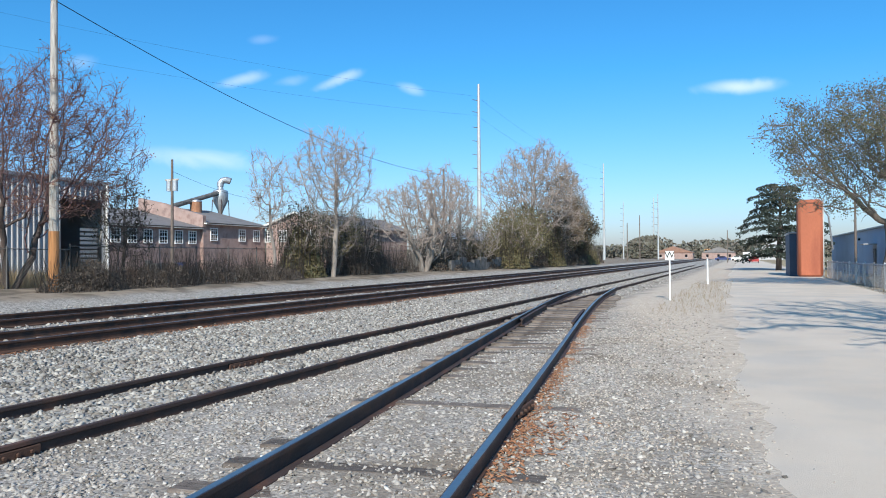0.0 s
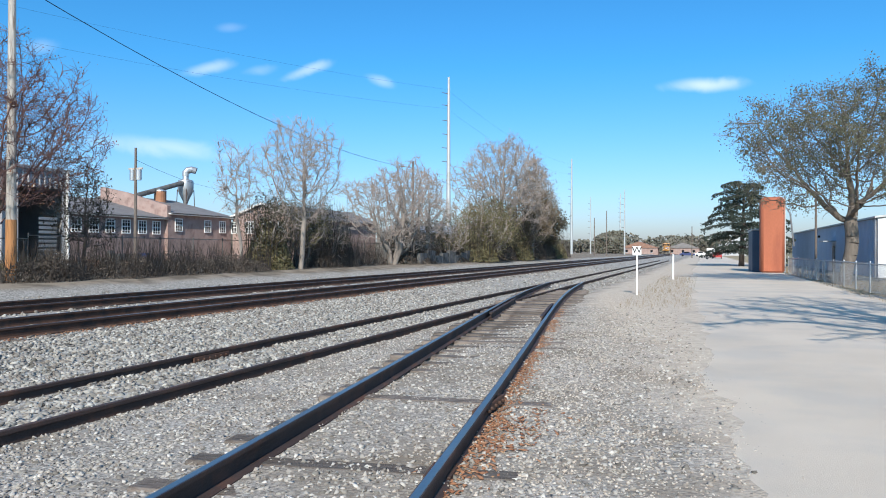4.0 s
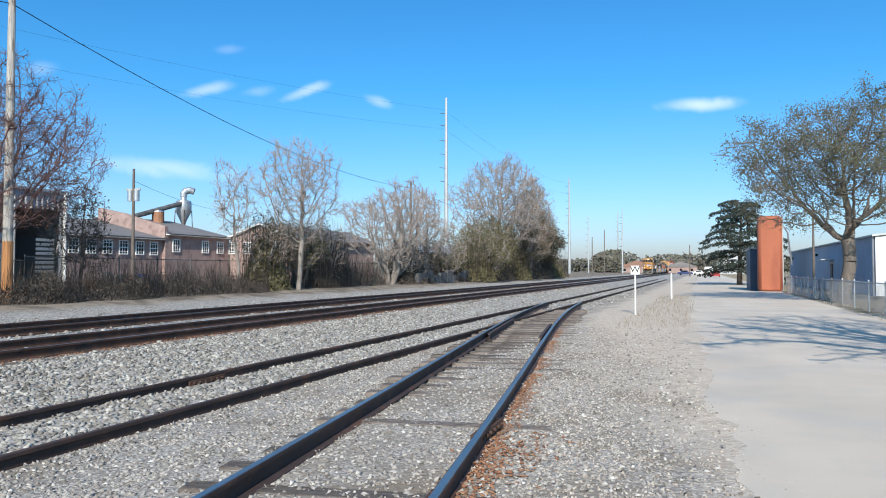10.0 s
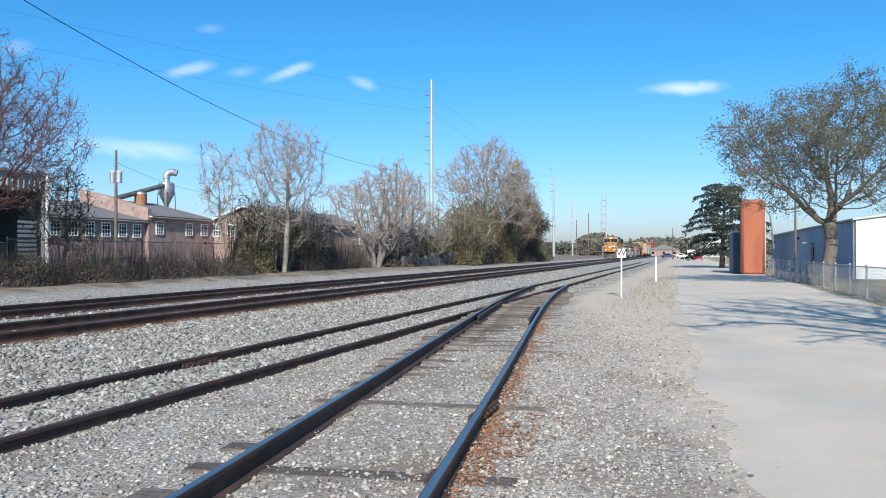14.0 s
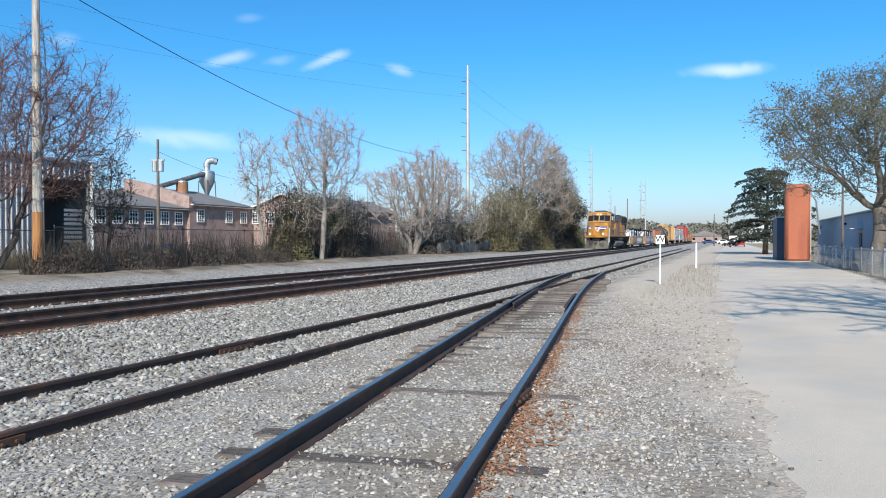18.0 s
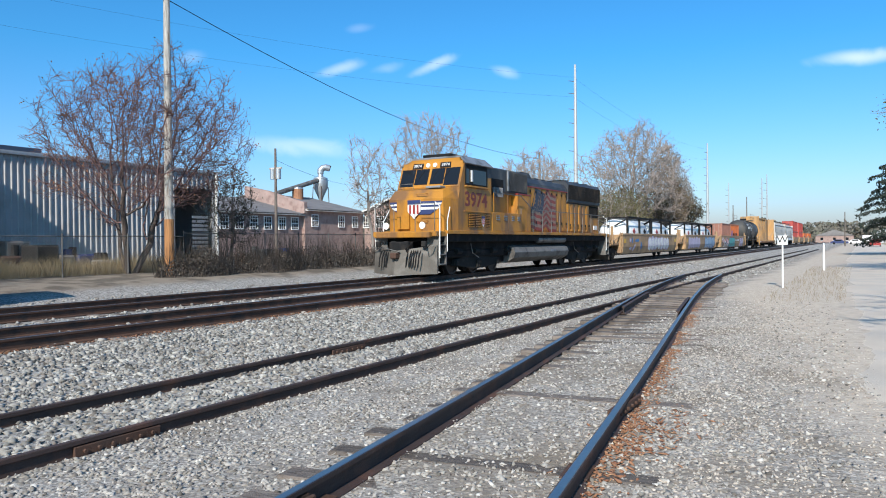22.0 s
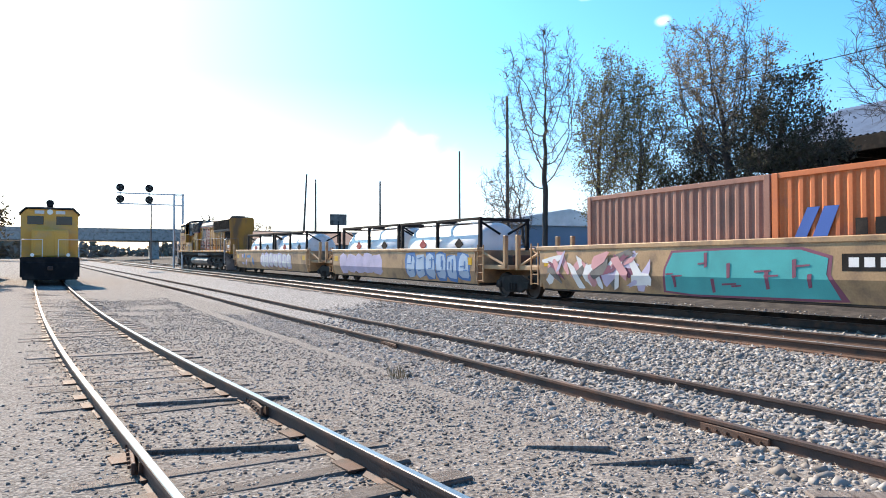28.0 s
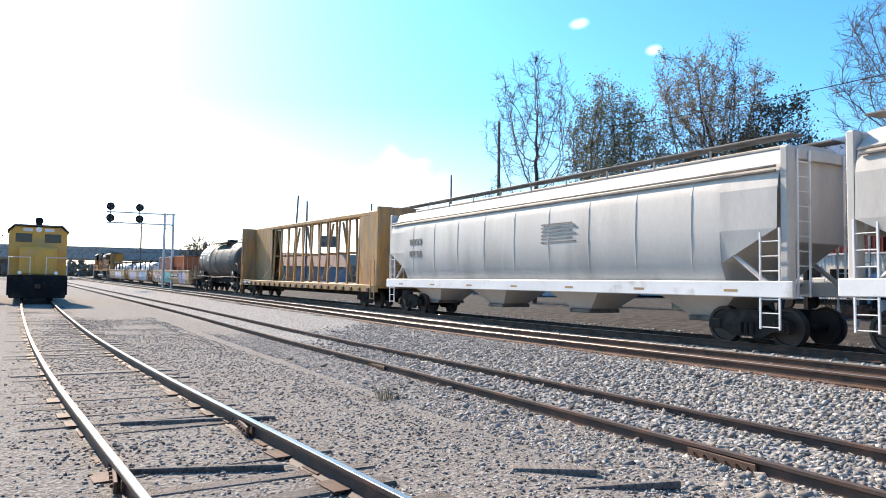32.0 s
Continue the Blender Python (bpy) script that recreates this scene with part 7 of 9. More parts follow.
def wood_pole(x, y, h, label, r=0.16, lamp=False, arm=False, can=False, lean=0.0, z=None):
    t = thing("utility_pole", (x, y, ground_z(x, y) if z is None else z), label, "utility pole", "utility poles")
    part("shaft", G().cyl((0, 0, -0.3), (lean * h, 0, h), r, r * 0.62, 12), WOODPOLE if lamp else DARKPOLE, t)
    if lamp:
        part("lower_shaft", G().cyl((0, 0, -0.2), (0, 0, 2.3), r * 1.012, r * 0.99, 12), mat("orange_pole_wood", (0.36, 0.17, 0.07), 0.9, 0, 8, 0.35, 0.4, 40, stretch=(6, 6, 0.6)), t, "orange-stained lower shaft")
        part("lamp_arm", G().tube([(0, 0, h - 0.75), (0.25, 0.12, h - 0.25), (0.8, 0.4, h - 0.1)], 0.03), STEEL, t)
        hd = part("lamp_head", G().lathe([(0.02, -0.32), (0.1, -0.3), (0.15, -0.1), (0.17, 0.15), (0.1, 0.3), (0.02, 0.33)], "x", 12, (1.0, 0.5, h - 0.1)), STEEL, t, "grey street lamp head", True)
        part("lens", G().lathe([(0.14, 0.0), (0.12, -0.1), (0.02, -0.15)], "z", 12, (1.0, 0.5, h - 0.16)), LAMP, hd)
    if arm:
        part("crossarm", G().bbox(-1.1, -0.05, h - 0.7, 1.1, 0.05, h - 0.56, 0.01), WOODPOLE, t)
        for q in (-1.0, -0.4, 0.4, 1.0):
            part("insulator", G().cyl((q, 0, h - 0.56), (q, 0, h - 0.4), 0.04, n=8), STEEL, t)
    if can:
        for s in (-0.32, 0.32):
            part("transformer", G().cyl((s, 0, h - 2.6), (s, 0, h - 1.75), 0.22, n=14), STEEL, t)
        part("crossarm", G().bbox(-0.7, -0.05, h - 1.75, 0.7, 0.05, h - 1.6, 0.01), WOODPOLE, t)
    return t


wood_pole(-24.1, 19.4, 12.0, "tall weathered wooden pole with a street lamp", 0.19, lamp=True)
wood_pole(-43.0, 45.4, 9.3, "wooden utility pole with two transformer cans", 0.15, can=True)
wood_pole(-26.0, 62.5, 9.6, "grey wooden utility pole among bare trees", 0.15)
wood_pole(-25.4, -43.0, 12.5, "grey wooden utility pole among bare trees", 0.16)
for x, y, h, le in ((-21.0, -77, 9.6, 0), (-20.0, -79, 10.4, -0.05), (-28.0, -75.5, 9.6, 0), (-36.0, -71.5, 13.0, 0), (-6.5, -120, 10.5, 0), (-52, 150, 11, 0), (-25.8, 180, 9.4, 0), (-22.8, 180, 11.3, 0), (-2.8, 180, 7.6, 0)):
    wood_pole(x, y, h, "bare wooden utility pole in the distance", 0.15, lean=le)
wire("power_line", [(-25.4, -43.0, 12.4), (-24.1, 19.4, 11.5)], "dark overhead wire strung between wooden poles", 2.85, 0.017)
wire("power_line", [(-24.1, 19.4, 11.5), (-26.0, 62.5, 9.4), (-30, 140, 10.5)], "dark overhead wire strung between wooden poles", 1.25, 0.017)
wire("power_line", [(-43, 45.4, 8.8), (-56, 74, 9)], "thin overhead wire leading to the brick mill", 0.4, 0.014)
wire("transmission_line", [(-100, 10, 33), (-44.2, 122.4, 31), (-42, 243, 31)], "thin high transmission wire between steel poles", 2.5, 0.011)
wire("transmission_line", [(-100, 10, 29), (-44.2, 122.4, 27.5), (-42, 243, 27.5)], "thin high transmission wire between steel poles", 2.5, 0.011)


def steel_pole(x, y, h, r=0.5):
    t = thing("transmission_pole", (x, y, 0), "tall pale steel transmission pole with side insulators", "transmission pole", "transmission poles")
    part("shaft", G().cyl((0, 0, -0.3), (0, 0, h), r, r * 0.42, 14), mat("pale_steel", (0.44, 0.45, 0.45), 0.5, 0.3, 3, 0.1, 0.05, 20), t)
    for k, z in enumerate((h - 3, h - 5.2, h - 8, h - 10.5, h - 13, h - 15.5)):
        part("insulator", G().cyl((0, 0, z), (-1.1, -0.5, z + 0.18), 0.08, 0.05, 6), GREYDIRT, t)


steel_pole(-43.9, 122.4, 33.2)
steel_pole(-42.5, 243, 33)
steel_pole(-43, 398, 33)
steel_pole(-25.6, 250, 22.6, 0.3)
steel_pole(-44.5, 300, 24.2, 0.3)
steel_pole(-88.4, 16.0, 36)

# ---- brick warehouse with stepped gables ----
BRICKS = mat("red_brick", (0.24, 0.078, 0.052), 0.9, 0, 8, 0.25, 0.4, 60, rand=0.3)
ROOFGREY = mat("weathered_roof_felt", (0.20, 0.19, 0.18), 0.9, 0, 3, 0.2, 0.3, 30)


def arch(y, z0, z1, w, rise, n=6):
    """Outline of an opening with a shallow arched head."""
    p = [(y - w / 2, z0), (y + w / 2, z0), (y + w / 2, z1)]
    for k in range(1, n):
        a = k / n
        p.append((y + w / 2 - w * a, z1 + rise * 4 * a * (1 - a)))
    return p + [(y - w / 2, z1)]


def brick_house():
    t = thing("brick_warehouse", (0, 0, 0), "two-storey red brick warehouse with arched windows and stepped gables", "building")
    x0, x1, y0, y1, zb, ze, zr = -30.0, -39.4, 2.8, 11.4, 0.3, 7.7, 9.5
    # front wall in pieces round the openings
    ys = [y0 + 1.25 + k * 2.05 for k in range(4)]
    w = part("wall", G().box(x0 - 0.35, y0, zb - 0.5, x0, y1, zb + 0.9), BRICKS, t)
    for z0, z1 in ((3.45, 5.05), (7.12, ze)):
        part("wall_band", G().box(x0 - 0.35, y0, z0, x0, y1, z1), BRICKS, t)
    edges = [y0] + [q for y in ys for q in (y - 0.5, y + 0.5)] + [y1]
    for a, b in zip(edges[::2], edges[1::2]):
        for z0, z1 in ((zb + 0.9, 3.45), (5.05, 7.12)):
            part("pier", G().box(x0 - 0.35, a, z0, x0, b, z1), BRICKS, t)
    for k, y in enumerate(ys):
        for z0, z1, up in ((zb + 0.9, 3.15, False), (5.05, 6.82, True)):
            # brick spandrel over the arch
            curve = [(y - 0.5 + j / 8, z1 + 0.28 * (1 - (2 * (j / 8 - 0.5)) ** 2)) for j in range(9)]
            g = G().prism(curve + [(y + 0.5, z1 + 0.31), (y - 0.5, z1 + 0.31)], "x", x0 - 0.35, x0)
            part("spandrel", g, BRICKS, t)
            door = (not up) and k == 2
            o = part("door" if door else "window", G().prism(arch(y, z0 if not door else zb + 0.2, z1, 1.0, 0.28), "x", x0 - 0.24, x0 - 0.2), mat("boarded_grey", (0.24, 0.22, 0.21), 0.8, 0, 5, 0.2, 0.2, 30) if door else glass_blue, t)
            part("arch_ring", G().tube([(x0 + 0.02, q, z) for q, z in arch(y, z0, z1 + 0.12, 1.14, 0.28)[2:]], 0.06, 4), BRICKS, t)
            if not door:
                part("sill", G().bbox(x0 - 0.1, y - 0.62, z0 - 0.12, x0 + 0.09, y + 0.62, z0, 0.015), CONCRETE, o)
                part("meeting_rail", G().box(x0 - 0.21, y - 0.5, (z0 + z1) / 2 + 0.06, x0 - 0.16, y + 0.5, (z0 + z1) / 2 + 0.12), BLACK, o)
                part("frame", G().box(x0 - 0.21, y - 0.5, z0, x0 - 0.15, y - 0.44, z1).box(x0 - 0.21, y + 0.44, z0, x0 - 0.15, y + 0.5, z1), BLACK, o)
    part("cornice", G().bbox(x0 - 0.1, y0, ze - 0.32, x0 + 0.12, y1, ze - 0.12, 0.02).bbox(x0 - 0.1, y0, ze - 0.12, x0 + 0.2, y1, ze, 0.02), BRICK, t)
    part("rear_wall", G().box(x1, y0, zb - 0.5, x1 + 0.3, y1, ze), BRICKS, t)
    xm = (x0 + x1) / 2
    for y, n in ((y0, 1), (y1, -1)):
        part("gable_wall", G().prism([(x0 - 0.35, zb - 0.5), (x1 + 0.3, zb - 0.5), (x1 + 0.3, ze), (xm, zr), (x0 - 0.35, ze)], "y", y + (0.0 if n > 0 else -0.35), y + (0.35 if n > 0 else 0.0)), BRICK, t)
        steps = 7
        for side in (-1, 1):
            for k in range(steps):
                f0, f1 = k / steps, (k + 1) / steps
                xa, xb = xm + side * (x0 - xm if side > 0 else xm - x1) * (1 - f0), xm + side * (x0 - xm if side > 0 else xm - x1) * (1 - f1)
                zt = ze + (zr - ze) * f1 + 0.25
                part("parapet_step", G().bbox(min(xa, xb), y + (0 if n > 0 else -0.38), ze - 0.6 + (zr - ze) * f0, max(xa, xb), y + (0.38 if n > 0 else 0), zt, 0.02).bbox(min(xa, xb) - 0.03, y + (-0.06 if n > 0 else -0.44), zt, max(xa, xb) + 0.03, y + (0.44 if n > 0 else 0.06), zt + 0.08, 0.02), BRICK, t)
        part("corner_pier", G().bbox(x0 - 0.1, y - (0.05 if n > 0 else 0.5), zb - 0.4, x0 + 0.1, y + (0.5 if n > 0 else 0.05), ze + 0.1, 0.03), BRICK, t)
        part("downpipe", G().cyl((x0 + 0.2, y + n * 0.7, zb), (x0 + 0.2, y + n * 0.7, ze - 0.1), 0.05, n=8), STEEL, t)
    part("chimney", G().bbox(x0 - 0.9, y0 - 0.1, ze, x0 - 0.3, y0 + 0.5, ze + 1.6, 0.03).bbox(x0 - 0.98, y0 - 0.18, ze + 1.6, x0 - 0.22, y0 + 0.58, ze + 1.75, 0.02), BRICK, t)
    part("roof", G().prism([(x0 + 0.25, ze), (xm, zr), (x1 - 0.2, ze), (x1 - 0.2, ze - 0.12), (xm, zr - 0.14), (x0 + 0.25, ze - 0.12)], "y", y0 + 0.4, y1 - 0.4), ROOFGREY, t)
    return t, x0, y0, y1, ys


glass_blue = glass_mat("old_window_glass", (0.025, 0.05, 0.085), 0.08)
brick_house()

# ---- ribbed metal shed ----
SIDING_M = mat("pale_metal_siding", (0.42, 0.42, 0.425), 0.5, 0.15, 2, 0.12, 0.05, 20, stain=(0.33, 0.32, 0.31), stain_at=0.6)


def ribbed(g, x, y0, y1, z0, z1, pitch=0.30, d=0.05):
    n = max(int((y1 - y0) / pitch), 1)
    p = (y1 - y0) / n
    rows = []
    for k in range(n):
        a = y0 + k * p
        rows += [(x, a), (x, a + p * 0.62), (x + d, a + p * 0.72), (x + d, a + p * 0.9)]
    q = ribs_sheet(rows + [(x, y1)], z0, z1)
    return g.add(q.v, q.f)


def metal_shed():
    t = thing("metal_shed", (0, 0, 0), "long pale ribbed metal shed with an open dark bay", "building")
    x, y0, y1, z0, z1 = -34.0, 13.0, 30.9, 0.3, 5.95
    part("front_siding", ribbed(G(), x, y0, 27.7, z0, z1), SIDING_M, t)
    part("bay_header", ribbed(G(), x, 27.7, y1 - 0.5, 4.95, z1), SIDING_M, t)
    part("end_strip", ribbed(G(), x, y1 - 0.5, y1, z0, z1), SIDING_M, t)
    part("downpipe", G().cyl((x + 0.12, y1 - 0.2, z0), (x + 0.12, y1 - 0.2, z1), 0.09, n=8), WHITEP, t)
    part("bay_back", G().box(x - 4.0, 26.5, z0, x - 3.9, y1, z1 - 0.1), BLACK, t)
    for k in range(9):
        part("louvre_slat", G().bbox(x - 0.4, 29.2, 1.2 + k * 0.25, x - 0.3, 30.4, 1.36 + k * 0.25, 0.02), STEEL, t)
    for y in (y0, y1):
        part("end_wall", G().prism([(x, z0), (x - 20, z0), (x - 20, z1), (x - 10, z1 + 1.4), (x, z1)], "y", y - 0.05, y + 0.05), SIDING_M, t)
    part("gutter", G().bbox(x - 0.02, y0, z1 - 0.06, x + 0.16, y1, z1 + 0.08, 0.02), STEEL, t)
    part("roof", G().prism([(x + 0.15, z1 + 0.05), (x - 10, z1 + 1.4), (x - 20.2, z1), (x - 20.2, z1 + 0.1), (x - 10, z1 + 1.5), (x + 0.15, z1 + 0.12)], "y", y0 - 0.2, y1 + 0.2), mat("pale_metal_roof", (0.42, 0.44, 0.46), 0.45, 0.3, 3, 0.15, 0.05, 20), t)
    part("annex_roof", G().bbox(x - 8, y0 - 0.3, z1 + 0.1, x + 0.1, y0 + 7, z1 + 0.34, 0.03), mat("slate_blue_metal", (0.06, 0.09, 0.14), 0.5, 0.2, 3, 0.2, 0.05, 20), t)
    part("slab", G().bbox(x - 19, y0, z0 - 0.4, x + 0.3, y1, z0 + 0.02, 0.03), CONCRETE, t)


metal_shed()


def junk(x, y, seed, tall=1.3):
    t = thing("scrap_heap", (x, y, ground_z(x, y)), "heap of mixed blue and grey scrap machinery", "scrap heap", "scrap heaps")
    r = random.Random(seed)
    for k in range(14):
        a, b = r.uniform(-1.2, 1.2), r.uniform(-1.8, 1.8)
        s = r.uniform(0.2, 0.5)
        m = r.choice([GREYDIRT, GREYDIRT, STEEL, RUST, BLACK, DARKDIRT, BLUEP])
        if k % 2:
            part("scrap_piece", G().bbox(a - s, b - s, -0.05, a + s, b + s, r.uniform(0.4, 1.2), 0.06), m, t)
        else:
            part("scrap_drum", G().cyl((a, b, -0.05), (a, b, r.uniform(0.5, 1.1)), s * 0.7, n=12), m, t)
    t.scale = (1.2, 1.0, tall)


junk(-31.4, 16.4, 3)
junk(-31.6, 19.4, 4)
junk(-31.0, 32.2, 5, 1.0)

# signal cabinet and stub post by the far track
t = thing("signal_cabinet", (-20.9, 10.0, ground_z(-20.9, 10.0)), "silver metal signal cabinet standing beside the track", "cabinet")
part("body", G().bbox(-0.55, -0.62, 0.1, 0.55, 0.62, 1.78, 0.02), mat("cabinet_silver", (0.42, 0.46, 0.52), 0.4, 0.5, 3, 0.1, 0.03, 20), t)
part("roof", G().prism([(-0.62, 1.78), (0.62, 1.78), (0.62, 1.84), (0.0, 1.93), (-0.62, 1.84)], "y", -0.68, 0.68), STEEL, t)
part("base", G().bbox(-0.5, -0.58, -0.1, 0.5, 0.58, 0.1, 0.02), BLACK, t)
part("door", G().bbox(0.55, -0.54, 0.18, 0.575, 0.54, 1.72, 0.01), mat("cabinet_silver", (0.42, 0.46, 0.52)), t)
part("handle", G().bbox(0.575, 0.36, 0.9, 0.61, 0.42, 1.1, 0.01), BLACK, t)
for z in (0.4, 1.5):
    part("hinge", G().cyl((0.585, -0.5, z), (0.585, -0.5, z + 0.14), 0.02, n=6), STEEL, t)
t = thing("marker_stub", (-20.7, 8.3, ground_z(-20.7, 8.3)), "short weathered wooden stub post beside the track", "post")
part("stub", G().cyl((0, 0, -0.2), (-0.05, -0.06, 0.75), 0.11, 0.1, 9), BARK_LIGHT, t)

# ---- brick mill ----
def mill_window(t, cx, cy, z, along):
    """A white sash window with bars; along: the wall's direction, y or x."""
    w, h = 0.48, 0.60
    def P(u0, z0, u1, z1, d0, d1):
        if along == "y":
            return G().box(cx + d0, cy + u0, z + z0, cx + d1, cy + u1, z + z1)
        return G().box(cx + u0, cy - d1, z + z0, cx + u1, cy - d0, z + z1)
    o = part("window", P(-w, -h, w, h, 0.0, 0.05), GLASS, t)
    fr = P(-w - 0.08, -h - 0.1, -w, h + 0.1, 0, 0.1)
    for q in (P(w, -h - 0.1, w + 0.08, h + 0.1, 0, 0.1), P(-w, h, w, h + 0.1, 0, 0.1), P(-w, -h - 0.1, w, -h, 0, 0.12)):
        fr.add(q.v, q.f)
    part("frame", fr, WHITEP, o)
    br = P(-w, -0.04, w, 0.04, 0.05, 0.08)
    for u in (-w / 3, w / 3):
        q = P(u - 0.03, -h, u + 0.03, h, 0.05, 0.075)
        br.add(q.v, q.f)
    for zz in (-0.4, 0.4):
        q = P(-w, zz - 0.025, w, zz + 0.025, 0.05, 0.075)
        br.add(q.v, q.f)
    part("glazing_bar", br, WHITEP, o)


MILLROOF = mat("dark_shingle_roof", (0.19, 0.175, 0.17), 0.9, 0, 3, 0.2, 0.4, 20)


def mill():
    t = thing("brick_mill", (0, 0, 0), "long low brick mill with white sash windows and dark roof", "building")
    zb = 0.4
    for x, y0, y1, ze, zw, ys in ((-53.0, 38.0, 60.0, 4.75, 3.83, (40.9, 42.9, 44.9, 46.85, 48.8, 50.75, 52.7, 54.67, 56.8, 58.75)), (-52.6, 60.0, 70.6, 5.28, 4.2, (61.6, 66.3, 68.9))):
        part("wall", G().box(x - 0.4, y0, zb - 0.5, x, y1, ze), BRICK_PALE, t)
        part("eave", G().bbox(x - 0.1, y0, ze - 0.02, x + 0.5, y1, ze + 0.16, 0.02), WHITEP, t, "white painted eave board")
        part("roof", G().prism([(x + 0.5, ze + 0.16), (x - 8.5, ze + 2.3), (x - 17.5, ze + 0.1), (x - 17.5, ze), (x - 8.5, ze + 2.15), (x + 0.5, ze + 0.04)], "y", y0, y1), MILLROOF, t)
        for y in ys:
            mill_window(t, x, y, zw, "y")
    part("fire_wall", G().prism([(-52.5, ze - 0.3), (-52.5, ze + 0.9), (-55.5, ze + 1.7), (-58, ze + 2.4), (-61.5, ze + 3.1), (-61.5, ze - 0.3)], "y", 59.8, 60.3), BRICK_PALE, t)
    part("wing_wall", G().box(-52.4, 70.6, zb - 0.5, -44.0, 71.0, ze), BRICK_PALE, t)
    part("wing_side", G().box(-44.4, 71.0, zb - 0.5, -44.0, 92, ze), BRICK_PALE, t)
    part("wing_gable", G().prism([(-52.4, ze), (-44.0, ze), (-48.2, ze + 1.5)], "y", 70.6, 71.0), BRICK_PALE, t)
    part("wing_roof", G().prism([(-43.5, ze - 0.1), (-48.2, ze + 1.6), (-53, ze - 0.1), (-53, ze + 0.05), (-48.2, ze + 1.78), (-43.5, ze + 0.05)], "y", 70.2, 92.4), MILLROOF, t)
    part("verge_board", G().prism([(-43.5, ze - 0.12), (-48.2, ze + 1.58), (-53, ze - 0.12), (-53, ze + 0.08), (-48.2, ze + 1.8), (-43.5, ze + 0.08)], "y", 70.1, 70.2), WHITEP, t)
    for x in (-52.0, -50.0, -47.6, -45.6):
        mill_window(t, x, 70.6, 4.2, "x")
    part("far_hall", G().box(-44, 92.5, zb - 0.5, -38, 118, 4.2), mat("dull_metal_hall", (0.16, 0.15, 0.14), 0.7, 0.1, 3, 0.2, 0.1, 10), t)
    part("far_hall_roof", G().prism([(-37.6, 4.2), (-41, 5.4), (-44.4, 4.2), (-41, 4.4)], "y", 92.3, 118.4), STEEL, t)
    part("far_hall_pitch", G().prism([(-37, 4.25), (-55, 4.25), (-55, 4.4), (-46, 6.6), (-37, 4.4)], "y", 118.5, 150), STEEL, t)


mill()


def cyclone():
    t = thing("dust_cyclone", (-60, 71.5, 7.3), "galvanised dust cyclone with curved duct on the mill roof", "dust collector")
    part("drum", G().lathe([(0.3, -0.3), (0.5, 0.4), (1.35, 2.2), (1.4, 3.6), (1.3, 4.1), (0.55, 4.35), (0.5, 5.0)], "z", 20), STEEL, t, "", True)
    q = [(0, 0, 4.9), (0, 0.0, 5.5), (0.25, 0.25, 5.95), (0.7, 0.7, 6.1), (1.2, 1.2, 5.95)]
    part("elbow", G().tube(q, 0.62, 14), STEEL, t, "curved exhaust elbow")
    part("mouth", G().cyl((1.2, 1.2, 5.95), (1.3, 1.3, 5.9), 0.56, n=14), BLACK, t)
    part("duct", G().cyl((0.3, -0.6, 3.7), (0.5, -12.6, 0.4), 0.42, n=12), GREYDIRT, t, "long sloping duct")
    for a, b in ((1.1, 1.1), (-1.1, 1.1), (1.1, -1.1), (-1.1, -1.1)):
        part("leg", G().cyl((a, b, -0.8), (a * 0.9, b * 0.9, 2.4), 0.07, n=6), RUST, t)
    t.scale = (0.68, 0.68, 0.68)
    t = thing("roof_tank", (-59.5, 66.6, 6.9), "small rusty metal tank on the mill roof", "tank")
    part("drum", G().cyl((0, 0, -0.6), (0, 0, 2.4), 0.9, n=16), mat("rusty_tin", (0.33, 0.16, 0.09), 0.7, 0.2, 4, 0.3, 0.1, 20), t)
    part("cap", G().lathe([(0.95, 2.4), (0.9, 2.6), (0.05, 2.95)], "z", 16), STEEL, t)
    t.scale = (0.75, 0.75, 0.6)


cyclone()

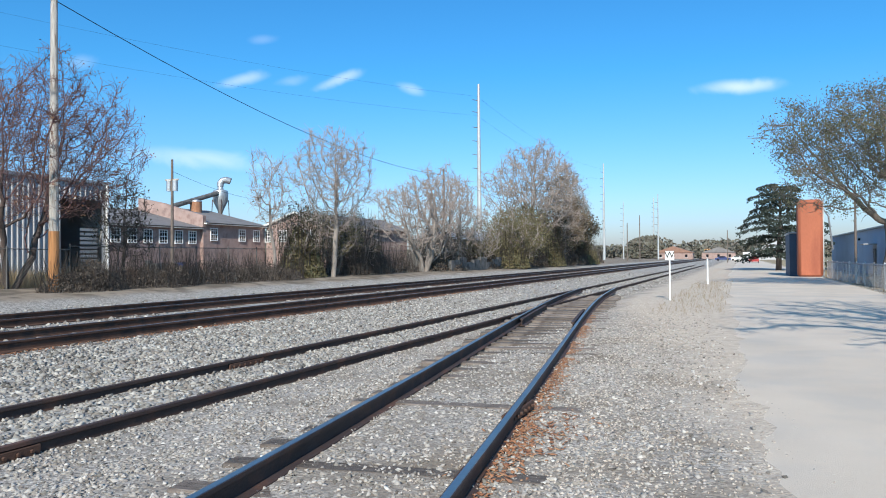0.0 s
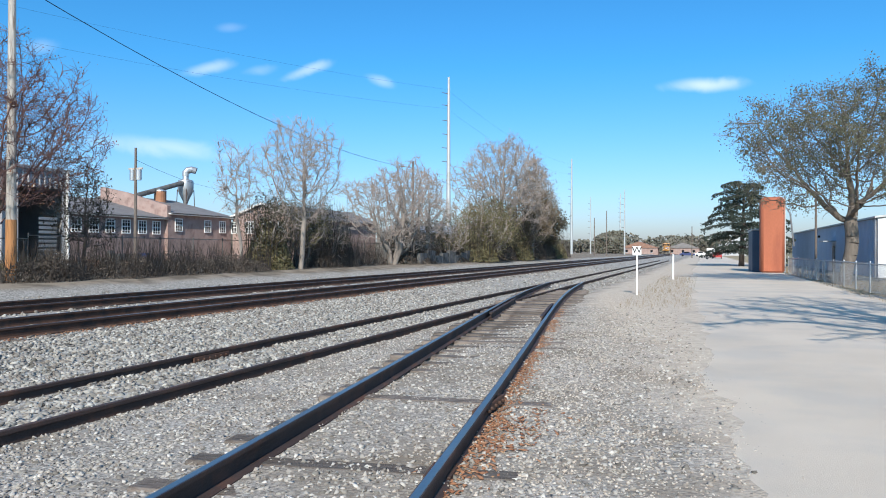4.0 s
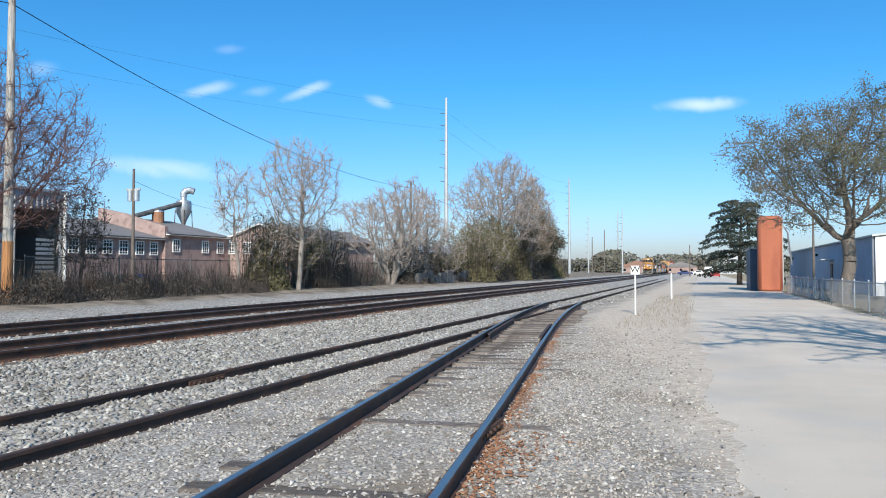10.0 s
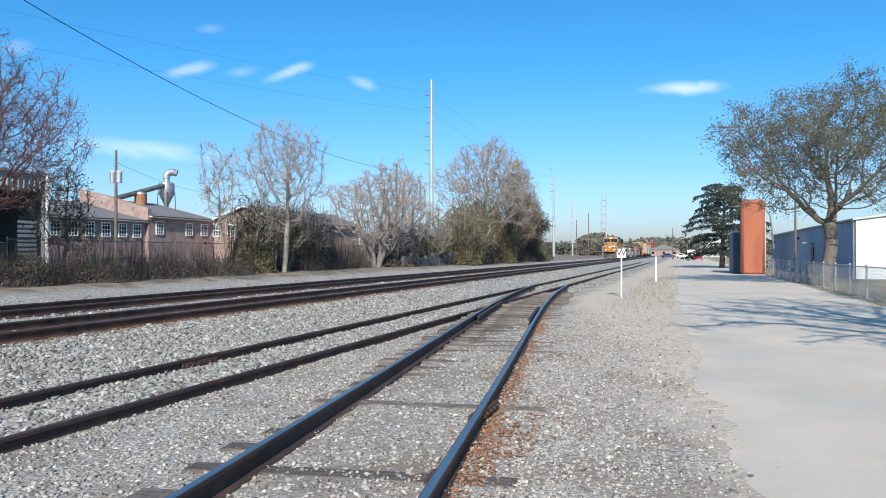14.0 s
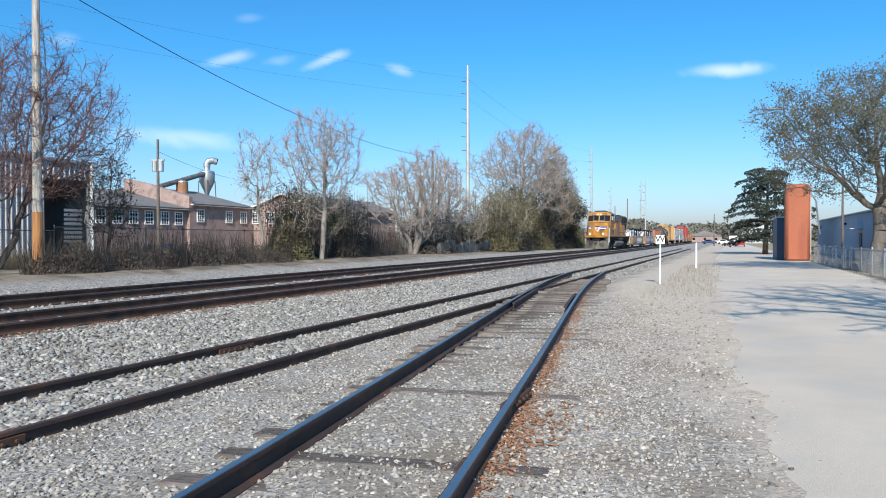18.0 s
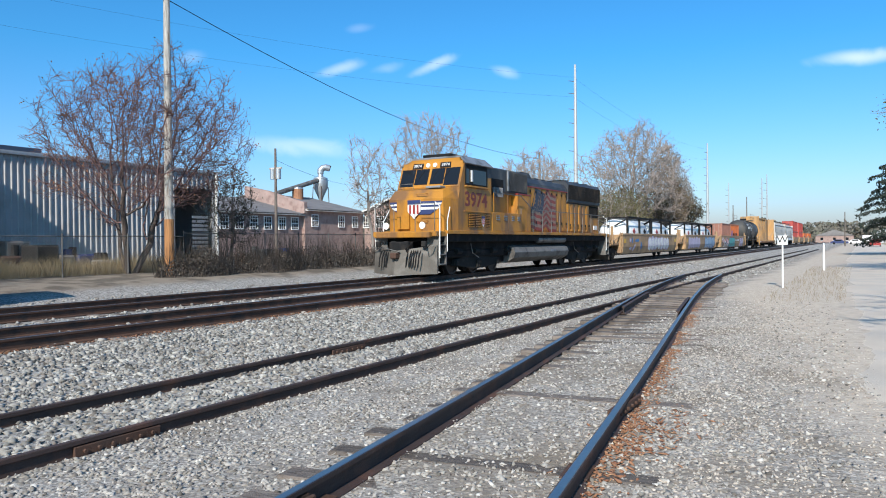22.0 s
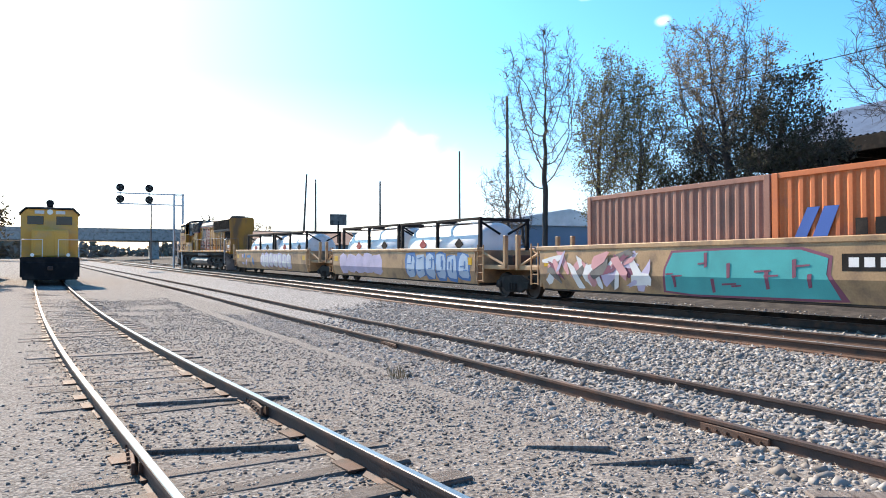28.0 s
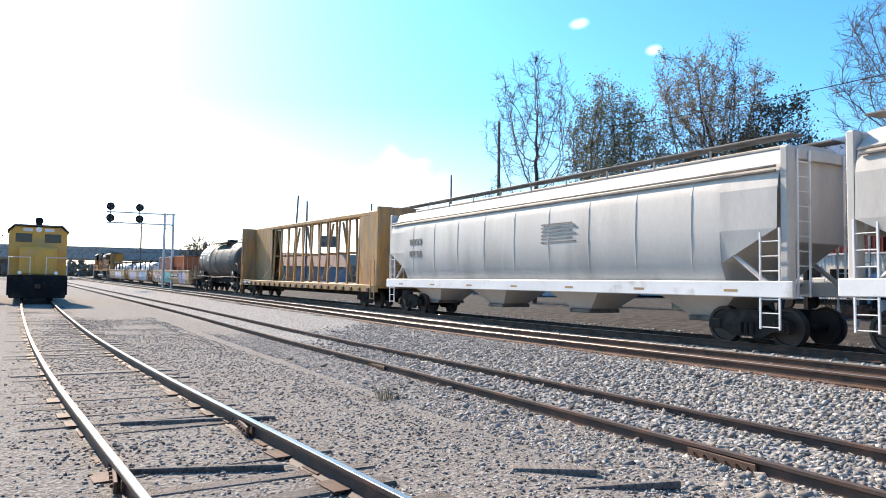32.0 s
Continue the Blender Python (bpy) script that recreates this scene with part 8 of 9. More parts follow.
# ---- chain link fences ----
def mesh_fence(name, pts, h, label, m, rail=True, step=2.6):
    t = thing(name, (0, 0, 0), label, "fence", "fences")
    for (xa, ya), (xb, yb) in zip(pts, pts[1:]):
        L = math.hypot(xb - xa, yb - ya)
        n = max(1, round(L / step))
        for k in range(n + 1):
            x, y = xa + (xb - xa) * k / n, ya + (yb - ya) * k / n
            z = ground_z(x, y)
            p = part("post", G().cyl((x, y, z - 0.2), (x, y, z + h + 0.04), 0.032, n=7), m, t)
            part("cap", G().lathe([(0.04, z + h + 0.03), (0.03, z + h + 0.07), (0.005, z + h + 0.09)], "z", 7, (x, y, 0)), m, p)
            if k < n:
                x2, y2 = xa + (xb - xa) * (k + 1) / n, ya + (yb - ya) * (k + 1) / n
                z2 = ground_z(x2, y2)
                if rail:
                    part("top_rail", G().cyl((x, y, z + h - 0.02), (x2, y2, z2 + h - 0.02), 0.022, n=6), m, t)
                g = G()
                w = L / n
                c = int(w / 0.13)
                d = Vector(((x2 - x) / w, (y2 - y) / w, 0))
                for j in range(-int(h / 0.13), c + 1):
                    for up in (1, -1):
                        a, b = j * 0.13, j * 0.13 + h
                        za, zb = (0.0, h) if up > 0 else (h, 0.0)
                        if a < 0:
                            za += (zb - za) * (-a) / (b - a)
                            a = 0
                        if b > w:
                            zb = za + (zb - za) * (w - a) / (b - a)
                            b = w
                        if b - a > 0.02:
                            o = Vector((x, y, z + 0.03))
                            p0, p1 = o + d * a + Vector((0, 0, za)), o + d * b + Vector((0, 0, zb - 0.05))
                            g.cyl(p0, p1, 0.0042, 0.0042, 3, False)
                me = bpy.data.meshes.new("wire_mesh")
                me.from_pydata(g.v, [], g.f)
                me.materials.append(m)
                part("wire_mesh", me, None, t)
    return t


mesh_fence("chain_link_fence", [(-26.4, 22), (-26.6, 40), (-26.8, 62)], 1.75, "grey chain link fence in front of the brick mill", GREYDIRT)
mesh_fence("chain_link_fence", [(-26.4, 22), (-26.6, 8), (-26.6, -2)], 1.6, "grey chain link fence in front of the warehouse", GREYDIRT)
mesh_fence("chain_link_fence", [(6.0, 24), (5.9, 40), (5.7, 58)], 1.15, "low galvanised chain link fence along the road", STEEL)
t = thing("pipe_gate", (6.4, 47, 0), "low galvanised pipe railing by the loading yard", "railing")
for z in (0.35, 0.7, 1.05):
    part("rail", G().cyl((0, 0, z), (0.6, 12, z), 0.03, n=6), STEEL, t)
for k in range(6):
    part("post", G().cyl((0.12 * k, 2.4 * k, -0.2), (0.12 * k, 2.4 * k, 1.1), 0.035, n=6), STEEL, t)

# low broken wall in the brush
t = thing("broken_wall", (-23.6, 70, 0.3), "low broken concrete wall half hidden by brush", "wall")
for k in range(14):
    part("slab", G().bbox(-0.18, -12 + k * 1.9, -0.4, 0.18, -10.12 + k * 1.9, 1.05 + 0.28 * math.sin(k * 2.1), 0.05), mat("mossy_dark_concrete", (0.13, 0.125, 0.12), 0.9, 0, 5, 0.35, 0.4, 30, stain=(0.06, 0.057, 0.05)), t)

# ---- east side of the road ----
t = thing("steel_silo", (4.55, 57.6, 0), "rust-orange steel silo column beside the road", "silo")
part("column", G().bbox(-0.8, -0.8, 0.0, 0.8, 0.8, 5.56, 0.2), mat("orange_rust", (0.40, 0.125, 0.065), 0.75, 0.1, 2, 0.2, 0.2, 20, stain=(0.30, 0.09, 0.05), stretch=(1, 1, 0.25)), t, "", True)
part("ladder", G().box(0.9, 0.2, 0, 0.95, 0.25, 5.6).box(0.9, 0.7, 0, 0.95, 0.75, 5.6), STEEL, t)
part("vent_pipe", G().tube([(0.5, 0.6, 5.7), (1.3, 0.8, 4.4), (1.6, 1.2, 2.0)], 0.06), STEEL, t)
part("base", G().bbox(-1.0, -1.0, -0.2, 1.0, 1.0, 0.06, 0.03), CONCRETE, t)
t = thing("pump_house", (3.9, 60.5, 0), "small dark blue metal pump house behind the silo", "shed")
part("body", G().bbox(-0.55, -1.0, -0.1, 0.7, 4.0, 3.2, 0.03), mat("slate_blue_metal", (0.06, 0.09, 0.14)), t)
part("roof", G().bbox(-0.62, -1.1, 3.2, 0.8, 4.1, 3.32, 0.03), STEEL, t)


def depot():
    t = thing("metal_depot", (0, 0, 0), "low metal depot building behind the fence, shaded walls coloured blue-grey", "building")
    # siding in two colours: blue-grey for walls in shade, white for the sunny end
    m = mat("pale_blue_siding", (0.42, 0.47, 0.55), 0.5, 0.1, 2, 0.1, 0.05, 20)
    x, y0, y1, h = 10.0, 51.0, 96.0, 3.7
    g = ribbed(G(), x, y0, y1, -0.1, h, 0.4, -0.04)
    part("west_wall", g, m, t)
    part("south_wall", G().prism([(x, -0.1), (x + 16, -0.1), (x + 16, h), (x + 8, h + 1.0), (x, h)], "y", y0 - 0.05, y0 + 0.05), mat("white_siding", (0.66, 0.67, 0.68), 0.5, 0.1, 2, 0.1, 0.05, 20), t)
    part("north_wall", G().box(x, y1 - 0.1, -0.1, x + 16, y1, h), m, t)
    part("roof", G().prism([(x - 0.2, h), (x + 8, h + 1.05), (x + 16.2, h), (x + 16.2, h + 0.12), (x + 8, h + 1.17), (x - 0.2, h + 0.12)], "y", y0 - 0.2, y1 + 0.2), STEEL, t)
    part("corner_pipe", G().cyl((x - 0.1, y0 + 0.1, 0), (x - 0.1, y0 + 0.1, h), 0.06, n=8), STEEL, t)
    d = part("door", G().bbox(x - 0.09, 66, 0, x - 0.03, 67, 2.1, 0.01), GREYDIRT, t)
    part("canopy", G().bbox(x - 1.0, 65.5, 2.4, x, 67.5, 2.5, 0.02), STEEL, d)
    for y in (57.5, 74.0):
        part("wall_lamp", G().bbox(x - 0.22, y, 2.9, x - 0.03, y + 0.25, 3.1, 0.03), BLACK, t)


depot()
wood_pole(6.9, 53.5, 6.2, "slim grey service pole behind the fence", 0.09, arm=False)

# whistle post and marker
t = thing("whistle_post", (-2.45, 27.4, ground_z(-2.45, 27.4)), "white whistle sign on a thin post beside the siding", "railway sign")
part("post", G().bbox(-0.026, -0.02, -0.2, 0.026, 0.02, 1.75, 0.006), WHITEP, t)
pl = part("plate", G().bbox(-0.16, -0.045, 1.47, 0.16, -0.022, 1.8, 0.01), WHITEP, t)
words("letter", "W", 0.34, BLACK, pl, (0, -0.047, 1.65), (90, 0, 0), 0.003)
t = thing("marker_post", (-1.78, 43.0, 0), "plain white marker post beside the gravel road", "marker post")
part("post", G().cyl((0, 0, -0.2), (0, 0, 1.35), 0.055, 0.05, 10), WHITEP, t)
part("cap", G().lathe([(0.075, 1.35), (0.06, 1.42), (0.01, 1.45)], "z", 10), STEEL, t)

# ---- far north ----
def far_house(x, y, w, d, h, wall, roof, label, turn=0):
    t = thing("house", (x, y, rise(y)), label, "house", "far houses", turn)
    part("house_wall", G().box(-w / 2, -d / 2, -0.2, w / 2, d / 2, h), wall, t)
    part("roof", G().prism([(-w / 2 - 0.4, h), (0, h + w * 0.18), (w / 2 + 0.4, h)], "y", -d / 2 - 0.4, d / 2 + 0.4), roof, t)
    for k in range(3):
        o = part("window", G().box(-w / 2 + (k + 0.5) * w / 3 - 0.5, -d / 2 - 0.05, 1.0, -w / 2 + (k + 0.5) * w / 3 + 0.5, -d / 2, 2.2), GLASS, t)
        part("sill", G().box(-w / 2 + (k + 0.5) * w / 3 - 0.6, -d / 2 - 0.12, 0.9, -w / 2 + (k + 0.5) * w / 3 + 0.6, -d / 2, 1.0), WHITEP, o)


far_house(-27, 330, 16, 10, 3.0, BRICK_PALE, mat("brown_roof", (0.25, 0.14, 0.10), 0.8), "low pale brick house with a brown roof near the crossing")
far_house(-9, 345, 14, 10, 3.0, BRICK_PALE, MILLROOF, "low weathered brick house beyond the level crossing")
far_house(14, 300, 18, 12, 4.0, SIDING_M, STEEL, "low metal building beyond the level crossing")
WOODS = stones_mat("far_woods_leaves", [(0.12, 0.11, 0.095), (0.17, 0.155, 0.13), (0.13, 0.13, 0.095), (0.20, 0.18, 0.15)])


def woods(x, y, rx, ry, h, seed, label="hazy line of bare winter woods in the distance"):
    r = random.Random(seed)
    spots = []
    for k in range(9000):
        u, v = r.uniform(-rx, rx), r.uniform(-ry, ry)
        top = h * (0.6 + 0.5 * noise.noise(Vector((u * 0.06, v * 0.06, seed))))
        spots.append((u, v, r.uniform(0.2, 1) * top))
    o = part("far_woods", leaf_mesh("far_woods", spots, (0.8, 1.7), WOODS, seed), None, None)
    o.location = (x, y, 0)
    tagged(o, label, "woods", "", "stuff")


woods(-80, 420, 120, 20, 13, 1)
woods(60, 440, 90, 20, 12, 2)
woods(-75, 250, 22, 30, 13, 3)
woods(-40, 330, 6, 6, 14, 4)
woods(-70, -260, 120, 20, 11, 5)
woods(110, -230, 90, 20, 13, 6)
woods(-120, 60, 14, 90, 9, 7)
woods(-130, -120, 20, 70, 9, 8)


def car(x, y, turn, m, label, kind="car", z=0.02):
    t = thing("truck" if kind == "truck" else "car", (x, y, z), label, kind, "parked vehicles", turn)
    L, W = (6.4, 1.05) if kind == "truck" else (4.6, 0.9)
    if kind == "truck":
        part("cab", G().prism([(-3.2, 0.6), (-3.2, 1.35), (-2.2, 1.5), (-1.75, 2.35), (-0.4, 2.4), (-0.4, 0.6)], "x", -W, W), m, t)
        part("bed", G().bbox(-W, -0.3, 0.7, W, 3.2, 1.75, 0.04), m, t)
        part("windshield", G().prism([(-2.17, 1.55), (-1.8, 2.25), (-1.76, 2.22), (-2.12, 1.53)], "x", -W + 0.1, W - 0.1), GLASS, t)
        for s in (-1, 1):
            part("side_glass", G().box(s * W - 0.01, -1.65, 1.55, s * W + 0.012, -0.6, 2.2), GLASS, t)
            part("headlight", G().bbox(s * 0.75 - 0.15, -3.23, 0.95, s * 0.75 + 0.15, -3.18, 1.15, 0.02), LAMP, t)
            for y2 in (-2.3, 2.0):
                w = part("wheel", G().cyl((s * W - 0.12, y2, 0.42), (s * W + 0.06, y2, 0.42), 0.42, n=18), BLACK, t)
                part("rim", G().cyl((s * W + 0.05, y2, 0.42), (s * W + 0.075, y2, 0.42), 0.22, n=14), STEEL, w)
        part("bumper", G().bbox(-W, -3.35, 0.5, W, -3.18, 0.75, 0.03), STEEL, t)
    else:
        part("body", G().prism([(-2.3, 0.3), (-2.3, 0.8), (-1.1, 0.95), (-0.5, 1.45), (1.0, 1.45), (1.7, 0.95), (2.3, 0.85), (2.3, 0.3)], "x", -W, W), m, t)
        for s in (-1, 1):
            part("side_glass", G().box(s * W - 0.01, -0.5, 1.0, s * W + 0.012, 1.1, 1.38), GLASS, t)
            for y2 in (-1.4, 1.4):
                part("wheel", G().cyl((s * W - 0.12, y2, 0.32), (s * W + 0.03, y2, 0.32), 0.32, n=16), BLACK, t)
    return t


car(1.6, 190, 0, WHITEP, "white box truck far along the road", "truck")
car(-0.8, 240, 90, WHITEP, "white car crossing at the level crossing")
car(-5.0, 236, 90, BLUEP, "dark car crossing at the level crossing")
car(2.6, 165, 0, REDP, "red car far along the road")

# ---- open shed and yard to the south-west ----
CORRROOF = mat("silver_corrugated_roof", (0.36, 0.38, 0.40), 0.4, 0.5, 2, 0.2, 0.05, 20, stain=(0.24, 0.23, 0.22))


def open_shed():
    t = thing("open_shed", (0, 0, 0), "long open-sided freight shed with a corrugated metal roof", "building")
    xa, xm, xb, y0, y1, ze, zr = -33.5, -42, -50.5, -30, 1.5, 7.8, 11.2
    for x0, x1 in ((xa, xm), (xb, xm)):
        n = 90
        q = [(y0 + (y1 - y0) * k / (2 * n), 0.07 * (k % 2)) for k in range(2 * n + 1)]
        g = G().add([(x0, u, ze + w) for u, w in q] + [(x1, u, zr + w) for u, w in q], [(i, i + 1, 2 * n + 2 + i, 2 * n + 1 + i) for i in range(2 * n)])
        part("roof", g, CORRROOF, t)
    part("fascia", G().bbox(xa - 0.1, y0, ze - 0.75, xa + 0.05, y1, ze - 0.02, 0.02), BLACK, t, "dark front beam")
    for k in range(8):
        y = y0 + 0.3 + k * (y1 - y0 - 0.6) / 7
        for x in (xa - 0.2, xb + 0.2):
            part("post", G().bbox(x - 0.14, y - 0.14, 0.2, x + 0.14, y + 0.14, ze - 0.1, 0.02), BLACK, t)
        part("truss", G().bbox(xb, y - 0.08, ze - 0.5, xa, y + 0.08, ze - 0.3, 0.02).cyl((xa, y, ze - 0.3), (xm, y, zr - 0.2), 0.07, n=5).cyl((xb, y, ze - 0.3), (xm, y, zr - 0.2), 0.07, n=5).cyl((xa - 4, y, ze - 0.3), (xm, y, zr - 0.2), 0.05, n=5), BLACK, t)
    # black walls and partition added so the inside reads as deep shade
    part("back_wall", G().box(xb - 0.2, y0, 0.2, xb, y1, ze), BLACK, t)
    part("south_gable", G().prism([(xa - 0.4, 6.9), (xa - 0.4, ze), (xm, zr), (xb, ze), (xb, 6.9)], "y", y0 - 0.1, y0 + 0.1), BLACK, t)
    part("partition", G().box(xm - 6.0, y0, 0.2, xm - 5.9, y1, ze + 0.8), BLACK, t, "black inner partition added for deep shade")
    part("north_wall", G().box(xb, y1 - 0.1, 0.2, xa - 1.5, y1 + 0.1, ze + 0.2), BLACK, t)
    # floor concrete coloured dark for the shade under the roof
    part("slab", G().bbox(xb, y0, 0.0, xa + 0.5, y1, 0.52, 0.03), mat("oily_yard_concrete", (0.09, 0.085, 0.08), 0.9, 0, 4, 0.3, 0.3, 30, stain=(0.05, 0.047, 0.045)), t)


open_shed()
t = thing("red_container", (-30.5, 0.6, 0.4), "faded red corrugated storage container under bare trees", "container")
for s, m in ((-1, REDP), (1, REDP)):
    part("side_wall", corrugated(-3.0, 3.0, s * 1.2, 0.0, 2.5), mat("dull_red_sheet", (0.24, 0.05, 0.04), 0.7, 0, 3, 0.3, 0.1, 20), t)
part("roof", G().box(-1.2, -3, 2.46, 1.2, 3, 2.54), RUST, t)
for y in (-3, 3):
    part("end_door", G().bbox(-1.2, y - 0.04, 0, 1.2, y + 0.04, 2.5, 0.02), mat("dull_red_sheet", (0.24, 0.05, 0.04)), t)


def trailer(x, y, turn, label):
    t = thing("office_trailer", (x, y, 0.4), label, "trailer", "trailers", turn)
    part("body", ribbed(G(), 1.5, -6, 6, 0.6, 3.6, 0.25, 0.03).box(-1.5, -6, 0.6, 1.49, 6, 3.6), WHITEP, t)
    part("roof", G().bbox(-1.6, -6.1, 3.6, 1.65, 6.1, 3.75, 0.03), STEEL, t)
    for y2 in (-4.2, 0.5, 3.6):
        o = part("window", G().box(1.52, y2 - 0.45, 1.9, 1.56, y2 + 0.45, 2.8), GLASS, t)
        part("frame", G().box(1.53, y2 - 0.52, 1.82, 1.58, y2 + 0.52, 1.9).box(1.53, y2 - 0.52, 2.8, 1.58, y2 + 0.52, 2.88), STEEL, o)
    part("skirt", G().box(-1.45, -5.9, 0.0, 1.45, 5.9, 0.6), BLACK, t)


trailer(-46, -48.5, 6, "white ribbed office trailer behind the trees")
trailer(-47.5, -34.5, 4, "white ribbed storage trailer beyond the trees")
car(-36.6, -25.9, 180, WHITEP, "white pickup truck parked inside the open shed", "truck", 0.54)


def heavy_truck(x, y, z):
    """A conventional truck with a sloped hood, open front fenders and a dark box body."""
    t = thing("truck", (x, y, z), "pale blue-white heavy truck with a dark box body", "truck", "parked vehicles")
    pale = mat("pale_blue_paint", (0.46, 0.52, 0.58), 0.4, 0, 4, 0.15, 0.05, 30, stain=(0.3, 0.32, 0.34), stain_at=0.62)
    part("chassis", G().bbox(-0.5, -3.9, 0.65, 0.5, 4.1, 0.95, 0.03), BLACK, t)
    hood = part("hood", G().prism([(-3.7, 0.95), (-3.72, 1.75), (-3.4, 1.92), (-2.1, 2.15), (-2.1, 0.95)], "x", -0.72, 0.72), pale, t)
    part("grille", G().bbox(-0.5, -3.76, 1.05, 0.5, -3.7, 1.7, 0.02), BLACK, hood)
    part("bumper", G().bbox(-1.2, -4.1, 0.55, 1.2, -3.85, 0.95, 0.04), STEEL, t)
    cab = part("cab", G().prism([(-2.15, 0.85), (-2.15, 2.2), (-1.75, 3.2), (-1.5, 3.35), (-0.3, 3.38), (-0.3, 0.85)], "x", -1.15, 1.15), pale, t)
    part("windshield", G().prism([(-2.13, 2.28), (-1.8, 3.1), (-1.84, 3.12), (-2.17, 2.3)], "x", -1.0, 1.0), GLASS, cab)
    body = part("box_body", G().bbox(-1.2, -0.1, 1.0, 1.2, 4.2, 3.1, 0.04), mat("dark_rust_body", (0.05, 0.042, 0.04), 0.8, 0, 4, 0.3, 0.1, 20, stain=(0.10, 0.06, 0.045)), t, "dark rusty box body")
    for k in range(6):
        for s in (-1, 1):
            part("stake", G().bbox(s * 1.22 - 0.03, 0.1 + 0.76 * k, 1.0, s * 1.22 + 0.03, 0.2 + 0.76 * k, 3.1, 0.01), BLACK, body)
    for s in (-1, 1):
        part("side_glass", G().box(s * 1.15 - 0.01, -1.7, 2.25, s * 1.15 + 0.012, -0.6, 3.05), GLASS, cab)
        part("mirror", G().bbox(s * 1.38 - 0.06, -2.0, 2.2, s * 1.38 + 0.06, -1.92, 2.85, 0.02), BLACK, cab)
        part("exhaust_stack", G().cyl((s * 0.95, -0.2, 0.9), (s * 0.95, -0.2, 3.7), 0.06, n=8), STEEL, t)
        arch = [(-2.7 + 0.72 * math.cos(a), 0.55 + 0.72 * math.sin(a)) for a in np.linspace(0.15, math.pi - 0.1, 9)]
        inner = [(-2.7 + 0.6 * math.cos(a), 0.55 + 0.6 * math.sin(a)) for a in np.linspace(math.pi - 0.1, 0.15, 9)]
        part("fender", G().prism(arch + inner, "x", min(s * 0.7, s * 1.2), max(s * 0.7, s * 1.2)), pale, t)
        part("headlight", G().cyl((s * 0.9, -3.55, 1.15), (s * 0.9, -3.4, 1.15), 0.13, n=12), LAMP, t)
        part("fuel_tank", G().cyl((s * 0.9, -1.6, 0.75), (s * 0.9, -0.4, 0.75), 0.3, n=14), STEEL, t)
        for y2 in (-2.7, 1.9, 3.2):
            w = part("wheel", G().cyl((s * 0.85, y2, 0.52), (s * 1.17, y2, 0.52), 0.52, n=20), BLACK, t)
            part("rim", G().cyl((s * 1.16, y2, 0.52), (s * 1.185, y2, 0.52), 0.27, n=14), STEEL, w)
    return t


heavy_truck(-31.1, -16.2, 0.44)
for y, w, m, lab in ((-37.2, 3.2, WHITEP, "white ribbed storage container stacked on a trailer"), (-31.5, 2.2, mat("dull_red_sheet", (0.24, 0.05, 0.04)), "dull red ribbed container stacked on a trailer")):
    t = thing("storage_container", (-47.5, y, 4.15), lab, "container", "stacked containers", 4)
    part("body", ribbed(G().box(-1.2, -w, 0.0, 1.19, w, 2.6), 1.2, -w, w, 0.0, 2.6, 0.25, 0.04), m, t)
    part("roof", G().bbox(-1.22, -w - 0.02, 2.6, 1.26, w + 0.02, 2.68, 0.02), STEEL, t)
car(-38.0, -50.5, 20, WHITEP, "white pickup truck parked in the yard", "truck")
t = thing("waste_bin", (-29.0, -28.8, 0.4), "dark green rubbish bin standing by the trees", "bin")
part("body", G().bbox(-0.6, -0.8, 0.0, 0.6, 0.8, 1.25, 0.06), mat("bin_green", (0.02, 0.06, 0.05), 0.6), t)
part("lid", G().bbox(-0.64, -0.84, 1.25, 0.64, 0.84, 1.33, 0.03), BLACK, t)
t = thing("road_tanker", (-34.5, -6.5, 0.52), "dark grey tank trailer parked in the open shed", "tank trailer")
part("tank", G().lathe([(0.05, -5.5), (0.9, -5.4), (1.05, -5.0), (1.05, 5.0), (0.9, 5.4), (0.05, 5.5)], "y", 20, (0, 0, 2.3)), mat("dull_tanker_grey", (0.035, 0.035, 0.037), 0.7, 0, 4, 0.3, 0.1, 20), t, "", True)
part("chassis", G().bbox(-0.9, -5, 0.7, 0.9, 5.2, 1.2, 0.04), BLACK, t)
for y in (-4.2, 3.0, 4.2):
    for s in (-1, 1):
        part("wheel", G().cyl((s * 0.8, y, 0.5), (s * 1.1, y, 0.5), 0.5, n=16), BLACK, t)


def blue_building():
    t = thing("blue_warehouse", (0, 0, 0), "dull blue corrugated metal warehouse beyond the yard", "building")
    m = mat("dusty_blue_siding", (0.16, 0.23, 0.30), 0.5, 0.1, 2, 0.12, 0.05, 10)
    part("wall_cladding", ribbed(G().box(-48, -67, 0, -30.05, -55, 5.0), -30.0, -67, -55, 0, 5.0, 0.5, 0.06), m, t)
    part("roof", G().prism([(-29.6, 5.0), (-39, 6.6), (-48.4, 5.0)], "y", -67.3, -54.7), STEEL, t)
    for y in (-64, -58.5):
        part("roller_door", G().bbox(-30.0, y - 1.4, 0.1, -29.9, y + 1.4, 3.2, 0.02), mat("pale_blue_door", (0.25, 0.36, 0.5), 0.5), t)


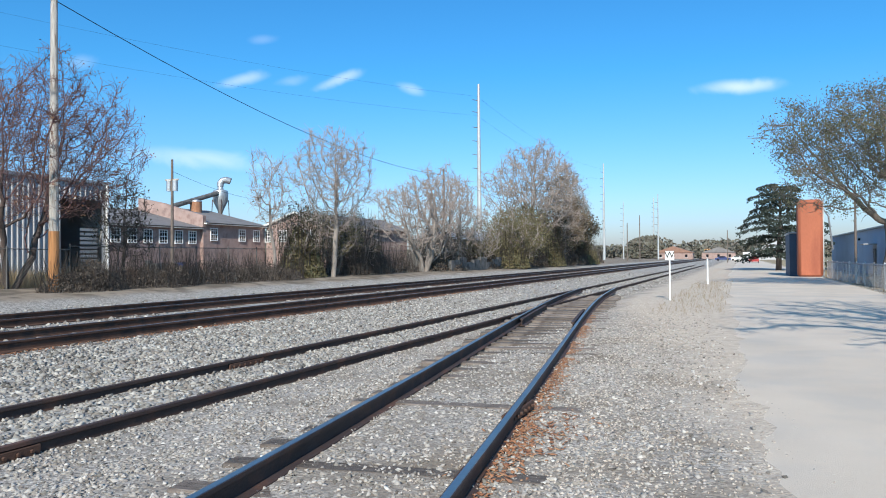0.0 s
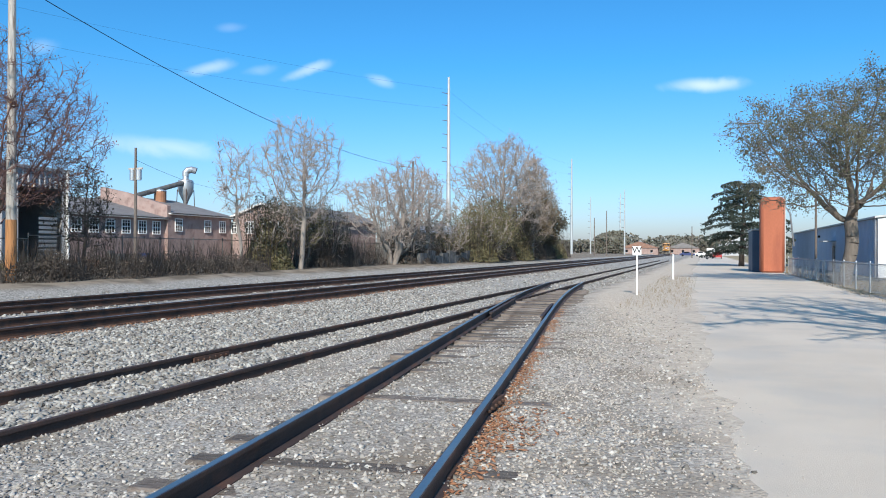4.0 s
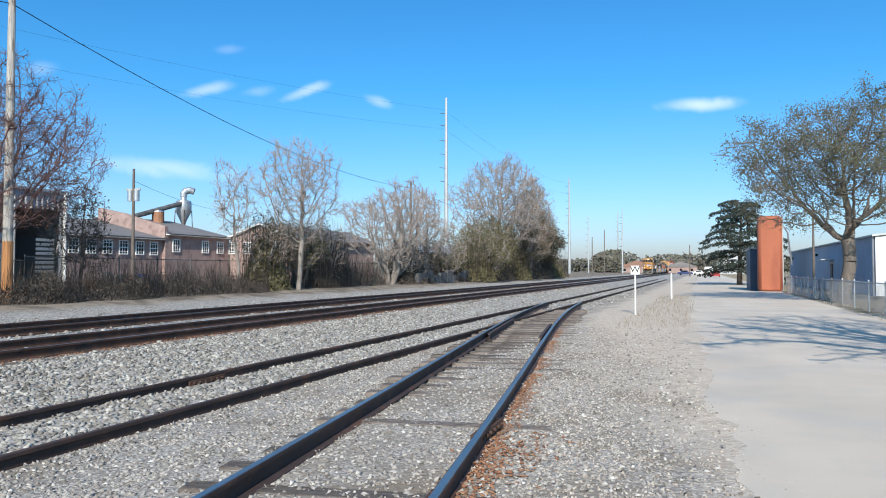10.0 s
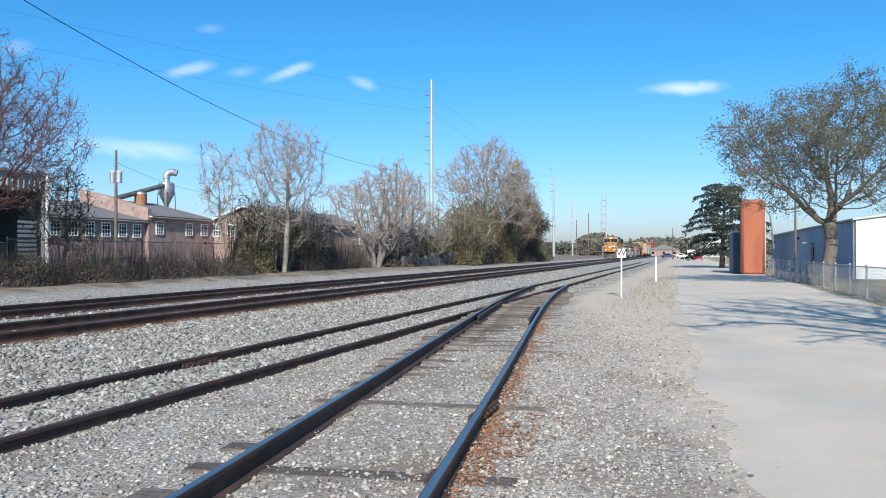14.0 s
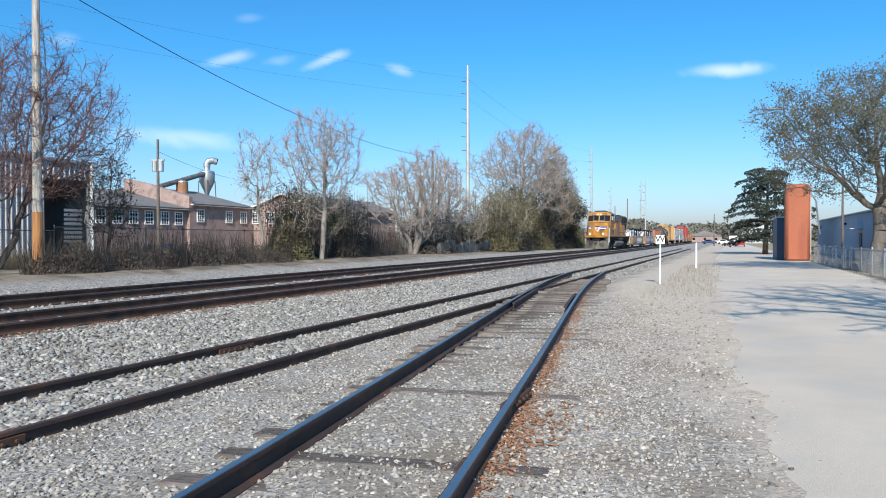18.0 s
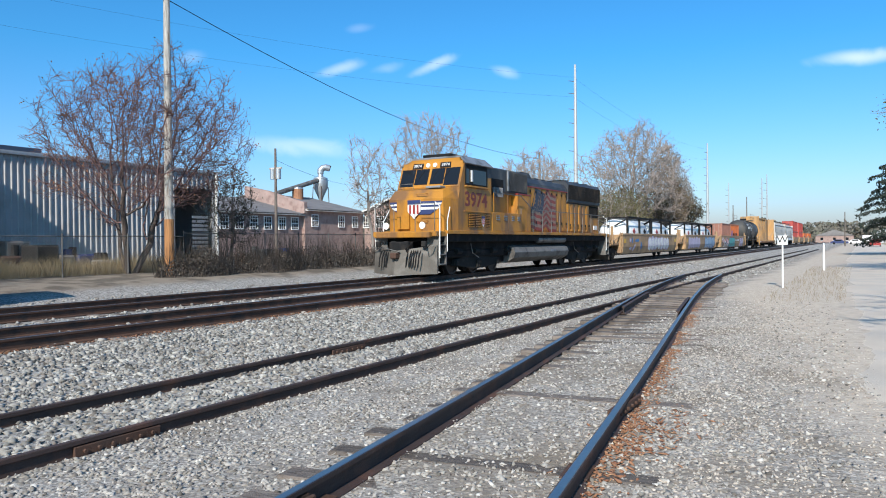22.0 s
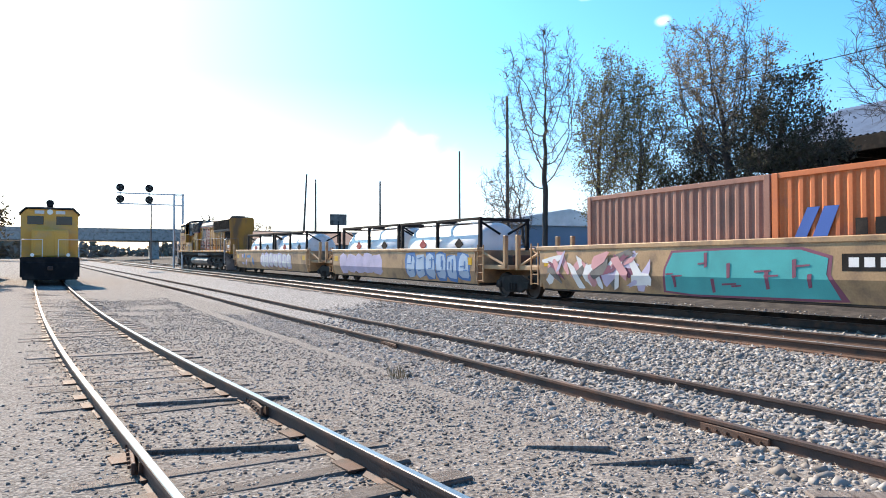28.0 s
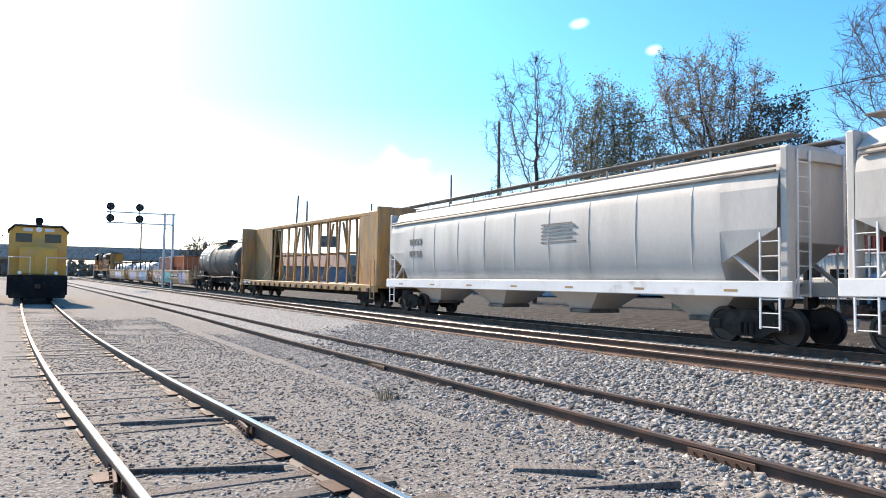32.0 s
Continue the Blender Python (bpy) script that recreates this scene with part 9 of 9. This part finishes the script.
blue_building()
far_house(-21.5, -84.5, 9, 11, 2.8, mat("faded_blue_wall", (0.24, 0.27, 0.31), 0.8, 0, 3, 0.2, 0.1, 10), mat("brown_roof", (0.25, 0.14, 0.10), 0.8), "low faded blue house with a brown roof beside the railway", 84)
tree(-19.0, -148.0, 9.5, 0.4, 5.5, "round bare bush beside the railway", 72, 0.12, BARK, LEAF_DARK, 2500, (0.08, 0.16), 0.3, 0.3, category="shrub", name="shrub", points=300, stems=3, step=0.45)
tree(-25.0, -138.0, 8.0, 0.4, 6.5, "round bare bush near the overpass", 73, 0.12, BARK, LEAF_DARK, 2500, (0.1, 0.2), 0.3, 0.4, category="shrub", name="shrub", points=300, stems=3, step=0.5)
far_house(-43, -95, 12, 10, 3.4, BRICK, MILLROOF, "low brick building beyond the yard")
t = thing("billboard", (-24.5, -80, 0), "small dark billboard on a post", "billboard")
part("post", G().cyl((0, 0, -0.2), (0, 0, 6.5), 0.12, n=8), BLACK, t)
part("board", G().bbox(-1.0, -0.1, 6.0, 1.0, 0.1, 7.3, 0.03), GREYDIRT, t)

# ---- signal bridge ----
t = thing("signal_gantry", (-7.45, -84.7, 0), "steel signal gantry with round dark signal heads over the tracks", "signal gantry")
for x in (-0.45, 0.45):
    part("mast", G().cyl((x, 0, -0.3), (x, 0, 9.4), 0.13, n=8), STEEL, t)
for k in range(12):
    part("lacing", G().cyl((-0.45, 0, 0.4 + k * 0.75), (0.45, 0, 1.1 + k * 0.75), 0.035, n=4), STEEL, t)
for z in (8.05, 9.2):
    part("beam", G().bbox(-0.6, -0.1, z, 6.3, 0.1, z + 0.14, 0.02), STEEL, t)
for x in (3.05, 5.95):
    for z in (8.6, 9.85):
        hd = part("signal_head", G().cyl((x, 0.12, z), (x, 0.3, z), 0.42, n=20), BLACK, t)
        for a in (0, 2.1, 4.2):
            part("lens", G().cyl((x + 0.2 * math.cos(a), 0.3, z + 0.2 * math.sin(a)), (x + 0.2 * math.cos(a), 0.33, z + 0.2 * math.sin(a)), 0.1, n=10), GLASS, hd)
    part("bracket", G().cyl((x, 0, 8.0), (x, 0, 10.2), 0.05, n=6), STEEL, t)

# ---- overpass ----
t = thing("road_overpass", (0, -175, 0), "grey concrete road overpass spanning the tracks", "bridge")
part("deck", G().bbox(-75, -5, 6.6, 60, 5, 8.4, 0.1), CONCRETE, t)
for x in (-58, -42, -26, -10, 8, 24, 40):
    pr = part("pier", G().bbox(x - 0.9, -4, -0.3, x + 0.9, 4, 6.6, 0.1), CONCRETE, t)
for s in (-4.9, 4.9):
    part("parapet", G().bbox(-75, s - 0.15, 8.4, 60, s + 0.15, 9.3, 0.05), CONCRETE, t)


# ---- parked yellow engine on the spur ----
def yard_engine():
    y0 = -46.5
    x0 = spur(y0)
    t = thing("yard_engine", (x0, y0, HEAD_N + rise(y0) + 0.006), "parked yellow yard locomotive standing on the spur", "locomotive", "", -math.degrees(math.atan((spur(y0 - 3) - spur(y0 - 7)) / 4)))
    m = mat("faded_engine_yellow", (0.75, 0.36, 0.06), 0.5, 0, 3, 0.15, 0.05, 20, stain=(0.64, 0.34, 0.12))
    part("underframe", G().bbox(-1.45, -13.4, 0.95, 1.45, 0.0, 1.5, 0.04), BLACK, t)
    part("pilot", G().bbox(-1.4, -0.1, 0.2, 1.4, 0.1, 1.2, 0.03), BLACK, t)
    part("short_hood", G().bbox(-0.95, -2.0, 1.5, 0.95, -0.7, 3.1, 0.08), m, t)
    cb = part("cab", G().prism([(-1.5, 1.5), (-1.5, 4.05), (-1.2, 4.35), (1.2, 4.35), (1.5, 4.05), (1.5, 1.5)], "y", -4.6, -2.0), m, t)
    part("cab_roof", G().prism([(-1.6, 4.05), (-1.25, 4.40), (1.25, 4.40), (1.6, 4.05), (1.6, 4.12), (1.25, 4.48), (-1.25, 4.48), (-1.6, 4.12)], "y", -4.75, -1.8), GREYDIRT, cb)
    for s in (-1, 1):
        part("windshield", G().bbox(s * 0.75 - 0.42, -2.02, 3.45, s * 0.75 + 0.42, -1.97, 3.95, 0.03), GLASS, cb)
        part("side_window", G().box(s * 1.5 - 0.02, -4.1, 3.2, s * 1.5 + 0.02, -2.5, 3.9), GLASS, cb)
        part("door", G().bbox(s * 0.5 - 0.3, -0.72, 1.6, s * 0.5 + 0.3, -0.67, 2.9, 0.02), m, t)
        part("handrail", G().tube([(s * 1.45, -0.05, 1.5), (s * 1.45, -0.05, 2.5), (s * 0.4, -0.05, 2.5), (s * 0.4, -0.05, 1.5)], 0.025), WHITEP, t)
        part("side_rail", G().tube([(s * 1.48, -4.8, 2.5), (s * 1.48, -13.2, 2.5)], 0.022), WHITEP, t)
        part("number_light", G().bbox(s * 0.55 - 0.25, -2.03, 4.08, s * 0.55 + 0.25, -1.97, 4.28, 0.02), WHITEP, cb)
        part("step", G().bbox(s * 1.3 - 0.2, -0.7, 0.35, s * 1.3 + 0.2, -0.05, 1.45, 0.02), BLACK, t)
        part("marker_light", G().cyl((s * 0.9, 0.0, 1.62), (s * 0.9, 0.08, 1.62), 0.1, n=12), LAMP, t)
    part("horn", G().cyl((0, -2.6, 4.48), (0, -2.0, 4.75), 0.14, 0.22, 10), BLACK, t)
    part("headlight", G().cyl((0, -2.05, 4.2), (0, -1.93, 4.2), 0.16, n=14), LAMP, cb)
    part("long_hood", G().bbox(-0.95, -13.0, 1.5, 0.95, -4.6, 3.9, 0.06), m, t)
    for y in (-2.9, -10.6):
        bogie(t, y, 2, 2.4, 0.5)
    coupler(t, 0.0, 1)


yard_engine()
tree(9.5, -52, 8.5, 1.0, 4.2, "dense dark tree beyond the parked engine", 71, 0.2, BARK, LEAF_DARK, 5000, (0.1, 0.2), 0.3, 0.3, points=400, stems=2)
t = thing("dark_shed", (10.5, -58, 0), "low dark shed beyond the parked engine", "shed")
part("shed_wall", G().bbox(-3, -6, -0.2, 3, 6, 4.2, 0.05), mat("slate_blue_metal", (0.06, 0.09, 0.14)), t)
part("roof", G().prism([(-3.3, 4.2), (0, 5.0), (3.3, 4.2)], "y", -6.3, 6.3), STEEL, t)


def motions():
    for ob, s in TRAIN:
        rows = []
        for k in range(65):
            t = k * 0.5
            u = front(t) + s
            up = math.degrees(math.atan((rise(u + 3) - rise(u - 3)) / 6))
            rows.append((t, pose(MAIN_B + bend(u), u, HEAD_B + rise(u) + 0.006, up, 0, -math.degrees(math.atan(bend_slope(u))))))
        walk(ob, rows)


motions()
